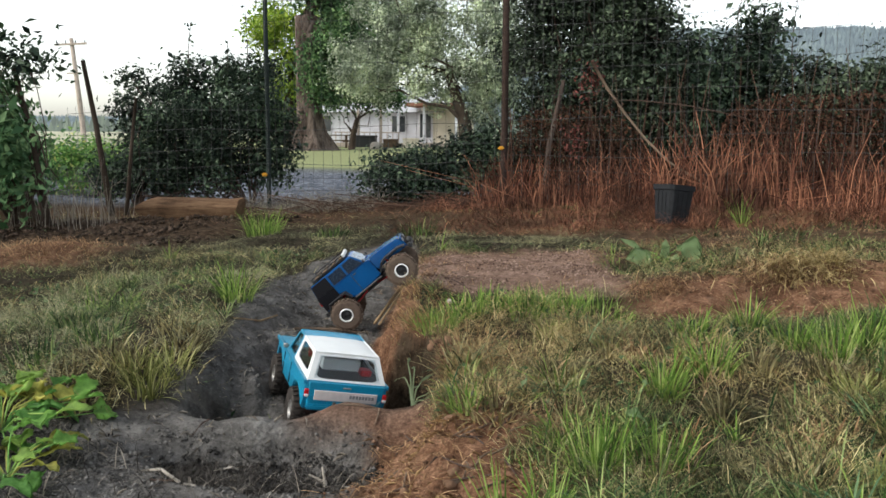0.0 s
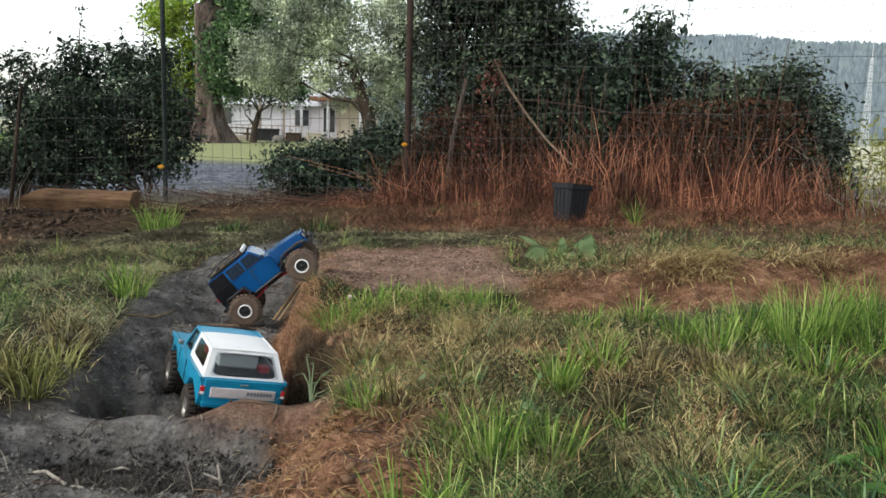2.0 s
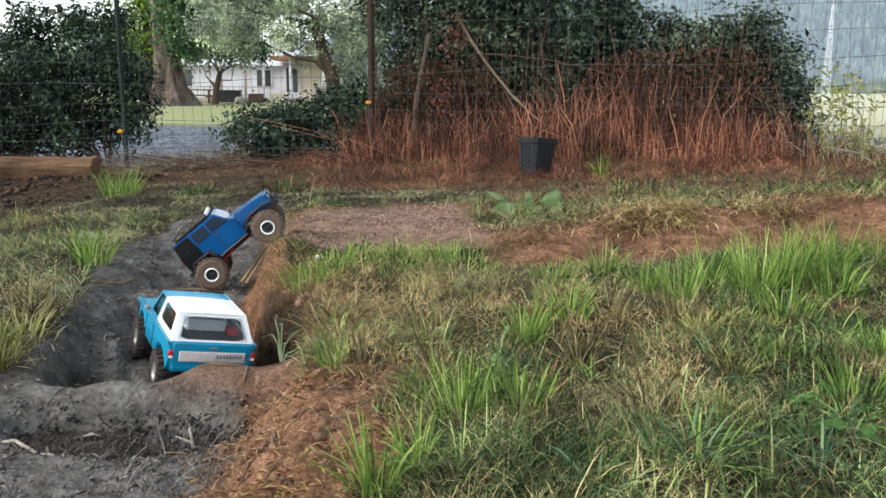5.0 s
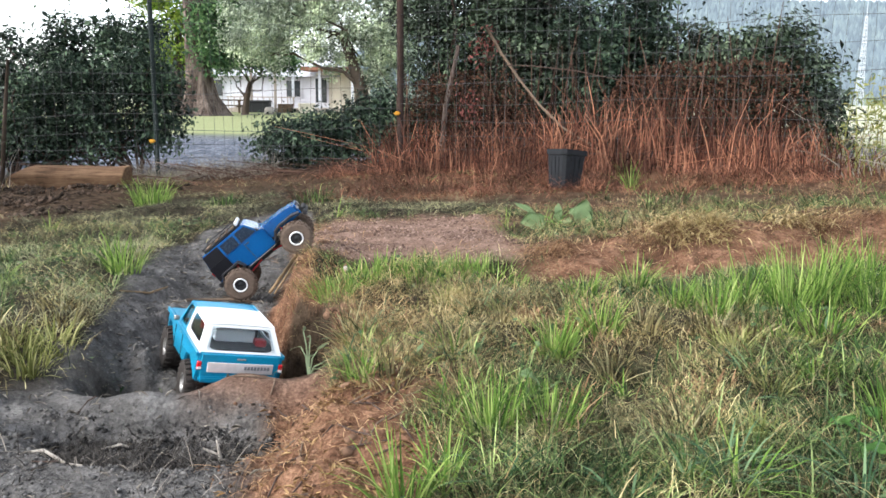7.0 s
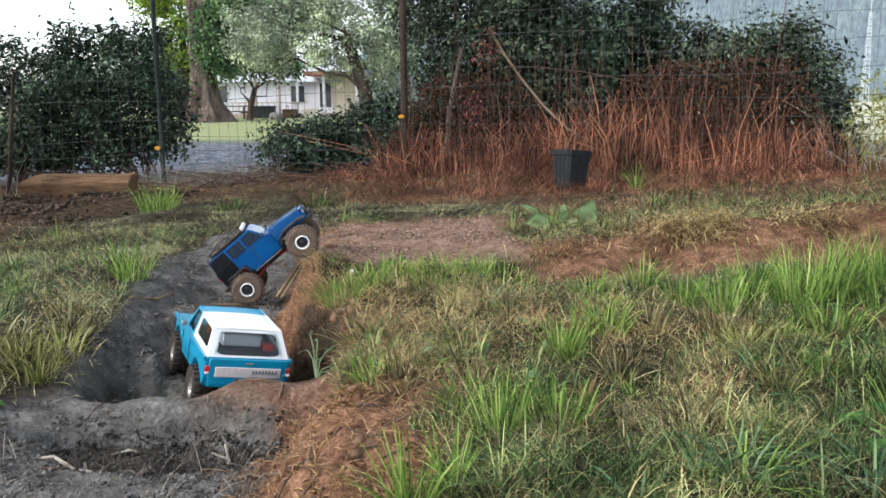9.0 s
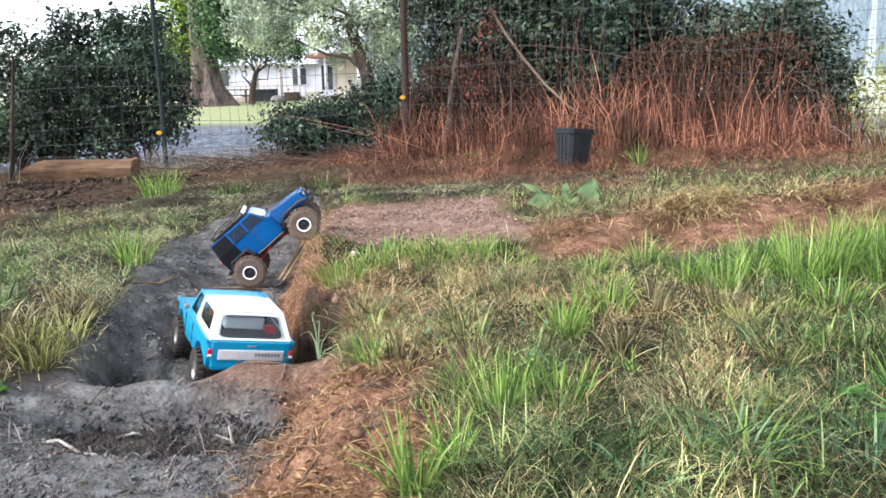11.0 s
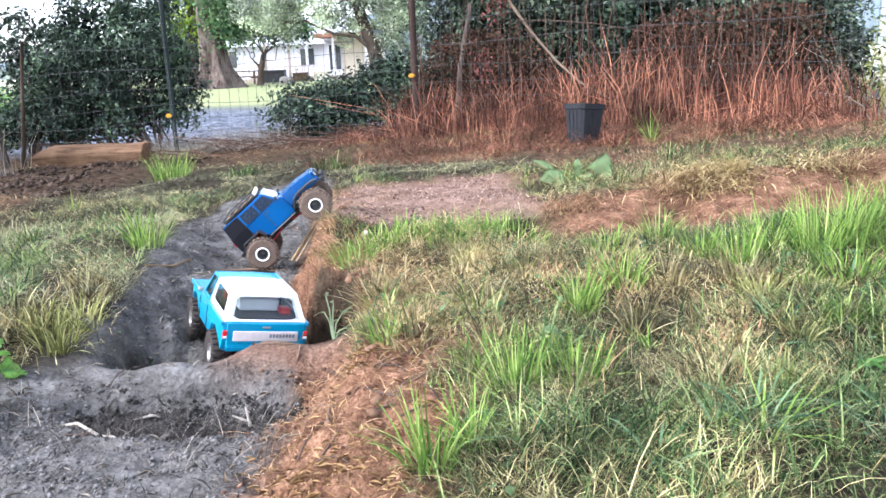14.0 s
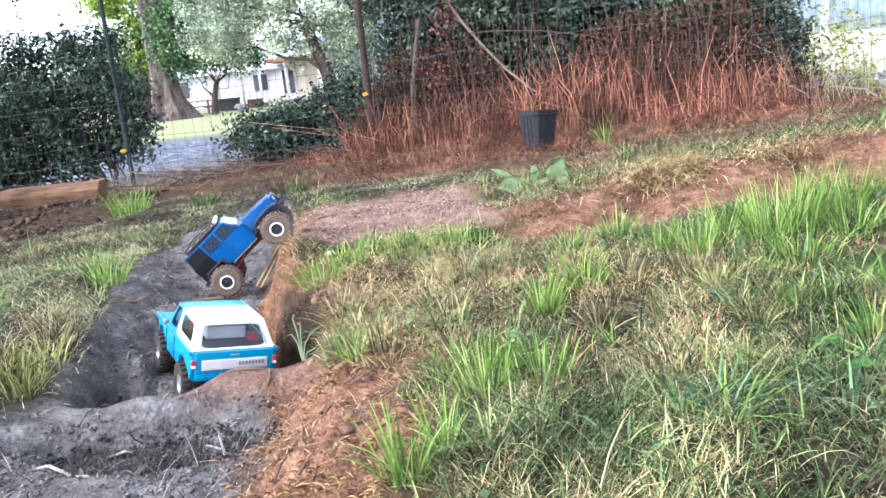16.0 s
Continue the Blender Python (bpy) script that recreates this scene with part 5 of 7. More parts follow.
    part("rear_window", quad((-0.065, -0.2195, 0.202), (0.065, -0.2195, 0.202), (0.06, -0.2135, 0.25), (-0.06, -0.2135, 0.25), thick=0.003), M_GLASSDARK, ob)
    part("number_plate", box(0.04, 0.003, 0.012, pose(0.03, -0.224, 0.15)), M_WHITE, ob, "small white plate")
    # roof rack
    rack = part("roof_rack", box(0.13, 0.17, 0.004, pose(0, -0.1, 0.264)), M_BLACK, ob, "black roof rack")
    bm = bmesh.new()
    for s in (-1, 1):
        for z in (0.268, 0.28):
            strut(bm, (s * 0.065, -0.185, z), (s * 0.065, -0.015, z), 0.004, 0.004)
        for y in (-0.185, -0.13, -0.07, -0.015):
            strut(bm, (s * 0.065, y, 0.258), (s * 0.065, y, 0.282), 0.004, 0.004)
    for y in (-0.185, -0.015):
        strut(bm, (-0.065, y, 0.28), (0.065, y, 0.28), 0.004, 0.004, (0, 1, 0))
    part("rail", bm, M_BLACK, rack)
    for k in range(5):
        part("lamp", box(0.018, 0.012, 0.016, pose((k - 2) * 0.025, -0.008, 0.275), 0.003), M_WHITE, rack, "white spot lamp")
    for k in range(4):
        part("slat", box(0.11, 0.02, 0.006, pose(0, -0.165 + 0.045 * k, 0.27)), M_STICK, rack)
    part("front_bumper", box(0.15, 0.02, 0.02, pose(0, 0.25, 0.125), 0.005, 2), M_BLACK, ob)
    part("winch", np_mesh("winch", *tube_arrays([(-0.03, 0.252, 0.14), (0.03, 0.252, 0.14)], 0.011, 10)), M_BLACK, ob)
    part("rear_bumper", box(0.14, 0.016, 0.018, pose(0, -0.232, 0.115), 0.004, 2), M_BLACK, ob)
    part("chassis", box(0.07, 0.4, 0.03, pose(0, 0, 0.09), 0.004), M_BLACK, ob)
    return ob


M_SOFTBLACK = plain("soft_black_vinyl", (0.006, 0.006, 0.008), 0.5, 0, 0.12, 0.2, 30)
M_DEEPGLASS = plain("tinted_window_glass", (0.012, 0.02, 0.035), 0.25, 0, 0.2, 0.2, 20)
M_GLASSPALE = plain("pale_window_glass", (0.12, 0.16, 0.2), 0.1, 0, 0.6, 0.2, 20)


def seat_on_ground(x, y, yaw, axles, track, sink=0.006):
    """A pose that rests the wheels of a truck on the ground."""
    c, s = math.cos(radians(yaw)), math.sin(radians(yaw))
    P = []
    for ax in axles:
        for k in (-1, 1):
            lx, ly = k * track / 2, ax
            wx, wy = x + c * lx - s * ly, y + s * lx + c * ly
            P.append((lx, ly, float(height(wx, wy))))
    P = np.array(P)
    A = np.c_[P[:, :2], np.ones(4)]
    a, b, d = np.linalg.lstsq(A, P[:, 2], rcond=None)[0]
    return pose(x, y, d - sink) @ pose(0, 0, 0, 0, 0, yaw) @ pose(0, 0, 0, math.degrees(math.atan(b)), -math.degrees(math.atan(a)), 0)


build_blazer(seat_on_ground(-0.75, 2.74, 27.0, (-0.19, 0.21), 0.25, -0.01) @ Matrix.Scale(1.29, 4))
JS = 1.08
rear, front = Vector((-0.875, 3.7, -0.005)), Vector((-0.615, 3.73, 0.215))
fwd = (front - rear).normalized()
side = Vector((0.03, -1, -0.16))
side = (side - fwd * side.dot(fwd)).normalized()
upv = side.cross(fwd)
mid = (rear + front) / 2 - upv * 0.07 * JS
jm = Matrix((side, fwd, upv)).transposed().to_4x4()
build_jeep(Matrix.Translation(mid) @ jm @ Matrix.Scale(JS, 4))


# ---- pot, beam, branches ----
def build_pot():
    ob = thing("plant_pot", "square black plastic nursery pot among dead stalks", "plant pot", pose(1.02, 6.6, float(height(1.02, 6.6)), -3, 6, 32))
    bm = bmesh.new()
    lo, hi, h, t = 0.095, 0.118, 0.31, 0.006
    rings = []
    for half, z in ((lo, 0), (hi * 0.98, h * 0.86), (hi * 1.06, h * 0.87), (hi * 1.08, h), (hi * 1.02, h), (hi * 0.93, h * 0.85), (lo * 0.92, 0.01)):
        c = half * 0.2
        pts = [(half, half - c), (half - c, half), (-half + c, half), (-half, half - c), (-half, -half + c), (-half + c, -half), (half - c, -half), (half, -half + c)]
        rings.append([bm.verts.new((x, y, z)) for x, y in pts])
    for a, b in zip(rings, rings[1:]):
        for i in range(8):
            bm.faces.new((a[i], a[(i + 1) % 8], b[(i + 1) % 8], b[i]))
    bm.faces.new(rings[0][::-1])
    bm.faces.new(rings[-1])
    bmesh.ops.recalc_face_normals(bm, faces=bm.faces)
    pot = part("pot", bm, M_POT, ob)
    for a in range(4):
        for k in (-0.045, 0.0, 0.045):
            part("rib", box(0.006, 0.006, 0.25, pose(0, 0, 0, 0, 0, 90 * a) @ pose(k, -0.107, 0.13, 5, 0, 0)), M_POT, pot)


build_pot()
bm = bmesh.new()
prof = [(-0.15, -0.12), (-0.16, 0.04), (-0.15, 0.055), (-0.06, 0.112), (0.13, 0.12), (0.15, 0.1), (0.15, -0.12)]
bm = prism(prof, 0.46, 0.008)
bmesh.ops.subdivide_edges(bm, edges=[e for e in bm.edges if e.calc_length() > 0.8], cuts=6)
for v in bm.verts:
    if v.co.x < -0.4:
        v.co.x -= 0.2 * max(0.0, 1 - abs(v.co.z) / 0.12)
    v.co += Vector((0, 1, 1)) * noise.noise(v.co * 4) * 0.012
beam = part("timber_beam", bm, grain_material("sawn_beam", [(0.34, (0.035, 0.02, 0.012)), (0.5, (0.11, 0.064, 0.036)), (0.66, (0.19, 0.118, 0.07))]), m=pose(-3.5, 7.85, float(height(-3.5, 7.75)) + 0.09, 0, 0, 4))
tagged(beam, "heavy weathered timber beam lying on bare soil", "timber")


def stick(name, label, pts, radii, mat=None, category="branch", sides=6):
    P = np.array(pts, float)
    o = P[0].copy()
    ob = part(name, np_mesh(name, *tube_arrays(P - o, radii, sides)), mat or M_STICK, smooth_faces=True, m=Matrix.Translation(o))
    return tagged(ob, label, category)


stick("branch", "long pale bare branch leaning against the wire fence", [(0.43, 8.36, 1.55), (0.58, 8.34, 1.3), (0.76, 8.3, 1.05), (0.96, 8.2, 0.8), (1.18, 8.05, 0.58), (1.45, 7.95, 0.42), (1.7, 7.9, 0.2)], [0.017, 0.016, 0.014, 0.013, 0.012, 0.01, 0.008])
stick("branch", "thin arching dry branch lying through the fence", [(0.6, 8.3, 1.18), (0.9, 8.2, 1.17), (1.3, 8.0, 1.12), (1.7, 7.85, 1.03), (2.1, 7.7, 0.9)], [0.006, 0.006, 0.0055, 0.005, 0.004], M_TWIG)
stick("stem", "leaning dark bare stem before the bush", [(-5.1, 8.6, 1.6), (-4.98, 8.6, 0.9), (-4.84, 8.6, float(height(-4.84, 8.6)) - 0.05)], [0.024, 0.03, 0.04], M_BARK, "stem", 8)
stick("stem", "second leaning dark stem before the bush", [(-4.55, 8.7, 1.2), (-4.62, 8.7, 0.7), (-4.7, 8.65, float(height(-4.7, 8.65)) - 0.05)], [0.015, 0.02, 0.026], M_BARK, "stem", 8)
stick("stem", "thin leaning bare stem in the broad-leaved bush", [(-4.8, 6.95, 1.4), (-4.66, 6.95, 0.8), (-4.5, 6.9, float(height(-4.5, 6.9)) - 0.03)], [0.022, 0.025, 0.03], M_BARK, "stem", 8)
stick("stem", "dark brown bare stem at the foot of the hedge", [(0.0, 8.93, float(height(0, 8.93)) - 0.05), (0.0, 8.95, 0.4), (0.03, 8.95, 0.76), (0.16, 8.98, 1.41)], [0.036, 0.034, 0.03, 0.022], M_TRUNK, "stem", 9)
stick("stick", "forked dry stick leaning on the pit wall", [(-0.61, 4.06, 0.14), (-0.66, 3.84, 0.06), (-0.72, 3.58, -0.045)], [0.008, 0.009, 0.008], M_CANE)
stick("stick", "dry split stick on the pit wall", [(-0.595, 4.0, 0.13), (-0.64, 3.8, 0.055), (-0.69, 3.54, -0.04)], [0.006, 0.007, 0.005], M_CANE)
board = part("board", box(0.5, 0.04, 0.8, None, 0.01), M_TIMBER, m=pose(-5.05, 7.0, 0.2, 0, -28, 20))
tagged(board, "dark weathered board leaning in the weeds", "board")


def scatter(n, x0, x1, y0, y1, keep):
    x, y = rng.uniform(x0, x1, n), rng.uniform(y0, y1, n)
    ok = rng.random(n) < keep(x, y)
    return x[ok], y[ok]


def patch(x, y, scale, seed, lo=-0.1, hi=0.15):
    return smooth(lo, hi, fbm(x, y, scale, 3, seed))


# ---- stones and soil crumbs ----
M_REDCLOD = plain("red_clod", (0.15, 0.09, 0.058), 1.0, 0, 0.02, 0.4, 40, 0.8)
M_GREYCLOD = plain("grey_clod", (0.07, 0.067, 0.064), 1.0, 0, 0.02, 0.4, 40, 0.8)
stone_spots = [(-0.94, 3.02, 0.05, 1.2), (-0.8, 3.05, 0.05, 1.3), (-0.72, 3.2, 0.075, 1.5), (-0.68, 3.08, 0.06, 1.6), (-0.9, 3.16, 0.05, 1.2), (-0.66, 2.95, 0.05, 1.2), (-0.86, 2.88, 0.05, 1.3)]
for x, y, s, k in stone_spots:
    me = rock_mesh(rng, s * k, s * 0.85, s * 0.7, 3, 0.32)
    ob = part("stone", me, M_ROCK, smooth_faces=True, m=pose(x, y, float(height(x, y)) - s * 0.12, rng.uniform(-12, 12), rng.uniform(-12, 12), rng.uniform(10, 50)))
    tagged(ob, "rounded dusty grey stone half buried in the pit floor", "stone", "stones in the pit")
for x, y, s, mat, lab in ((-0.345, 3.43, 0.02, M_PALESTONE, "small pale stone in the grass"), (1.72, 4.6, 0.018, M_PALESTONE, "small pale stone on the dry bank")):
    ob = part("stone", rock_mesh(rng, s, s * 0.8, s * 0.6), mat, m=pose(x, y, float(height(x, y)) + 0.012))
    tagged(ob, lab, "stone")


def crumbs(n, area, keep, smin, smax):
    x, y = scatter(n, *area, keep)
    k = len(x)
    s = smin + (smax - smin) * rng.random(k) ** 3
    D = np.array([(1, 0, 0), (0, 1, 0), (-1, 0, 0), (0, -1, 0), (0, 0, 0.8), (0, 0, -0.8)], float)
    V = D[None] * s[:, None, None] * rng.uniform(0.6, 1.3, (k, 6, 1))
    a = rng.uniform(0, 6.28, k)
    c, si = np.cos(a)[:, None], np.sin(a)[:, None]
    V = np.stack([V[..., 0] * c - V[..., 1] * si, V[..., 0] * si + V[..., 1] * c, V[..., 2]], -1)
    V += np.stack([x, y, height(x, y) + s * 0.3], -1)[:, None]
    T = np.array([(0, 1, 4), (1, 2, 4), (2, 3, 4), (3, 0, 4), (1, 0, 5), (2, 1, 5), (3, 2, 5), (0, 3, 5)])
    return V.reshape(-1, 3), (np.arange(k)[:, None, None] * 6 + T[None]).reshape(-1, 3)


def soil_mat(name, stops):
    k = Mat(name, 0.95, 0, 0.1)
    k.color(k.ramp(k.island(), stops))
    return k.m


M_CRUMB = soil_mat("grey_crumbs", [(0.0, (0.035, 0.033, 0.031)), (0.6, (0.095, 0.09, 0.085)), (1.0, (0.17, 0.162, 0.154))])
# darker than the grey crumbs: part of the near hollow's shade is in this colour
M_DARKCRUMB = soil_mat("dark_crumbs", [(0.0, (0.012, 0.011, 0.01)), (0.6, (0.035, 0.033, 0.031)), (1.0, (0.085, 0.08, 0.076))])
M_BROWNCRUMB = soil_mat("brown_crumbs", [(0.0, (0.012, 0.009, 0.006)), (0.6, (0.04, 0.028, 0.02)), (1.0, (0.09, 0.062, 0.045))])
M_REDCRUMB = soil_mat("red_crumbs", [(0.0, (0.045, 0.025, 0.016)), (0.6, (0.15, 0.083, 0.052)), (1.0, (0.3, 0.18, 0.12))])
ob = part("soil_crumbs", np_mesh("soil_crumbs", *crumbs(30000, (-1.6, -0.2, 1.1, 4.6), lambda x, y: zones(x, y)["dust"] * (0.08 + 0.92 * patch(x, y, 5, 61, -0.05, 0.2)) * (np.abs(y - rim_line(x) + 0.05) > 0.1), 0.0015, 0.007)), M_CRUMB)
tagged(ob, "loose grey crumbs of soil in the pit", "soil", kind="stuff")
ob = part("soil_crumbs", np_mesh("soil_crumbs", *crumbs(60000, (-0.9, 3.0, 1.1, 5.5), lambda x, y: ((x > pit_right(y) + 0.02) | (y < 2.3) | (y > 3.15)) * np.clip(zones(x, y)["red"] - zones(x, y)["top"], 0, 1) * (0.2 + 0.8 * patch(x, y, 5, 63)) * (np.abs(y - rim_line(x)) > 0.12), 0.0015, 0.009)), M_REDCRUMB)
tagged(ob, "loose reddish crumbs of soil", "soil", kind="stuff")


def chips(n, area, keep, size, mat, label):
    x, y = scatter(n, *area, keep)
    k = len(x)
    N = rng.normal(size=(k, 3)) * 0.4 + np.array([0, 0, 1.0])
    N /= np.linalg.norm(N, axis=1)[:, None]
    V, F = leaf_arrays(np.stack([x, y, height(x, y) + 0.006], 1), N, rng.uniform(*size, k), rng, 0.16, 0.3)
    ob = part("litter", np_mesh("litter", V, F), mat)
    return tagged(ob, label, "litter", kind="stuff")


# ---- grass ----
def in_view(x, y):
    return 1 - smooth(0.6, 1.5, np.abs(x - 0.12) - 0.62 * (y + 0.5))


def grassy(x, y):
    z = zones(x, y)
    bare = np.clip(z["heap"] * 1.1 + z["dust"] * 1.15 + z["top"] * 1.2 + z["chips"] * 1.1 + bank_face(x, y) * 0.95, 0, 1)
    d = x - pit_right(y)
    wall = ((d > -0.12) & (d < 0.005) & (y < 5.2) & (y > 2.0)) * 0.8
    bank = smooth(0.5, 0.9, x) * smooth(0.0, 0.2, y - bank_line(x)) * (1 - smooth(5.4, 6.2, y)) * (0.1 + 0.35 * patch(x, y, 2.0, 83))
    bank = bank + smooth(0.5, 0.8, x) * smooth(-0.5, -0.3, y - bank_line(x)) * (1 - smooth(-0.1, 0.0, y - bank_line(x))) * 0.5
    return np.clip(1 - bare - wall - bank - ((x < -0.27) & (x > -1.1) & (y < 2.6)), 0, 1) * (1 - 0.8 * smooth(5.6, 6.7, y - 1.0 * (1 - smooth(-1.6, 0.1, x)))) * in_view(x, y) * (0.4 + 0.6 * np.maximum(patch(x, y, 2.4, 59, -0.2, 0.02), blobs(x, y, LUSH_SPOTS))) * (0.2 + 0.8 * np.maximum(patch(x, y, 7.5, 121, -0.08, 0.05), 0.7 * blobs(x, y, LUSH_SPOTS)))


def lay(name, label, x, y, h, w, lean, mat, heading=None, category="grass", lift=0.0, seg=3):
    P = np.stack([x, y, height(x, y) - 0.004 + lift * rng.random(len(x)) ** 2], 1)
    k = len(x)
    hd = 14 * fbm(x, y, 4.5, 2, 201) + rng.normal(size=k) * 1.6 if heading is None else heading
    hh = rng.uniform(*h, k) * (0.5 + 0.9 * patch(x, y, 3.4, 55, -0.2, 0.2))
    V, F = blade_arrays(P, hh, rng.uniform(*w, k), rng.uniform(*lean, k), hd, rng, seg)
    return tagged(part(name, np_mesh(name, V, F), mat), label, category, kind="stuff")


def clumps(n, area, keep, blades, spread):
    """Roots of blades that stand in tufts, and the way each leans."""
    cx, cy = scatter(n, *area, keep)
    m = rng.integers(*blades, len(cx))
    i = np.repeat(np.arange(len(cx)), m)
    s = spread * rng.uniform(0.5, 1.3, len(cx))
    a, r = rng.uniform(0, 6.283, len(i)), np.sqrt(rng.random(len(i)))
    return cx[i] + np.cos(a) * r * s[i], cy[i] + np.sin(a) * r * s[i], a + rng.normal(size=len(i)) * 0.5


LUSH_SPOTS = ((1.05, 1.2, 0.3), (0.02, 1.76, 0.12), (0.33, 1.96, 0.16), (0.5, 2.58, 0.13), (1.3, 2.75, 0.3), (1.45, 2.2, 0.25), (0.0, 3.3, 0.22), (1.8, 2.8, 0.3), (0.85, 2.95, 0.16), (-1.9, 3.4, 0.3), (-1.75, 2.5, 0.2), (1.1, 1.85, 0.22), (0.83, 1.62, 0.2), (0.45, 1.5, 0.2))
DRY_SPOTS = ((0.92, 2.42, 0.17), (0.5, 2.85, 0.18), (1.55, 2.45, 0.14), (0.08, 2.75, 0.3), (0.6, 2.26, 0.15), (0.1, 2.04, 0.12), (0.3, 2.48, 0.2), (-1.35, 2.6, 0.25), (0.62, 1.7, 0.1), (1.15, 4.1, 0.25), (-0.1, 3.0, 0.15), (-1.4, 2.25, 0.18), (0.78, 2.05, 0.12))
RUST_SPOTS = ((0.92, 2.46, 0.11), (1.02, 2.36, 0.1), (0.56, 2.3, 0.09), (0.33, 2.62, 0.1), (0.12, 2.02, 0.1), (-0.05, 2.2, 0.1), (-0.08, 2.75, 0.12), (1.5, 2.5, 0.09), (0.72, 1.85, 0.07), (-1.5, 2.45, 0.14))


def blobs(x, y, spots):
    """How far a point lies in any of the round patches (x, y, radius), with ragged edges."""
    k = 1 + 1.2 * fbm(x, y, 5, 2, 131)
    return np.max([np.exp(-((x - a) ** 2 + (y - b) ** 2) / (r * k) ** 2) for a, b, r in spots], 0)


NEAR, FAR = (-3.9, 3.9, 0.7, 5.2), (-6.5, 6.0, 5.0, 8.7)
M_BLEACHED = leafy("bleached_straw", [(0.0, (0.16, 0.115, 0.05)), (0.5, (0.34, 0.26, 0.12)), (1.0, (0.56, 0.45, 0.24))], 0.75, 0.05, 0.2)
M_TRAMPLED = leafy("trampled_grass", [(0.0, (0.022, 0.023, 0.014)), (0.4, (0.098, 0.094, 0.056)), (0.75, (0.178, 0.168, 0.1)), (1.0, (0.34, 0.31, 0.2))], 0.7, 0.05, 0.1, 2.2)
M_RUSTSTRAW = leafy("rusty_straw", [(0.0, (0.06, 0.034, 0.02)), (0.5, (0.195, 0.115, 0.06)), (1.0, (0.43, 0.28, 0.16))], 0.8, 0.05, 0.1)
M_BLUEGREEN = leafy("blue_green_blades", [(0.0, (0.018, 0.042, 0.02)), (0.5, (0.058, 0.108, 0.052)), (1.0, (0.15, 0.22, 0.11))], 0.6, 0.08, 0.2)
M_PALEGREEN = leafy("pale_green_straw", [(0.0, (0.1, 0.1, 0.055)), (0.5, (0.22, 0.22, 0.125)), (1.0, (0.4, 0.38, 0.24))], 0.7, 0.05, 0.2)
green = lambda x, y: np.clip(0.6 * patch(x, y, 3.0, 41, -0.04, 0.08) + blobs(x, y, LUSH_SPOTS) - 0.9 * blobs(x, y, DRY_SPOTS), 0, 1)
tufty = lambda x, y: patch(x, y, 5.0, 57, -0.06, 0.08)
lay("grass", "short matted dull green grass", *scatter(240000, *NEAR, lambda x, y: grassy(x, y) * (0.15 + 0.75 * tufty(x, y)) * (1 - 0.75 * np.maximum(blobs(x, y, DRY_SPOTS), blobs(x, y, RUST_SPOTS)))), (0.025, 0.085), (0.0014, 0.003), (0.7, 1.12), M_DULL, lift=0.03, seg=2)
lay("grass", "matted dry straw in the grass", *scatter(190000, *NEAR, lambda x, y: grassy(x, y) * (0.12 + 0.8 * (1 - green(x, y)))), (0.03, 0.1), (0.0012, 0.0026), (0.75, 1.12), M_STRAW, lift=0.03, seg=2)
fuzzy = lambda x, y: np.clip(grassy(x, y) * 5, 0, 1) * (1 - smooth(2.9, 3.6, y)) * (x > -0.35) * (x < 2.3)
lay("grass", "short fine green growth under the grass", *scatter(135000, -0.35, 2.3, 0.85, 3.6, lambda x, y: fuzzy(x, y) * (0.1 + 0.5 * green(x, y))), (0.018, 0.055), (0.0014, 0.0032), (0.3, 1.12), M_GRASS, None, "grass", 0.012, 2)
lay("grass", "short curled dead blades under the grass", *scatter(135000, -0.35, 2.3, 0.85, 3.6, lambda x, y: fuzzy(x, y) * (0.4 + 0.6 * (1 - green(x, y)))), (0.02, 0.065), (0.0012, 0.0026), (0.5, 1.15), M_STRAW, None, "grass", 0.015, 2)
lay("grass", "fine flat thatch of dead grass over the soil", *scatter(70000, *NEAR, lambda x, y: np.clip(grassy(x, y) + 0.12, 0, 1) * (y > 1.1) * (1 - np.clip(zones(x, y)["dust"] + zones(x, y)["top"], 0, 1)) * (0.35 + 0.65 * (1 - patch(x, y, 2.4, 59, -0.2, 0.02)))), (0.03, 0.09), (0.0012, 0.0024), (0.98, 1.13), M_STRAW, lift=0.012)
x, y, hd = clumps(4600, NEAR, lambda x, y: grassy(x, y) * (0.06 + 0.94 * green(x, y)), (14, 34), 0.04)
lay("grass", "green grass growing in small tufts", x, y, (0.04, 0.14), (0.0018, 0.0044), (0.6, 1.12), M_GRASS, hd, lift=0.02)
x, y, hd = clumps(700, NEAR, lambda x, y: grassy(x, y) * (0.3 * patch(x, y, 1.1, 43, 0.0, 0.14) + 0.7 * blobs(x, y, LUSH_SPOTS)), (12, 30), 0.04)
lay("grass", "bright lush grass growing in small tufts", x, y, (0.05, 0.15), (0.0026, 0.006), (0.45, 1.1), M_LUSH, hd)
x, y, hd = clumps(1300, NEAR, lambda x, y: grassy(x, y) * patch(x, y, 1.3, 45, -0.04, 0.18), (14, 40), 0.035)
lay("grass", "dead straw-coloured grass in small tufts", x, y, (0.035, 0.12), (0.0013, 0.0028), (0.4, 1.12), M_STRAW, hd)
x, y = scatter(30000, *NEAR, lambda x, y: np.clip(grassy(x, y) * 1.5, 0, 1) * np.clip(0.12 + 0.6 * patch(x, y, 1.5, 109, -0.06, 0.12) + blobs(x, y, DRY_SPOTS), 0, 1))
lay("grass", "long bleached straw lying over the grass", x, y, (0.04, 0.14), (0.0012, 0.0024), (0.8, 1.1), M_BLEACHED, None, "grass", 0.05)
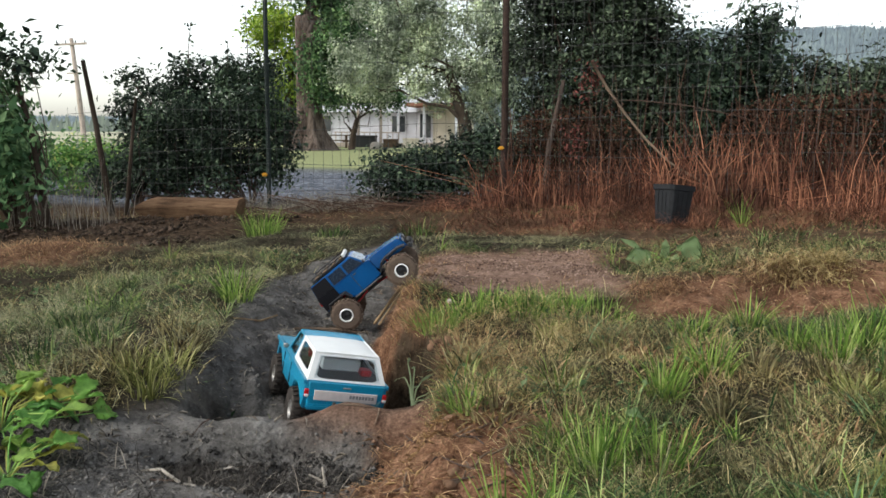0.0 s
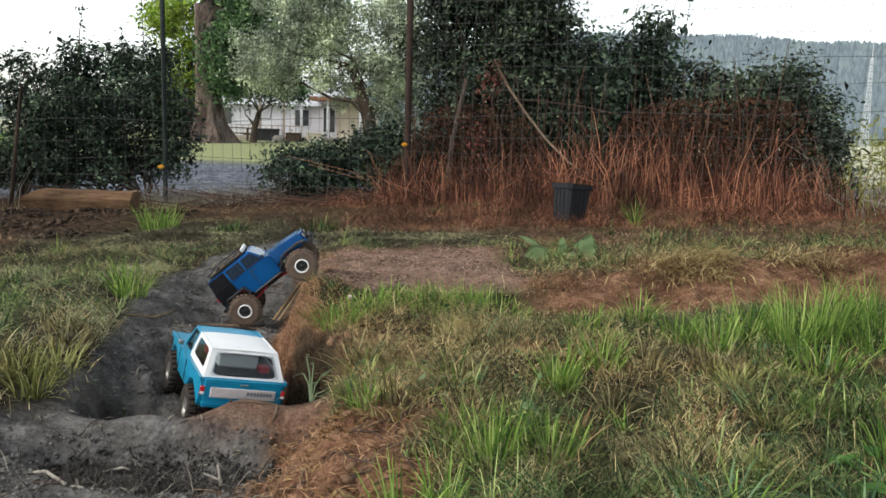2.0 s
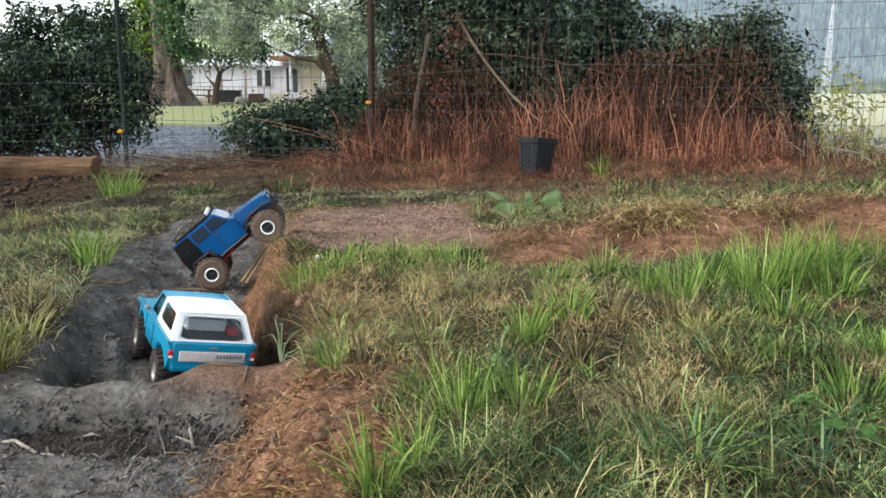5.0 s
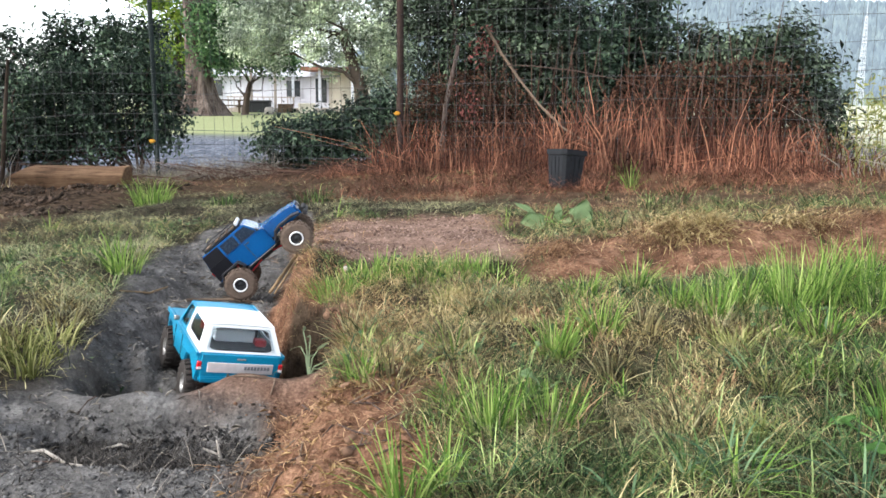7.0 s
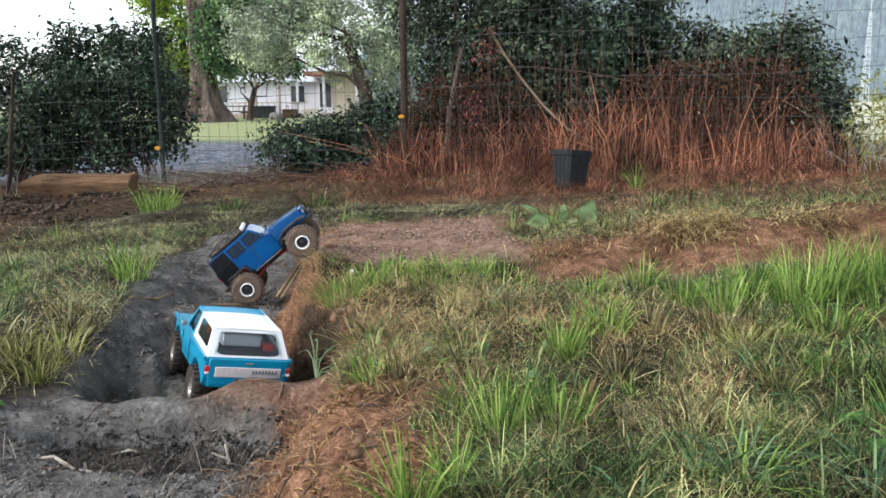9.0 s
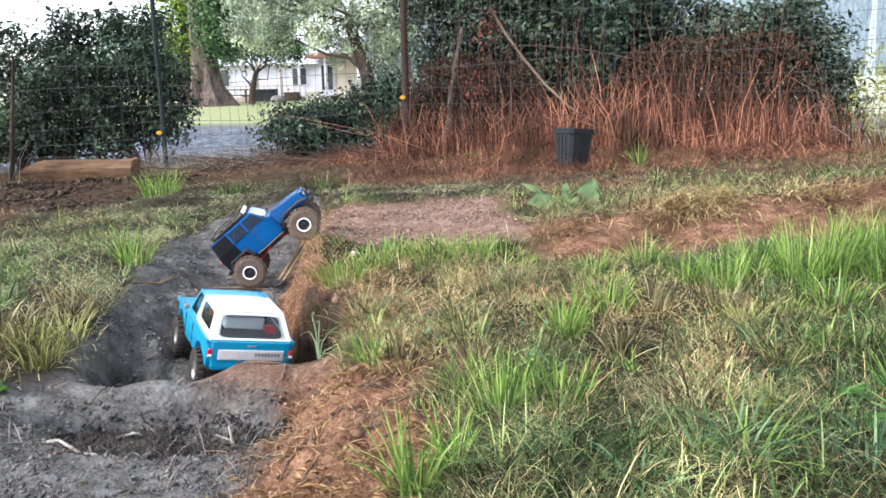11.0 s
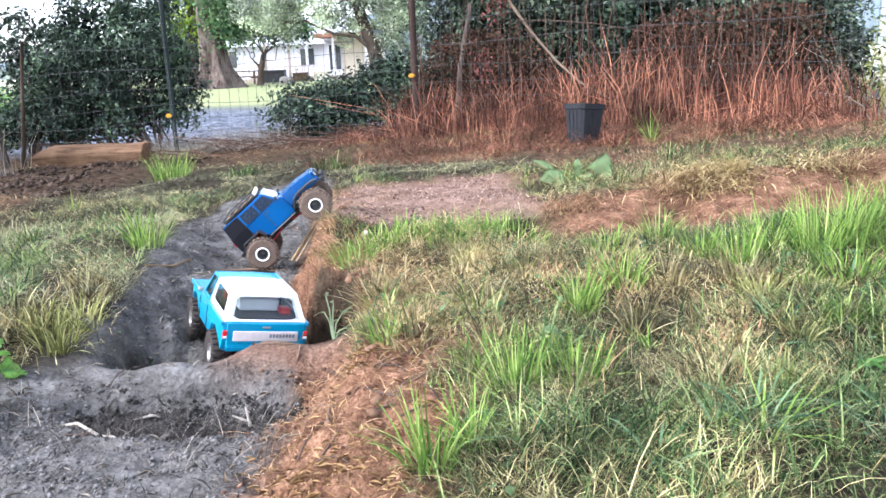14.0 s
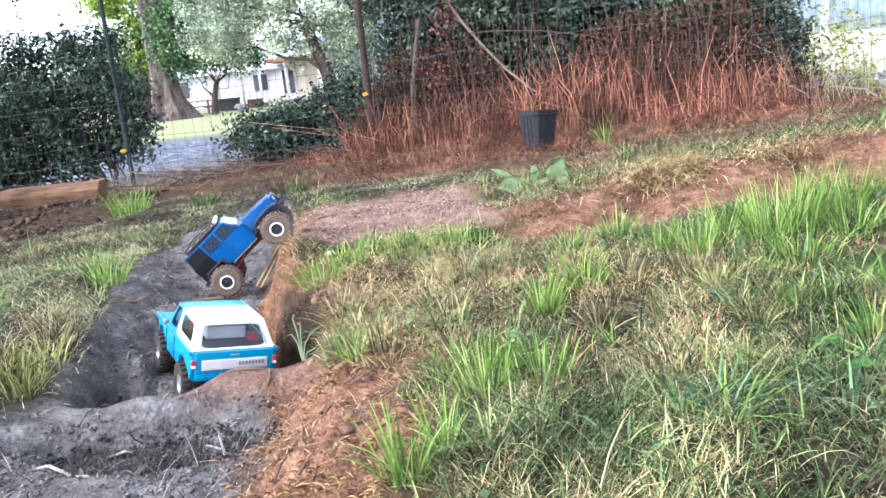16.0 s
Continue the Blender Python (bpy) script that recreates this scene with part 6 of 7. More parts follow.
x, y = scatter(15000, -0.4, 1.3, 2.2, 3.45, lambda x, y: np.clip(grassy(x, y) * 2, 0, 1) * (1 - smooth(0.5, 1.3, x)) * (0.12 + 0.88 * patch(x, y, 2.6, 111, -0.12, 0.08)))
lay("grass", "pale matted dead grass beside the pit", x, y, (0.04, 0.13), (0.0013, 0.0026), (0.85, 1.16), M_BLEACHED, None, "grass", 0.045)
x, y = scatter(17000, -2.6, -1.15, 2.2, 4.6, lambda x, y: np.clip(grassy(x, y) * 2, 0, 1) * (0.12 + 0.88 * patch(x, y, 2.2, 113, -0.12, 0.08)))
lay("grass", "pale greenish dead grass beyond the pit", x, y, (0.04, 0.13), (0.0015, 0.003), (0.8, 1.16), M_PALEGREEN, None, "grass", 0.04)
x, y = scatter(26000, -0.4, 1.9, 1.6, 3.3, lambda x, y: np.clip(grassy(x, y) * 2, 0, 1) * np.clip(blobs(x, y, RUST_SPOTS) + 0.04, 0, 1))
lay("grass", "rust-brown dead grass matted in patches", x, y, (0.04, 0.12), (0.0014, 0.003), (0.7, 1.12), M_RUSTSTRAW, None, "grass", 0.03)
x, y, hd = clumps(200, (-0.4, 2.4, 1.3, 3.4), lambda x, y: np.clip(grassy(x, y) * 1.6, 0, 1) * (0.15 + 0.85 * patch(x, y, 2.2, 211, -0.06, 0.1)) * (1 - blobs(x, y, RUST_SPOTS)), (9, 22), 0.03)
lay("grass", "broad blue-green blades lying in the grass", x, y, (0.04, 0.12), (0.0035, 0.007), (0.7, 1.15), M_BLUEGREEN, hd, "grass", 0.03)
x, y = scatter(9000, *NEAR, lambda x, y: grassy(x, y) * patch(x, y, 1.7, 49, -0.02, 0.15))
N = rng.normal(size=(len(x), 3)) * 0.45 + np.array([0, 0, 1.0])
N /= np.linalg.norm(N, axis=1)[:, None]
V, F = leaf_arrays(np.stack([x, y, height(x, y) + rng.uniform(0.01, 0.05, len(x))], 1), N, rng.uniform(0.015, 0.04, len(x)), rng, 0.6)
tagged(part("weeds", np_mesh("weeds", V, F), M_WEED), "small dark green weed leaves in the grass", "weeds", kind="stuff")
lay("grass", "thin trampled grass towards the fence", *scatter(150000, *FAR, lambda x, y: grassy(x, y) * (0.15 + 0.85 * patch(x, y, 0.9, 47, -0.15, 0.1))), (0.02, 0.065), (0.0018, 0.004), (0.75, 1.14), M_TRAMPLED, seg=2)
x, y = scatter(42000, -4.0, 0.6, 4.6, 7.6, lambda x, y: (1 - np.clip(zones(x, y)["heap"] + zones(x, y)["dust"] + zones(x, y)["top"], 0, 1)) * (0.25 + 0.75 * patch(x, y, 1.6, 171, -0.15, 0.1)) * (1 - smooth(6.6, 7.6, y)))
lay("grass", "flattened pale grass on the trampled lawn", x, y, (0.03, 0.1), (0.0018, 0.0036), (0.9, 1.1), M_TRAMPLED, None, "grass", 0.01, 2)
x, y, hd = clumps(700, FAR, lambda x, y: np.clip(grassy(x, y) + 0.1, 0, 1) * patch(x, y, 0.8, 53, 0.0, 0.2), (18, 40), 0.06)
lay("grass", "green grass tufts towards the fence", x, y, (0.035, 0.09), (0.0022, 0.005), (0.6, 1.12), M_DULL, hd)
lay("litter", "dead reddish straw strewn along the fence", *scatter(110000, -6.5, 6.0, 5.4, 9.0, lambda x, y: in_view(x, y) * smooth(5.5, 6.6, y + 0.8 * fbm(x, y, 1.2, 3, 71) - 1.0 * (1 - smooth(-1.6, 0.1, x))) * (0.2 + 0.7 * smooth(-1.6, 0.0, x)) * (1 - zones(x, y)["gravel"])), (0.04, 0.16), (0.002, 0.005), (0.85, 1.12), M_LITTER, seg=2, category="litter")
lay("litter", "long dead reddish stalks lying before the hedge", *scatter(26000, -1.2, 5.0, 5.9, 8.6, lambda x, y: in_view(x, y) * smooth(5.6, 6.6, y + 0.8 * fbm(x, y, 1.2, 3, 71)) * patch(x, y, 1.1, 87, -0.15, 0.1) * (1 - zones(x, y)["gravel"])), (0.08, 0.28), (0.002, 0.005), (0.8, 1.12), M_REDSTRAW, None, "litter", 0.04)
lay("litter", "dead pale straw strewn along the fence", *scatter(30000, -6.5, 6.0, 5.4, 9.0, lambda x, y: in_view(x, y) * smooth(5.9, 7.3, y - 0.8 * (1 - smooth(-1.6, 0.1, x))) * patch(x, y, 1.5, 73) * 0.8), (0.04, 0.16), (0.002, 0.0045), (0.85, 1.12), M_STRAW, seg=2, category="litter")
M_PALECRUMB = soil_mat("pink_crumbs", [(0.0, (0.05, 0.03, 0.022)), (0.6, (0.14, 0.09, 0.07)), (1.0, (0.3, 0.215, 0.175))])
ob = part("soil_crumbs", np_mesh("soil_crumbs", *crumbs(26000, (-0.85, 0.7, 3.3, 5.6), lambda x, y: np.clip(zones(x, y)["top"] * 0.8 + 0.06, 0, 1) * (0.15 + 0.85 * patch(x, y, 5, 65)), 0.002, 0.009)), M_PALECRUMB)
tagged(ob, "loose pinkish crumbs of soil on the mound", "soil", kind="stuff")
x, y = scatter(5000, -0.8, 0.7, 3.4, 5.6, lambda x, y: np.clip(zones(x, y)["top"], 0, 1) * (0.1 + 0.9 * patch(x, y, 3, 67, -0.05, 0.15)))
lay("litter", "scattered straw on the bare mound", x, y, (0.03, 0.1), (0.0012, 0.0028), (0.95, 1.15), M_RUSTSTRAW, None, "litter", 0.006)
x, y, hd = clumps(520, (0.4, 4.0, 3.9, 6.3), lambda x, y: (0.15 + 0.85 * patch(x, y, 1.9, 161, -0.06, 0.08)) * smooth(0.2, 0.5, y - bank_line(x)), (10, 26), 0.05)
lay("grass", "sparse green grass behind the earth bank", x, y, (0.05, 0.15), (0.002, 0.0045), (0.5, 1.1), M_GRASS, hd)
# straw hanging over the pit's steep side and the bank of the track
x, y = scatter(50000, -1.0, 0.2, 2.3, 5.0, lambda x, y: (1 - smooth(3.3, 3.7, y)) * (1 - 0.85 * zones(x, y)["lip"]) * smooth(-0.03, 0.03, x - pit_right(y) - 0.05 * smooth(2.3, 2.45, y) * (1 - smooth(2.95, 3.1, y))) * (1 - smooth(0.1, 0.3, x - pit_right(y))) * (0.15 + 0.85 * patch(x, y, 3, 75, -0.08, 0.12)) * 0.8)
lay("litter", "golden dead roots and straw over the pit's lip", x, y, (0.05, 0.15), (0.0014, 0.003), (0.7, 1.12), M_GOLD, np.where(rng.random(len(x)) < 0.55, np.pi + rng.normal(size=len(x)) * 0.8, rng.uniform(0, 6.28, len(x))), "litter", 0.02)
x, y = scatter(36000, 0.45, 3.6, 3.5, 4.6, lambda x, y: smooth(0.1, 0.18, y - bank_line(x)) * (1 - smooth(0.3, 0.75, y - bank_line(x))) * (0.04 + 0.96 * patch(x, y, 3.6, 77, 0.0, 0.1)))
lay("litter", "dry reddish straw along the top of the earth bank", x, y, (0.04, 0.13), (0.0014, 0.003), (0.85, 1.14), M_RUSTSTRAW, np.where(rng.random(len(x)) < 0.6, -1.57 + rng.normal(size=len(x)) * 0.8, rng.uniform(0, 6.28, len(x))), "litter", 0.03)
x, y = scatter(30000, 0.7, 2.3, 3.4, 4.5, lambda x, y: np.exp(-((x - 1.45) / 0.42) ** 2 - ((y - bank_line(x) - 0.28) / 0.16) ** 2) * (0.06 + 0.94 * patch(x, y, 5.0, 231, -0.02, 0.1)))
lay("litter", "pale dead grass mat draped over the earth bank", x, y, (0.05, 0.15), (0.003, 0.006), (0.85, 1.2), M_BLEACHED, -1.57 + rng.normal(size=len(x)) * 1.1, "litter", 0.05)
x, y = scatter(11000, 0.3, 4.0, 3.9, 6.2, lambda x, y: (0.05 + 0.95 * patch(x, y, 2.8, 97, -0.02, 0.12)) * smooth(0.1, 0.4, y - bank_line(x)))
lay("litter", "orange dead grass among the weeds behind the bank", x, y, (0.05, 0.15), (0.0016, 0.0034), (0.85, 1.14), M_RUSTSTRAW, None, "litter", 0.02)
ob = part("soil_crumbs", np_mesh("soil_crumbs", *crumbs(16000, (-5.4, -2.3, 5.2, 7.9), lambda x, y: soil_heap(x, y) * (0.1 + 0.9 * patch(x, y, 2.5, 153)), 0.004, 0.028)), M_BROWNCRUMB)
tagged(ob, "dark brown lumps of thrown-up earth", "soil", kind="stuff")
x, y = scatter(5000, -4.1, -2.8, 4.7, 5.7, lambda x, y: np.exp(-((x + 3.45) / 0.45) ** 4 - ((y - 5.2) / 0.36) ** 4) * (0.3 + 0.7 * patch(x, y, 3, 151)))
lay("litter", "rusty dead grass over a heap of earth", x, y, (0.04, 0.13), (0.0018, 0.004), (0.8, 1.15), M_RUSTSTRAW, None, "litter", 0.03)
M_RUBBLE = soil_mat("grey_rubble", [(0.0, (0.05, 0.05, 0.052)), (0.6, (0.17, 0.17, 0.175)), (1.0, (0.42, 0.41, 0.4))])
ob = part("gravel_stones", np_mesh("gravel_stones", *crumbs(9000, (2.9, 6.2, 6.6, 11.0), lambda x, y: zones(x, y)["gravel"] * (0.2 + 0.8 * patch(x, y, 2.2, 221)), 0.006, 0.045)), M_RUBBLE)
tagged(ob, "loose grey and pale stones on the gravel", "gravel", kind="stuff")
# root litter whose dark colour also carries some of the hollow's shade
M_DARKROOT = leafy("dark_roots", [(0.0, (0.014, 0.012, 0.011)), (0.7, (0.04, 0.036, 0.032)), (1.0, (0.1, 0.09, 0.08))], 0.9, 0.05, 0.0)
chips(9000, (-0.75, 0.2, 1.1, 2.4), lambda x, y: zones(x, y)["chips"] * (0.1 + 0.9 * patch(x, y, 6, 89)), (0.006, 0.04), M_GOLD, "reddish bark chips and stalks on loose soil")
chips(2500, (-1.5, -0.3, 1.1, 5.0), lambda x, y: zones(x, y)["dust"] * 0.5, (0.012, 0.05), M_PALESTALK, "dusty dead stalks on the pit floor")
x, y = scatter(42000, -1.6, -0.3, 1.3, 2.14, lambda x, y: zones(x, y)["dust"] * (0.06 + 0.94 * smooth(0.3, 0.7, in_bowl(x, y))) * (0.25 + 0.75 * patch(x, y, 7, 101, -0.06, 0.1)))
lay("litter", "dark roots and stalks in the near hollow", x, y, (0.02, 0.08), (0.0015, 0.004), (0.6, 1.12), M_DARKROOT, None, "litter", 0.012)
x, y = scatter(4200, -1.7, -0.35, 1.3, 2.3, lambda x, y: (0.12 + 0.5 * smooth(0.5, 0.9, in_bowl(x, y)) + 0.6 * smooth(-0.95, -1.3, x)) * (1 - 0.9 * smooth(2.03, 2.08, y)) * patch(x, y, 5, 103, -0.05, 0.12) * (np.abs(y - rim_line(x)) > 0.06))
lay("litter", "pale dead stalks strewn over the grey soil", x, y, (0.03, 0.12), (0.0012, 0.003), (0.8, 1.12), M_PALESTALK, None, "litter", 0.015)
x, y = scatter(7000, -0.6, 0.25, 1.2, 2.7, lambda x, y: zones(x, y)["chips"] * (0.2 + 0.8 * patch(x, y, 4, 105)))
lay("litter", "reddish dead stalks on the loose soil", x, y, (0.012, 0.065), (0.0014, 0.0034), (0.95, 1.14), M_RUSTSTRAW, None, "litter", 0.012)


# ---- single tufts and plants ----
def tuft(x, y, h, n, spread, mat, label, lean=(0.08, 0.85)):
    n = int(n * 1.4)
    a = rng.uniform(0, 6.283, n)
    r = np.sqrt(rng.random(n)) * spread
    px, py = np.cos(a) * r, np.sin(a) * r
    z0 = float(height(x, y))
    P = np.stack([px, py, height(x + px, y + py) - z0 - 0.005], 1)
    V, F = blade_arrays(P, rng.uniform(0.5 * h, 1.2 * h, n), rng.uniform(0.0032, 0.0072, n), rng.uniform(*lean, n), a + rng.normal(size=n) * 0.4, rng, 4)
    ob = thing("grass_tuft", label, "grass tuft", (x, y, z0), "grass tufts")
    part("blade_clump", np_mesh("blade_clump", V, F), mat, ob)["kind"] = "stuff"
    return ob


for x, y, h, n, s in ((1.2, 2.82, 0.22, 70, 0.07), (1.3, 2.68, 0.24, 80, 0.07), (1.45, 2.82, 0.24, 90, 0.09), (1.04, 2.66, 0.19, 60, 0.06), (1.74, 3.0, 0.22, 80, 0.08), (1.6, 2.95, 0.2, 60, 0.07), (0.85, 3.06, 0.17, 50, 0.05), (1.95, 3.05, 0.18, 60, 0.08)):
    tuft(x, y, h, n, s, M_LUSH, "tall tuft of yellow-green grass before the bank")
for x, y, h, n, s in ((0.44, 2.25, 0.16, 90, 0.05), (0.0, 3.22, 0.12, 70, 0.1), (-0.12, 3.3, 0.085, 50, 0.1), (-0.36, 3.12, 0.09, 60, 0.09), (-0.28, 3.2, 0.12, 80, 0.1), (-0.2, 3.3, 0.1, 70, 0.12), (0.14, 3.28, 0.11, 80, 0.12), (0.28, 3.3, 0.11, 70, 0.12), (-0.33, 3.0, 0.11, 60, 0.07), (0.62, 2.9, 0.13, 70, 0.08), (0.95, 2.8, 0.14, 70, 0.08), (0.6, 2.45, 0.12, 60, 0.07), (1.6, 2.7, 0.15, 80, 0.1), (1.3, 2.4, 0.14, 80, 0.1),  (0.22, 1.74, 0.15, 90, 0.07),
                      (0.36, 1.74, 0.12, 70, 0.08), (-0.13, 2.12, 0.1, 40, 0.05), (0.03, 1.36, 0.16, 60, 0.05), (0.11, 1.42, 0.14, 40, 0.04), (1.4, 2.0, 0.12, 70, 0.08), (1.2, 1.75, 0.12, 70, 0.09)):
    tuft(x, y, h, n, s, M_LUSH, "tuft of tall bright green grass")
for x, y, h, n, s in ((-1.4, 3.6, 0.2, 80, 0.07), (-2.3, 6.5, 0.26, 120, 0.14), (-1.6, 2.75, 0.12, 90, 0.12), (-1.75, 2.55, 0.12, 80, 0.12), (-1.9, 3.1, 0.14, 70, 0.1), (-0.95, 6.2, 0.14, 80, 0.16), (-1.75, 6.6, 0.1, 70, 0.14), (1.52, 6.4, 0.3, 26, 0.04)):
    tuft(x, y, h, n, s, M_LUSH if h > 0.16 else M_GRASS, "tuft of green grass in the trampled lawn")
for x, y, h, n, s in ((0.75, 2.45, 0.12, 90, 0.07), (0.15, 2.4, 0.11, 90, 0.09), (1.05, 2.35, 0.1, 70, 0.08), (-0.05, 2.05, 0.14, 40, 0.06), (-0.22, 2.55, 0.13, 50, 0.06), (1.15, 4.2, 0.12, 130, 0.12), (0.95, 2.42, 0.12, 80, 0.07), (0.62, 2.22, 0.1, 50, 0.05), (0.16, 2.02, 0.14, 50, 0.04), (-1.42, 2.5, 0.12, 100, 0.1), (-1.3, 2.75, 0.11, 90, 0.09), (-1.38, 2.95, 0.1, 80, 0.1), (-1.5, 2.3, 0.12, 90, 0.12), (-1.35, 2.2, 0.08, 60, 0.1)):
    tuft(x, y, h, n, s, M_STRAW, "tuft of dead straw-coloured grass", (0.3, 1.05))
for x, y, h, n, s in ((-1.25, 2.4, 0.13, 90, 0.07), (-1.32, 2.47, 0.12, 70, 0.06), (-1.22, 2.55, 0.1, 60, 0.06)):
    tuft(x, y, h, n, s, M_YELLOWING, "tuft of yellowing grass on the pit's edge", (0.2, 1.0))

for k in range(38):
    x, y = rng.uniform(-0.1, 2.3), rng.uniform(1.6, 3.25)
    if abs(x - 0.12) > 0.53 * (y + 0.17) or zones(np.array([x]), np.array([y]))["chips"][0] > 0.3:
        continue
    kind = k % 4
    tuft(x, y, rng.uniform(0.06, 0.12), int(rng.uniform(35, 80)), rng.uniform(0.03, 0.06), (M_LUSH, M_STRAW, M_YELLOWING, M_RUSTSTRAW)[kind], ("tuft of tall bright green grass", "tuft of dead straw-coloured grass", "tuft of yellowing green grass", "tuft of rust-brown dead grass")[kind], (0.3, 1.12))


def leaf_mesh(length, width, curl, fold, rng, lobed=0.0):
    """A broad leaf with a midrib fold, a wavy or lobed edge and a drooping tip."""
    bm = bmesh.new()
    nu, nv = 13, 7
    ph = rng.uniform(0, 6.28)
    grid = []
    for i in range(nu):
        u = i / (nu - 1)
        w = width * 0.5 * (math.sin(math.pi * min(1, u * 0.93 + 0.07)) ** 0.75) * (1.15 - 0.35 * u)
        w *= 1 - lobed * (0.5 + 0.5 * math.cos(u * 19 + ph)) * (0.3 + 0.7 * u)
        row = []
        for j in range(nv):
            v = j / (nv - 1) * 2 - 1
            z = -curl * u * u * length + fold * abs(v) * w + 0.12 * width * math.sin(u * 8 + v * 3 + ph) * abs(v) + 0.03 * width * math.cos(u * 30 + abs(v) * 9)
            row.append(bm.verts.new((u * length - lobed * 0.2 * length * (1 - abs(v)) * (u < 0.1), v * w, z)))
        grid.append(row)
    for i in range(nu - 1):
        for j in range(nv - 1):
            bm.faces.new((grid[i][j], grid[i + 1][j], grid[i + 1][j + 1], grid[i][j + 1]))
    bmesh.ops.solidify(bm, geom=bm.faces[:], thickness=0.0008)
    return bm


def plant(label, x, y, leaves, mat, lobed=0.0):
    z0 = float(height(x, y))
    ob = thing("weed", label, "weed", (x, y, z0))
    for yaw, reach, up, length, width in leaves:
        skin = mat[int(rng.integers(len(mat)))] if isinstance(mat, list) else mat
        a = radians(yaw)
        tip = (math.cos(a) * reach, math.sin(a) * reach, up)
        part("stalk", np_mesh("stalk", *tube_arrays([(0, 0, -0.01), (tip[0] * 0.4, tip[1] * 0.4, up * 0.7), tip], [0.003, 0.0025, 0.002], 5)), skin, ob, smooth_faces=True)
        part("leaf", leaf_mesh(length, width, rng.uniform(0.1, 0.45), 0.25, rng, lobed), skin, ob, smooth_faces=True, m=pose(*tip, rng.uniform(-28, 28), rng.uniform(-30, 15), yaw + rng.uniform(-50, 50)))
    return ob


def leaf_pose(base, along, face):
    a = Vector(along).normalized()
    n = Vector(face)
    n = (n - a * n.dot(a)).normalized()
    return Matrix.Translation(base) @ Matrix((a, n.cross(a), n)).transposed().to_4x4()


dz = float(height(0.74, 4.68))
dock = thing("weed", "dock plant with large grey-green leaves beside bare earth", "weed", (0.74, 4.68, dz))
for base, along, length, width in (((-0.1, -0.15, 0.05), (-0.85, -0.2, 0.0), 0.14, 0.12), ((0.12, -0.05, 0.02), (0.2, 0.1, 0.95), 0.15, 0.12), ((-0.02, 0.0, 0.03), (0.2, -0.3, 0.5), 0.09, 0.05), ((0.06, 0.0, 0.08), (0.9, -0.2, 0.1), 0.12, 0.06),
                                   ((-0.14, 0.02, 0.07), (-0.8, 0.1, 0.45), 0.13, 0.04), ((0.0, 0.05, 0.05), (0.1, 0.5, 0.6), 0.1, 0.05), ((0.02, -0.05, 0.04), (0.3, -0.9, 0.1), 0.09, 0.06)):
    part("stalk", np_mesh("stalk", *tube_arrays([(0, 0, -0.01), (base[0] * 0.4, base[1] * 0.4, base[2] * 0.7), base], [0.004, 0.003, 0.002], 5)), M_BROADLEAF, dock, smooth_faces=True)
    part("leaf", leaf_mesh(length, width, rng.uniform(0.05, 0.2), 0.2, rng), M_DOCKLEAF, dock, smooth_faces=True, m=leaf_pose(base, along, (0.1, -0.8, 0.6)))
plant("small weed with one round grey-green leaf", 0.36, 1.95, [(200, 0.02, 0.06, 0.05, 0.04), (20, 0.03, 0.03, 0.035, 0.025)], M_DOCKLEAF)
bigl = [(rng.uniform(0, 360), 0.26 * math.sqrt(rng.random()), rng.uniform(0.02, 0.1), rng.uniform(0.06, 0.12), rng.uniform(0.06, 0.11)) for a in range(60)]
plant("leafy bright green weed at the edge of the dust", -1.5, 2.0, bigl, M_VINELEAF, 0.45)
bigl = [(rng.uniform(0, 360), 0.16 * math.sqrt(rng.random()), rng.uniform(0.02, 0.08), rng.uniform(0.06, 0.11), rng.uniform(0.05, 0.09)) for a in range(20)]
plant("leafy bright green weed beside bare dusty soil", -1.27, 1.7, bigl, M_VINELEAF, 0.45)
plant("thin-leaved weed sprouting at the pit rim", -0.33, 2.36, [(80, 0.02, 0.12, 0.06, 0.012), (30, 0.03, 0.08, 0.06, 0.012), (150, 0.03, 0.09, 0.06, 0.012), (0, 0.04, 0.03, 0.06, 0.02), (110, 0.02, 0.05, 0.05, 0.012), (130, 0.03, 0.14, 0.05, 0.009), (340, 0.05, 0.05, 0.06, 0.02)], M_PALEWEED)
bigl = [(a, rng.uniform(0.05, 0.12), rng.uniform(0.02, 0.05), rng.uniform(0.05, 0.08), rng.uniform(0.035, 0.05)) for a in range(0, 360, 40)]
plant("low dark green weed rosette in the grass", 1.1, 1.6, bigl, M_BROADLEAF)

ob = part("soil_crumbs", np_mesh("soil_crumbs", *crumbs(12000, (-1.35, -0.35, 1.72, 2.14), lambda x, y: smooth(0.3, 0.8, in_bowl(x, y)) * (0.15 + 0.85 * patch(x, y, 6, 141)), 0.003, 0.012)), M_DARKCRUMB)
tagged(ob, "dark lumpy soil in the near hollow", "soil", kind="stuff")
ob = part("soil_crumbs", np_mesh("soil_crumbs", *crumbs(9000, (-1.5, -0.35, 1.45, 2.2), lambda x, y: zones(x, y)["dust"] * (0.1 + 0.9 * patch(x, y, 4, 241, -0.05, 0.1)) * (np.abs(y - rim_line(x)) > 0.07), 0.002, 0.009)), M_CRUMB)
tagged(ob, "loose grey crumbs of soil before the pit", "soil", kind="stuff")
ob = part("soil_crumbs", np_mesh("soil_crumbs", *crumbs(3800, (-1.5, -0.35, 2.3, 5.2), lambda x, y: zones(x, y)["dust"] * (0.1 + 0.9 * patch(x, y, 3, 143)), 0.003, 0.012)), M_CRUMB)
tagged(ob, "grey lumps of soil on the pit floor", "soil", kind="stuff")

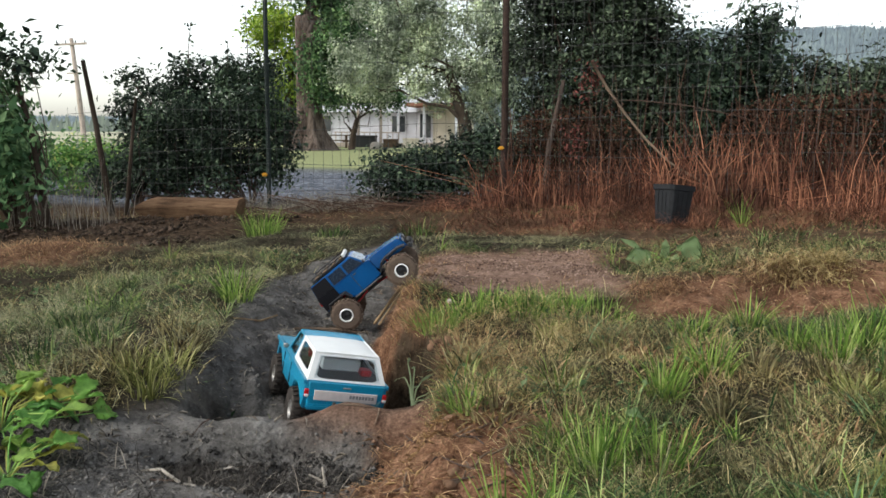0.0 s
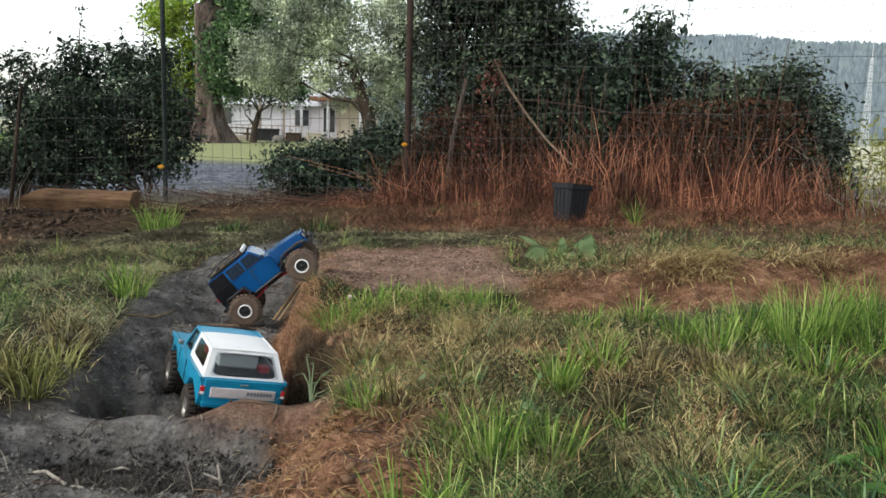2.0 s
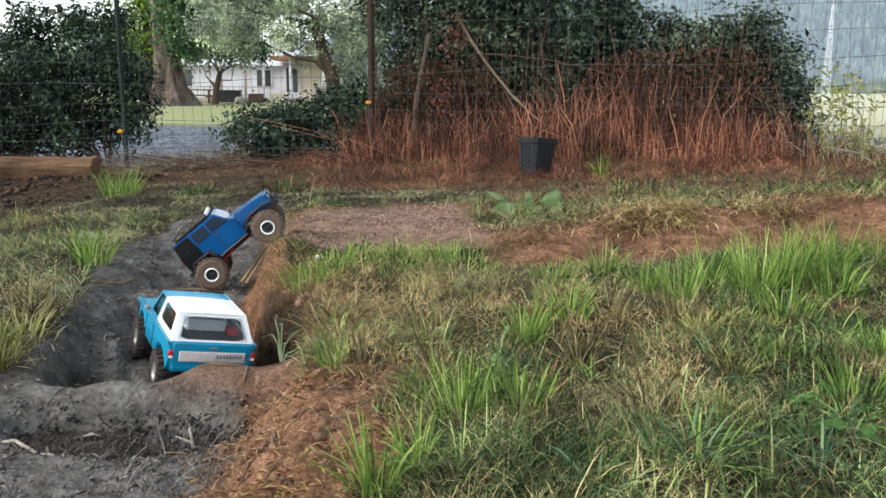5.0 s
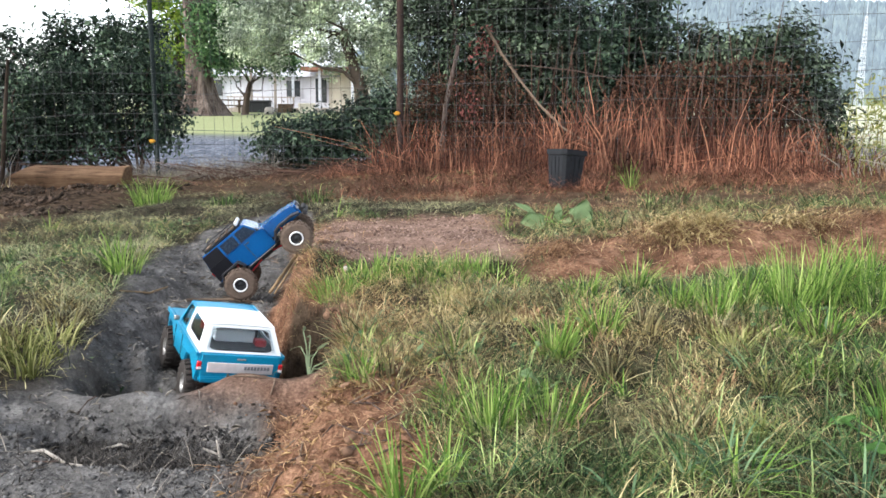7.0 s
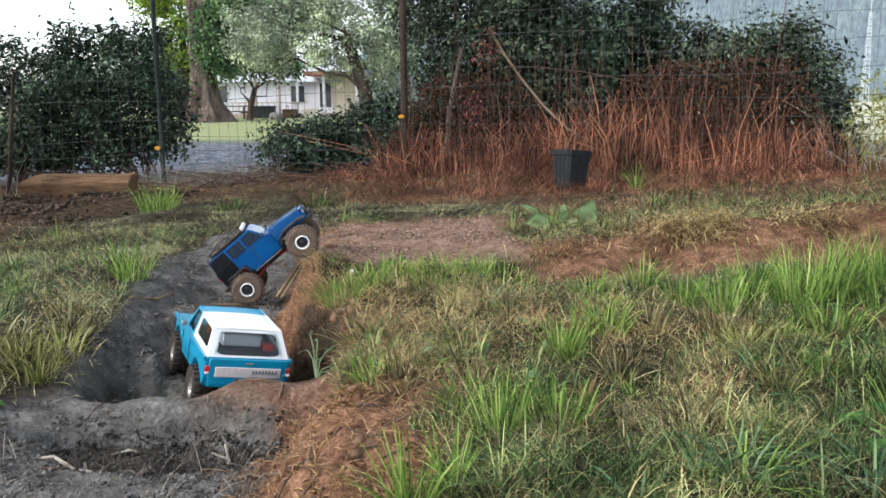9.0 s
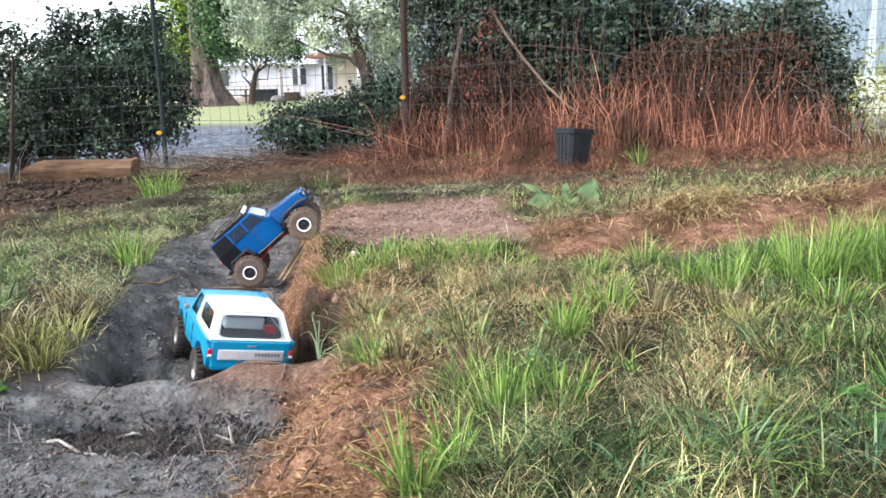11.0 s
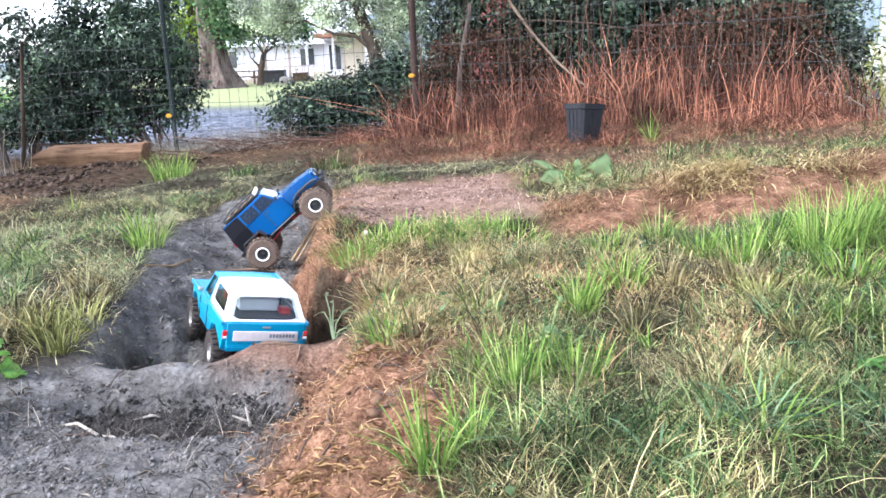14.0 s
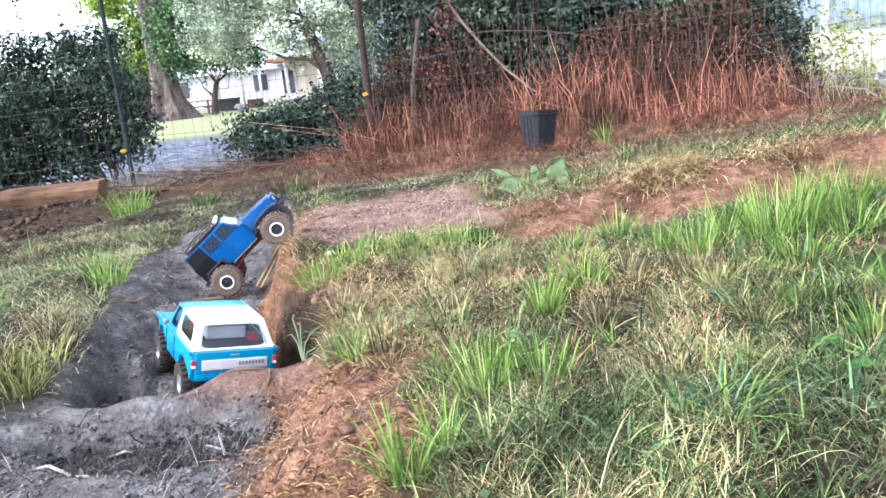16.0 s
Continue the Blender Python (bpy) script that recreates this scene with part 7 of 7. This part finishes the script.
# clods of earth on the rim and the walls
for i in range(60):
    y = rng.uniform(1.6, 5.0)
    x = float(pit_right(y)) + rng.uniform(0.01, 0.14) if i % 3 else rng.uniform(-1.2, -0.35)
    k = rng.uniform(0.008, 0.026) if i % 3 else rng.uniform(0.005, 0.013)
    red = float(zones(np.array([x]), np.array([y]))["red"][0])
    ob = part("clod", rock_mesh(rng, k, k * 0.8, k * 0.65, 1, 0.4), M_REDCLOD if red > 0.4 else M_GREYCLOD, m=pose(x, y, float(height(x, y)) + k * 0.15, 0, 0, rng.uniform(0, 360)))
    tagged(ob, "crumbling reddish clod of earth" if red > 0.4 else "crumbling grey clod of earth", "clod", "clods of earth")

for x, y, k in ((-0.27, 2.48, 0.026), (-0.31, 2.74, 0.028), (-0.25, 2.4, 0.022)):
    ob = part("clod", rock_mesh(rng, k * 1.1, k * 0.9, k * 0.75, 3, 0.8), M_REDCLOD, m=pose(x, y, float(height(x, y)) - k * 0.4, 0, 0, rng.uniform(0, 360)))
    tagged(ob, "large crumbling reddish clod at the pit rim", "clod", "clods of earth")

# twigs lying about
for i in range(120):
    x, y = (rng.uniform(-1.0, -0.3), rng.uniform(1.4, 4.6)) if i < 56 else (rng.uniform(-0.4, 0.15), rng.uniform(1.4, 2.2))
    a, l = rng.uniform(0, 6.28), rng.uniform(0.05, 0.17)
    pts = [(x + math.cos(a) * l * k + rng.normal() * 0.006, y + math.sin(a) * l * k + rng.normal() * 0.006) for k in (-0.5, 0, 0.5)]
    if np.ptp([float(height(*q)) for q in pts]) > 0.03:
        continue
    stick("twig", "small dry twig lying on dusty soil" if i < 56 else "small dry twig on reddish soil", [(px, py, float(height(px, py)) + 0.006) for px, py in pts], [0.0022, 0.0026, 0.0014], M_STICK if i % 2 else M_TWIG, "twig", 5)
stick("stick", "pale curved stick on the reddish soil", [(-0.13, 2.17, 0.03), (-0.05, 2.19, 0.045), (0.03, 2.17, 0.04)], [0.006, 0.008, 0.004])
low = lambda x, y, dz: (x, y, float(height(x, y)) + dz)
stick("stick", "pale dead root lying across the near hollow", [low(-0.83, 1.96, 0.01), low(-0.805, 2.02, 0.02), low(-0.78, 2.07, 0.012)], [0.004, 0.005, 0.003], M_PALEROOT)
stick("stick", "pale dead root crossing another in the near hollow", [low(-0.84, 1.99, 0.008), low(-0.79, 2.0, 0.02), low(-0.75, 2.03, 0.01)], [0.003, 0.004, 0.002], M_PALEROOT)
stick("stick", "bleached root standing up in the near hollow", [low(-0.5, 1.95, -0.01), low(-0.505, 1.95, 0.025), low(-0.51, 1.95, 0.055)], [0.006, 0.004, 0.002], M_PALEROOT)
stick("stick", "bleached root lying in the near hollow", [low(-0.56, 1.99, 0.006), low(-0.52, 1.97, 0.012), low(-0.47, 1.98, 0.006)], [0.003, 0.004, 0.003], M_PALEROOT)
stick("stick", "pale dead root on the dusty soil", [low(-0.98, 1.87, 0.004), low(-0.93, 1.85, 0.02), low(-0.87, 1.85, 0.014), low(-0.8, 1.78, 0.004)], [0.003, 0.005, 0.005, 0.003], M_PALEROOT)
stick("stick", "grey stick half buried in loose soil", [(-0.12, 1.66, 0.03), (-0.05, 1.73, 0.045), (0.0, 1.78, 0.04)], [0.005, 0.006, 0.004])
stick("stick", "thin pale stick on the dusty pit slope", [(x, y, float(height(x, y)) + 0.008) for x, y in ((-1.3, 3.3), (-1.23, 3.45), (-1.2, 3.6))], [0.004, 0.005, 0.003], M_CANE)
stick("stick", "brown stick across the pit floor", [(-1.1, 3.55, float(height(-1.1, 3.55)) + 0.01), (-0.9, 3.6, float(height(-0.9, 3.6)) + 0.015), (-0.72, 3.58, float(height(-0.72, 3.58)) + 0.01)], [0.007, 0.008, 0.006])


# ---- dead canes and brush ----
def canes(n, x0, x1, hlo, hhi, dy, r=0.0042, spread=0.24):
    out = []
    for _ in range(n):
        x = rng.uniform(x0, x1)
        y = fence_y(x) + rng.uniform(*dy)
        h = rng.uniform(hlo, hhi)
        lx, ly = rng.normal() * spread * h, rng.normal() * 0.15 * h
        b = np.array(g(x, y))
        k = rng.uniform(0.15, 0.5)
        out.append(([b, b + (lx * k, ly * 0.4, h * 0.55), b + (lx, ly, h * rng.uniform(0.8, 1.0))], np.array([1.1, 0.9, 0.4]) * r * rng.uniform(0.6, 1.4), 4))
    return out


def cane_stuff(label, mat, *runs):
    V, F = tubes([c for run in runs for c in canes(*run)])
    tagged(part("dead_stalks", np_mesh("dead_stalks", V, F), mat), label, "dead stalks", kind="stuff")


cane_stuff("thicket of reddish dead stalks along the fence", M_REDSTRAW, (650, -0.75, 1.2, 0.1, 0.62, (-0.6, 0.5)), (520, 1.0, 2.9, 0.12, 0.8, (-0.7, 0.5)), (330, 2.5, 3.35, 0.1, 0.5, (-0.7, 0.6)), (90, 1.5, 2.3, 0.5, 1.15, (-0.2, 0.5)), (260, -0.6, 3.6, 0.15, 0.5, (-0.9, 0.1), 0.0026, 1.1))
cane_stuff("brown dead stems inside the hedge", M_TRUNKISH, (170, -0.5, 3.0, 0.5, 1.5, (0.2, 0.7), 0.006, 0.08))
cane_stuff("pale grey dead stalks by the leaning stake", M_PALESTALK, (170, -5.2, -4.0, 0.2, 0.7, (-2.0, -1.2), 0.0024), (60, -3.0, -2.0, 0.05, 0.3, (-0.3, 0.4), 0.004, 0.9))
cane_stuff("thin grey and yellow dead weeds standing on gravel", M_PALESTALK, (150, 3.2, 5.4, 0.15, 0.75, (-0.8, 0.8), 0.0024, 0.3), (70, 3.2, 5.4, 0.05, 0.25, (-0.9, 0.3), 0.005, 1.6))
cane_stuff("reddish brush lying along the fence foot", M_TRUNKISH, (150, -3.0, -0.4, 0.08, 0.22, (-0.7, 0.2), 0.005, 3.5))
x, y = rng.uniform(-0.6, 3.5, 24000), rng.random(24000)
yy = np.array([fence_y(v) for v in x]) + 0.25 + 0.7 * y
z = height(x, yy) + rng.random(24000) ** 1.3 * (0.4 + 0.6 * patch(x, yy * 0.3, 1.6, 91))
N = rng.normal(size=(24000, 3)) + np.array([0, -0.5, 0.4])
N /= np.linalg.norm(N, axis=1)[:, None]
V, F = leaf_arrays(np.stack([x, yy, z], 1), N, rng.uniform(0.02, 0.06, 24000), rng, 0.45)
tagged(part("dead_leaves", np_mesh("dead_leaves", V, F), M_BROWNLEAF), "mass of brown dead leaves under the hedge", "dead leaves", kind="stuff")
for cx, cy, cz in ((0.42, 8.75, 1.38), (0.3, 8.7, 0.75)):
    d = rng.normal(size=(120, 3)) * (0.07, 0.06, 0.11)
    N = rng.normal(size=(120, 3))
    N /= np.linalg.norm(N, axis=1)[:, None]
    V, F = leaf_arrays(d, N, rng.uniform(0.03, 0.06, 120), rng, 0.5)
    tagged(part("withered_spray", np_mesh("withered_spray", V, F), M_REDLEAF, m=Matrix.Translation((cx, cy, cz))), "withered red leaves hanging in the hedge", "dead leaves", kind="stuff")

# sprouting shoots on top of the bushes
for x, y, z0, h in ((1.95, 9.3, 1.8, 0.75), (2.35, 9.3, 1.9, 0.6), (2.55, 9.3, 1.85, 0.55), (-4.3, 9.5, 1.6, 0.55), (-3.5, 9.4, 1.55, 0.75), (-3.8, 9.5, 1.6, 0.3), (2.15, 9.35, 1.9, 0.4)):
    lx = rng.uniform(-0.08, 0.12)
    ob = thing("shoot", "thin leafy shoot rising above the bush", "shoot", (x, y, z0), "leafy shoots")
    pts = [(0, 0, -0.3), (lx * 0.3, 0, h * 0.4), (lx, 0, h)]
    part("stem", np_mesh("stem", *tube_arrays(pts, [0.006, 0.005, 0.003], 5)), M_TWIG, ob)
    n = int(h * 34)
    u = rng.random(n)
    P = np.stack([lx * u + rng.normal(size=n) * 0.025, rng.normal(size=n) * 0.025, u * h], 1)
    N = rng.normal(size=(n, 3)) * 0.5 + np.array([0, -0.7, 0.3])
    N /= np.linalg.norm(N, axis=1)[:, None]
    V, F = leaf_arrays(P, N, rng.uniform(0.04, 0.065, n), rng, 0.55)
    part("foliage", np_mesh("foliage", V, F), M_DARKLEAF, ob)
# weeds in the open corner by the field
x = rng.uniform(3.4, 5.6, 420)
yy = np.array([fence_y(v) for v in x]) + rng.uniform(-0.5, 0.6, 420)
lay("grass", "tall yellowing weeds by the open end of fence", x, yy, (0.15, 0.6), (0.004, 0.008), (0.1, 0.7), M_YELLOWEED)
for k in range(16):
    x = rng.uniform(3.5, 5.0)
    y = fence_y(x) + rng.uniform(-0.7, 0.5)
    h, lx = rng.uniform(0.35, 0.85), rng.normal() * 0.12
    ob = thing("tall_weed", "tall thin yellowing weed beside the wire fence", "weed", g(x, y), "tall weeds")
    part("stem", np_mesh("stem", *tube_arrays([(0, 0, -0.02), (lx * 0.4, 0, h * 0.5), (lx, 0.02, h)], [0.005, 0.004, 0.002], 5)), M_YELLOWEED, ob)
    n = int(h * 60)
    u = rng.uniform(0.15, 1, n)
    P = np.stack([lx * u + rng.normal(size=n) * 0.05, rng.normal(size=n) * 0.05, u * h], 1)
    N = rng.normal(size=(n, 3)) * 0.6 + np.array([0, -0.4, 0.5])
    N /= np.linalg.norm(N, axis=1)[:, None]
    part("foliage", np_mesh("foliage", *leaf_arrays(P, N, rng.uniform(0.04, 0.1, n), rng, 0.25)), M_YELLOWEED, ob)
x = rng.uniform(-3.3, -1.8, 1500)
lay("grass", "dull dead grass at the fence foot", x, 8.7 + rng.uniform(-0.3, 0.7, 1500), (0.08, 0.3), (0.003, 0.006), (0.3, 1.0), M_PALESTALK)
# thinner grass over the rest of the plot
x, y = scatter(110000, -6, 6, -3.5, 7, lambda x, y: (1 - in_view(x, y) * smooth(0.5, 1.0, y)) * (1 - np.clip(zones(x, y)["dust"] + zones(x, y)["red"], 0, 1)) * (0.3 + 0.7 * patch(x, y, 1.2, 41)))
lay("grass", "thin mixed grass over the rest of the plot", x, y, (0.07, 0.18), (0.006, 0.012), (0.7, 1.12), M_DULL)
x, y = scatter(85000, -6, 6, -3.5, 7, lambda x, y: (1 - in_view(x, y) * smooth(0.5, 1.0, y)) * (1 - np.clip(zones(x, y)["dust"] + zones(x, y)["red"], 0, 1)) * patch(x, y, 1.2, 41))
lay("grass", "greener grass over the rest of the plot", x, y, (0.08, 0.2), (0.006, 0.012), (0.6, 1.12), M_GRASS)
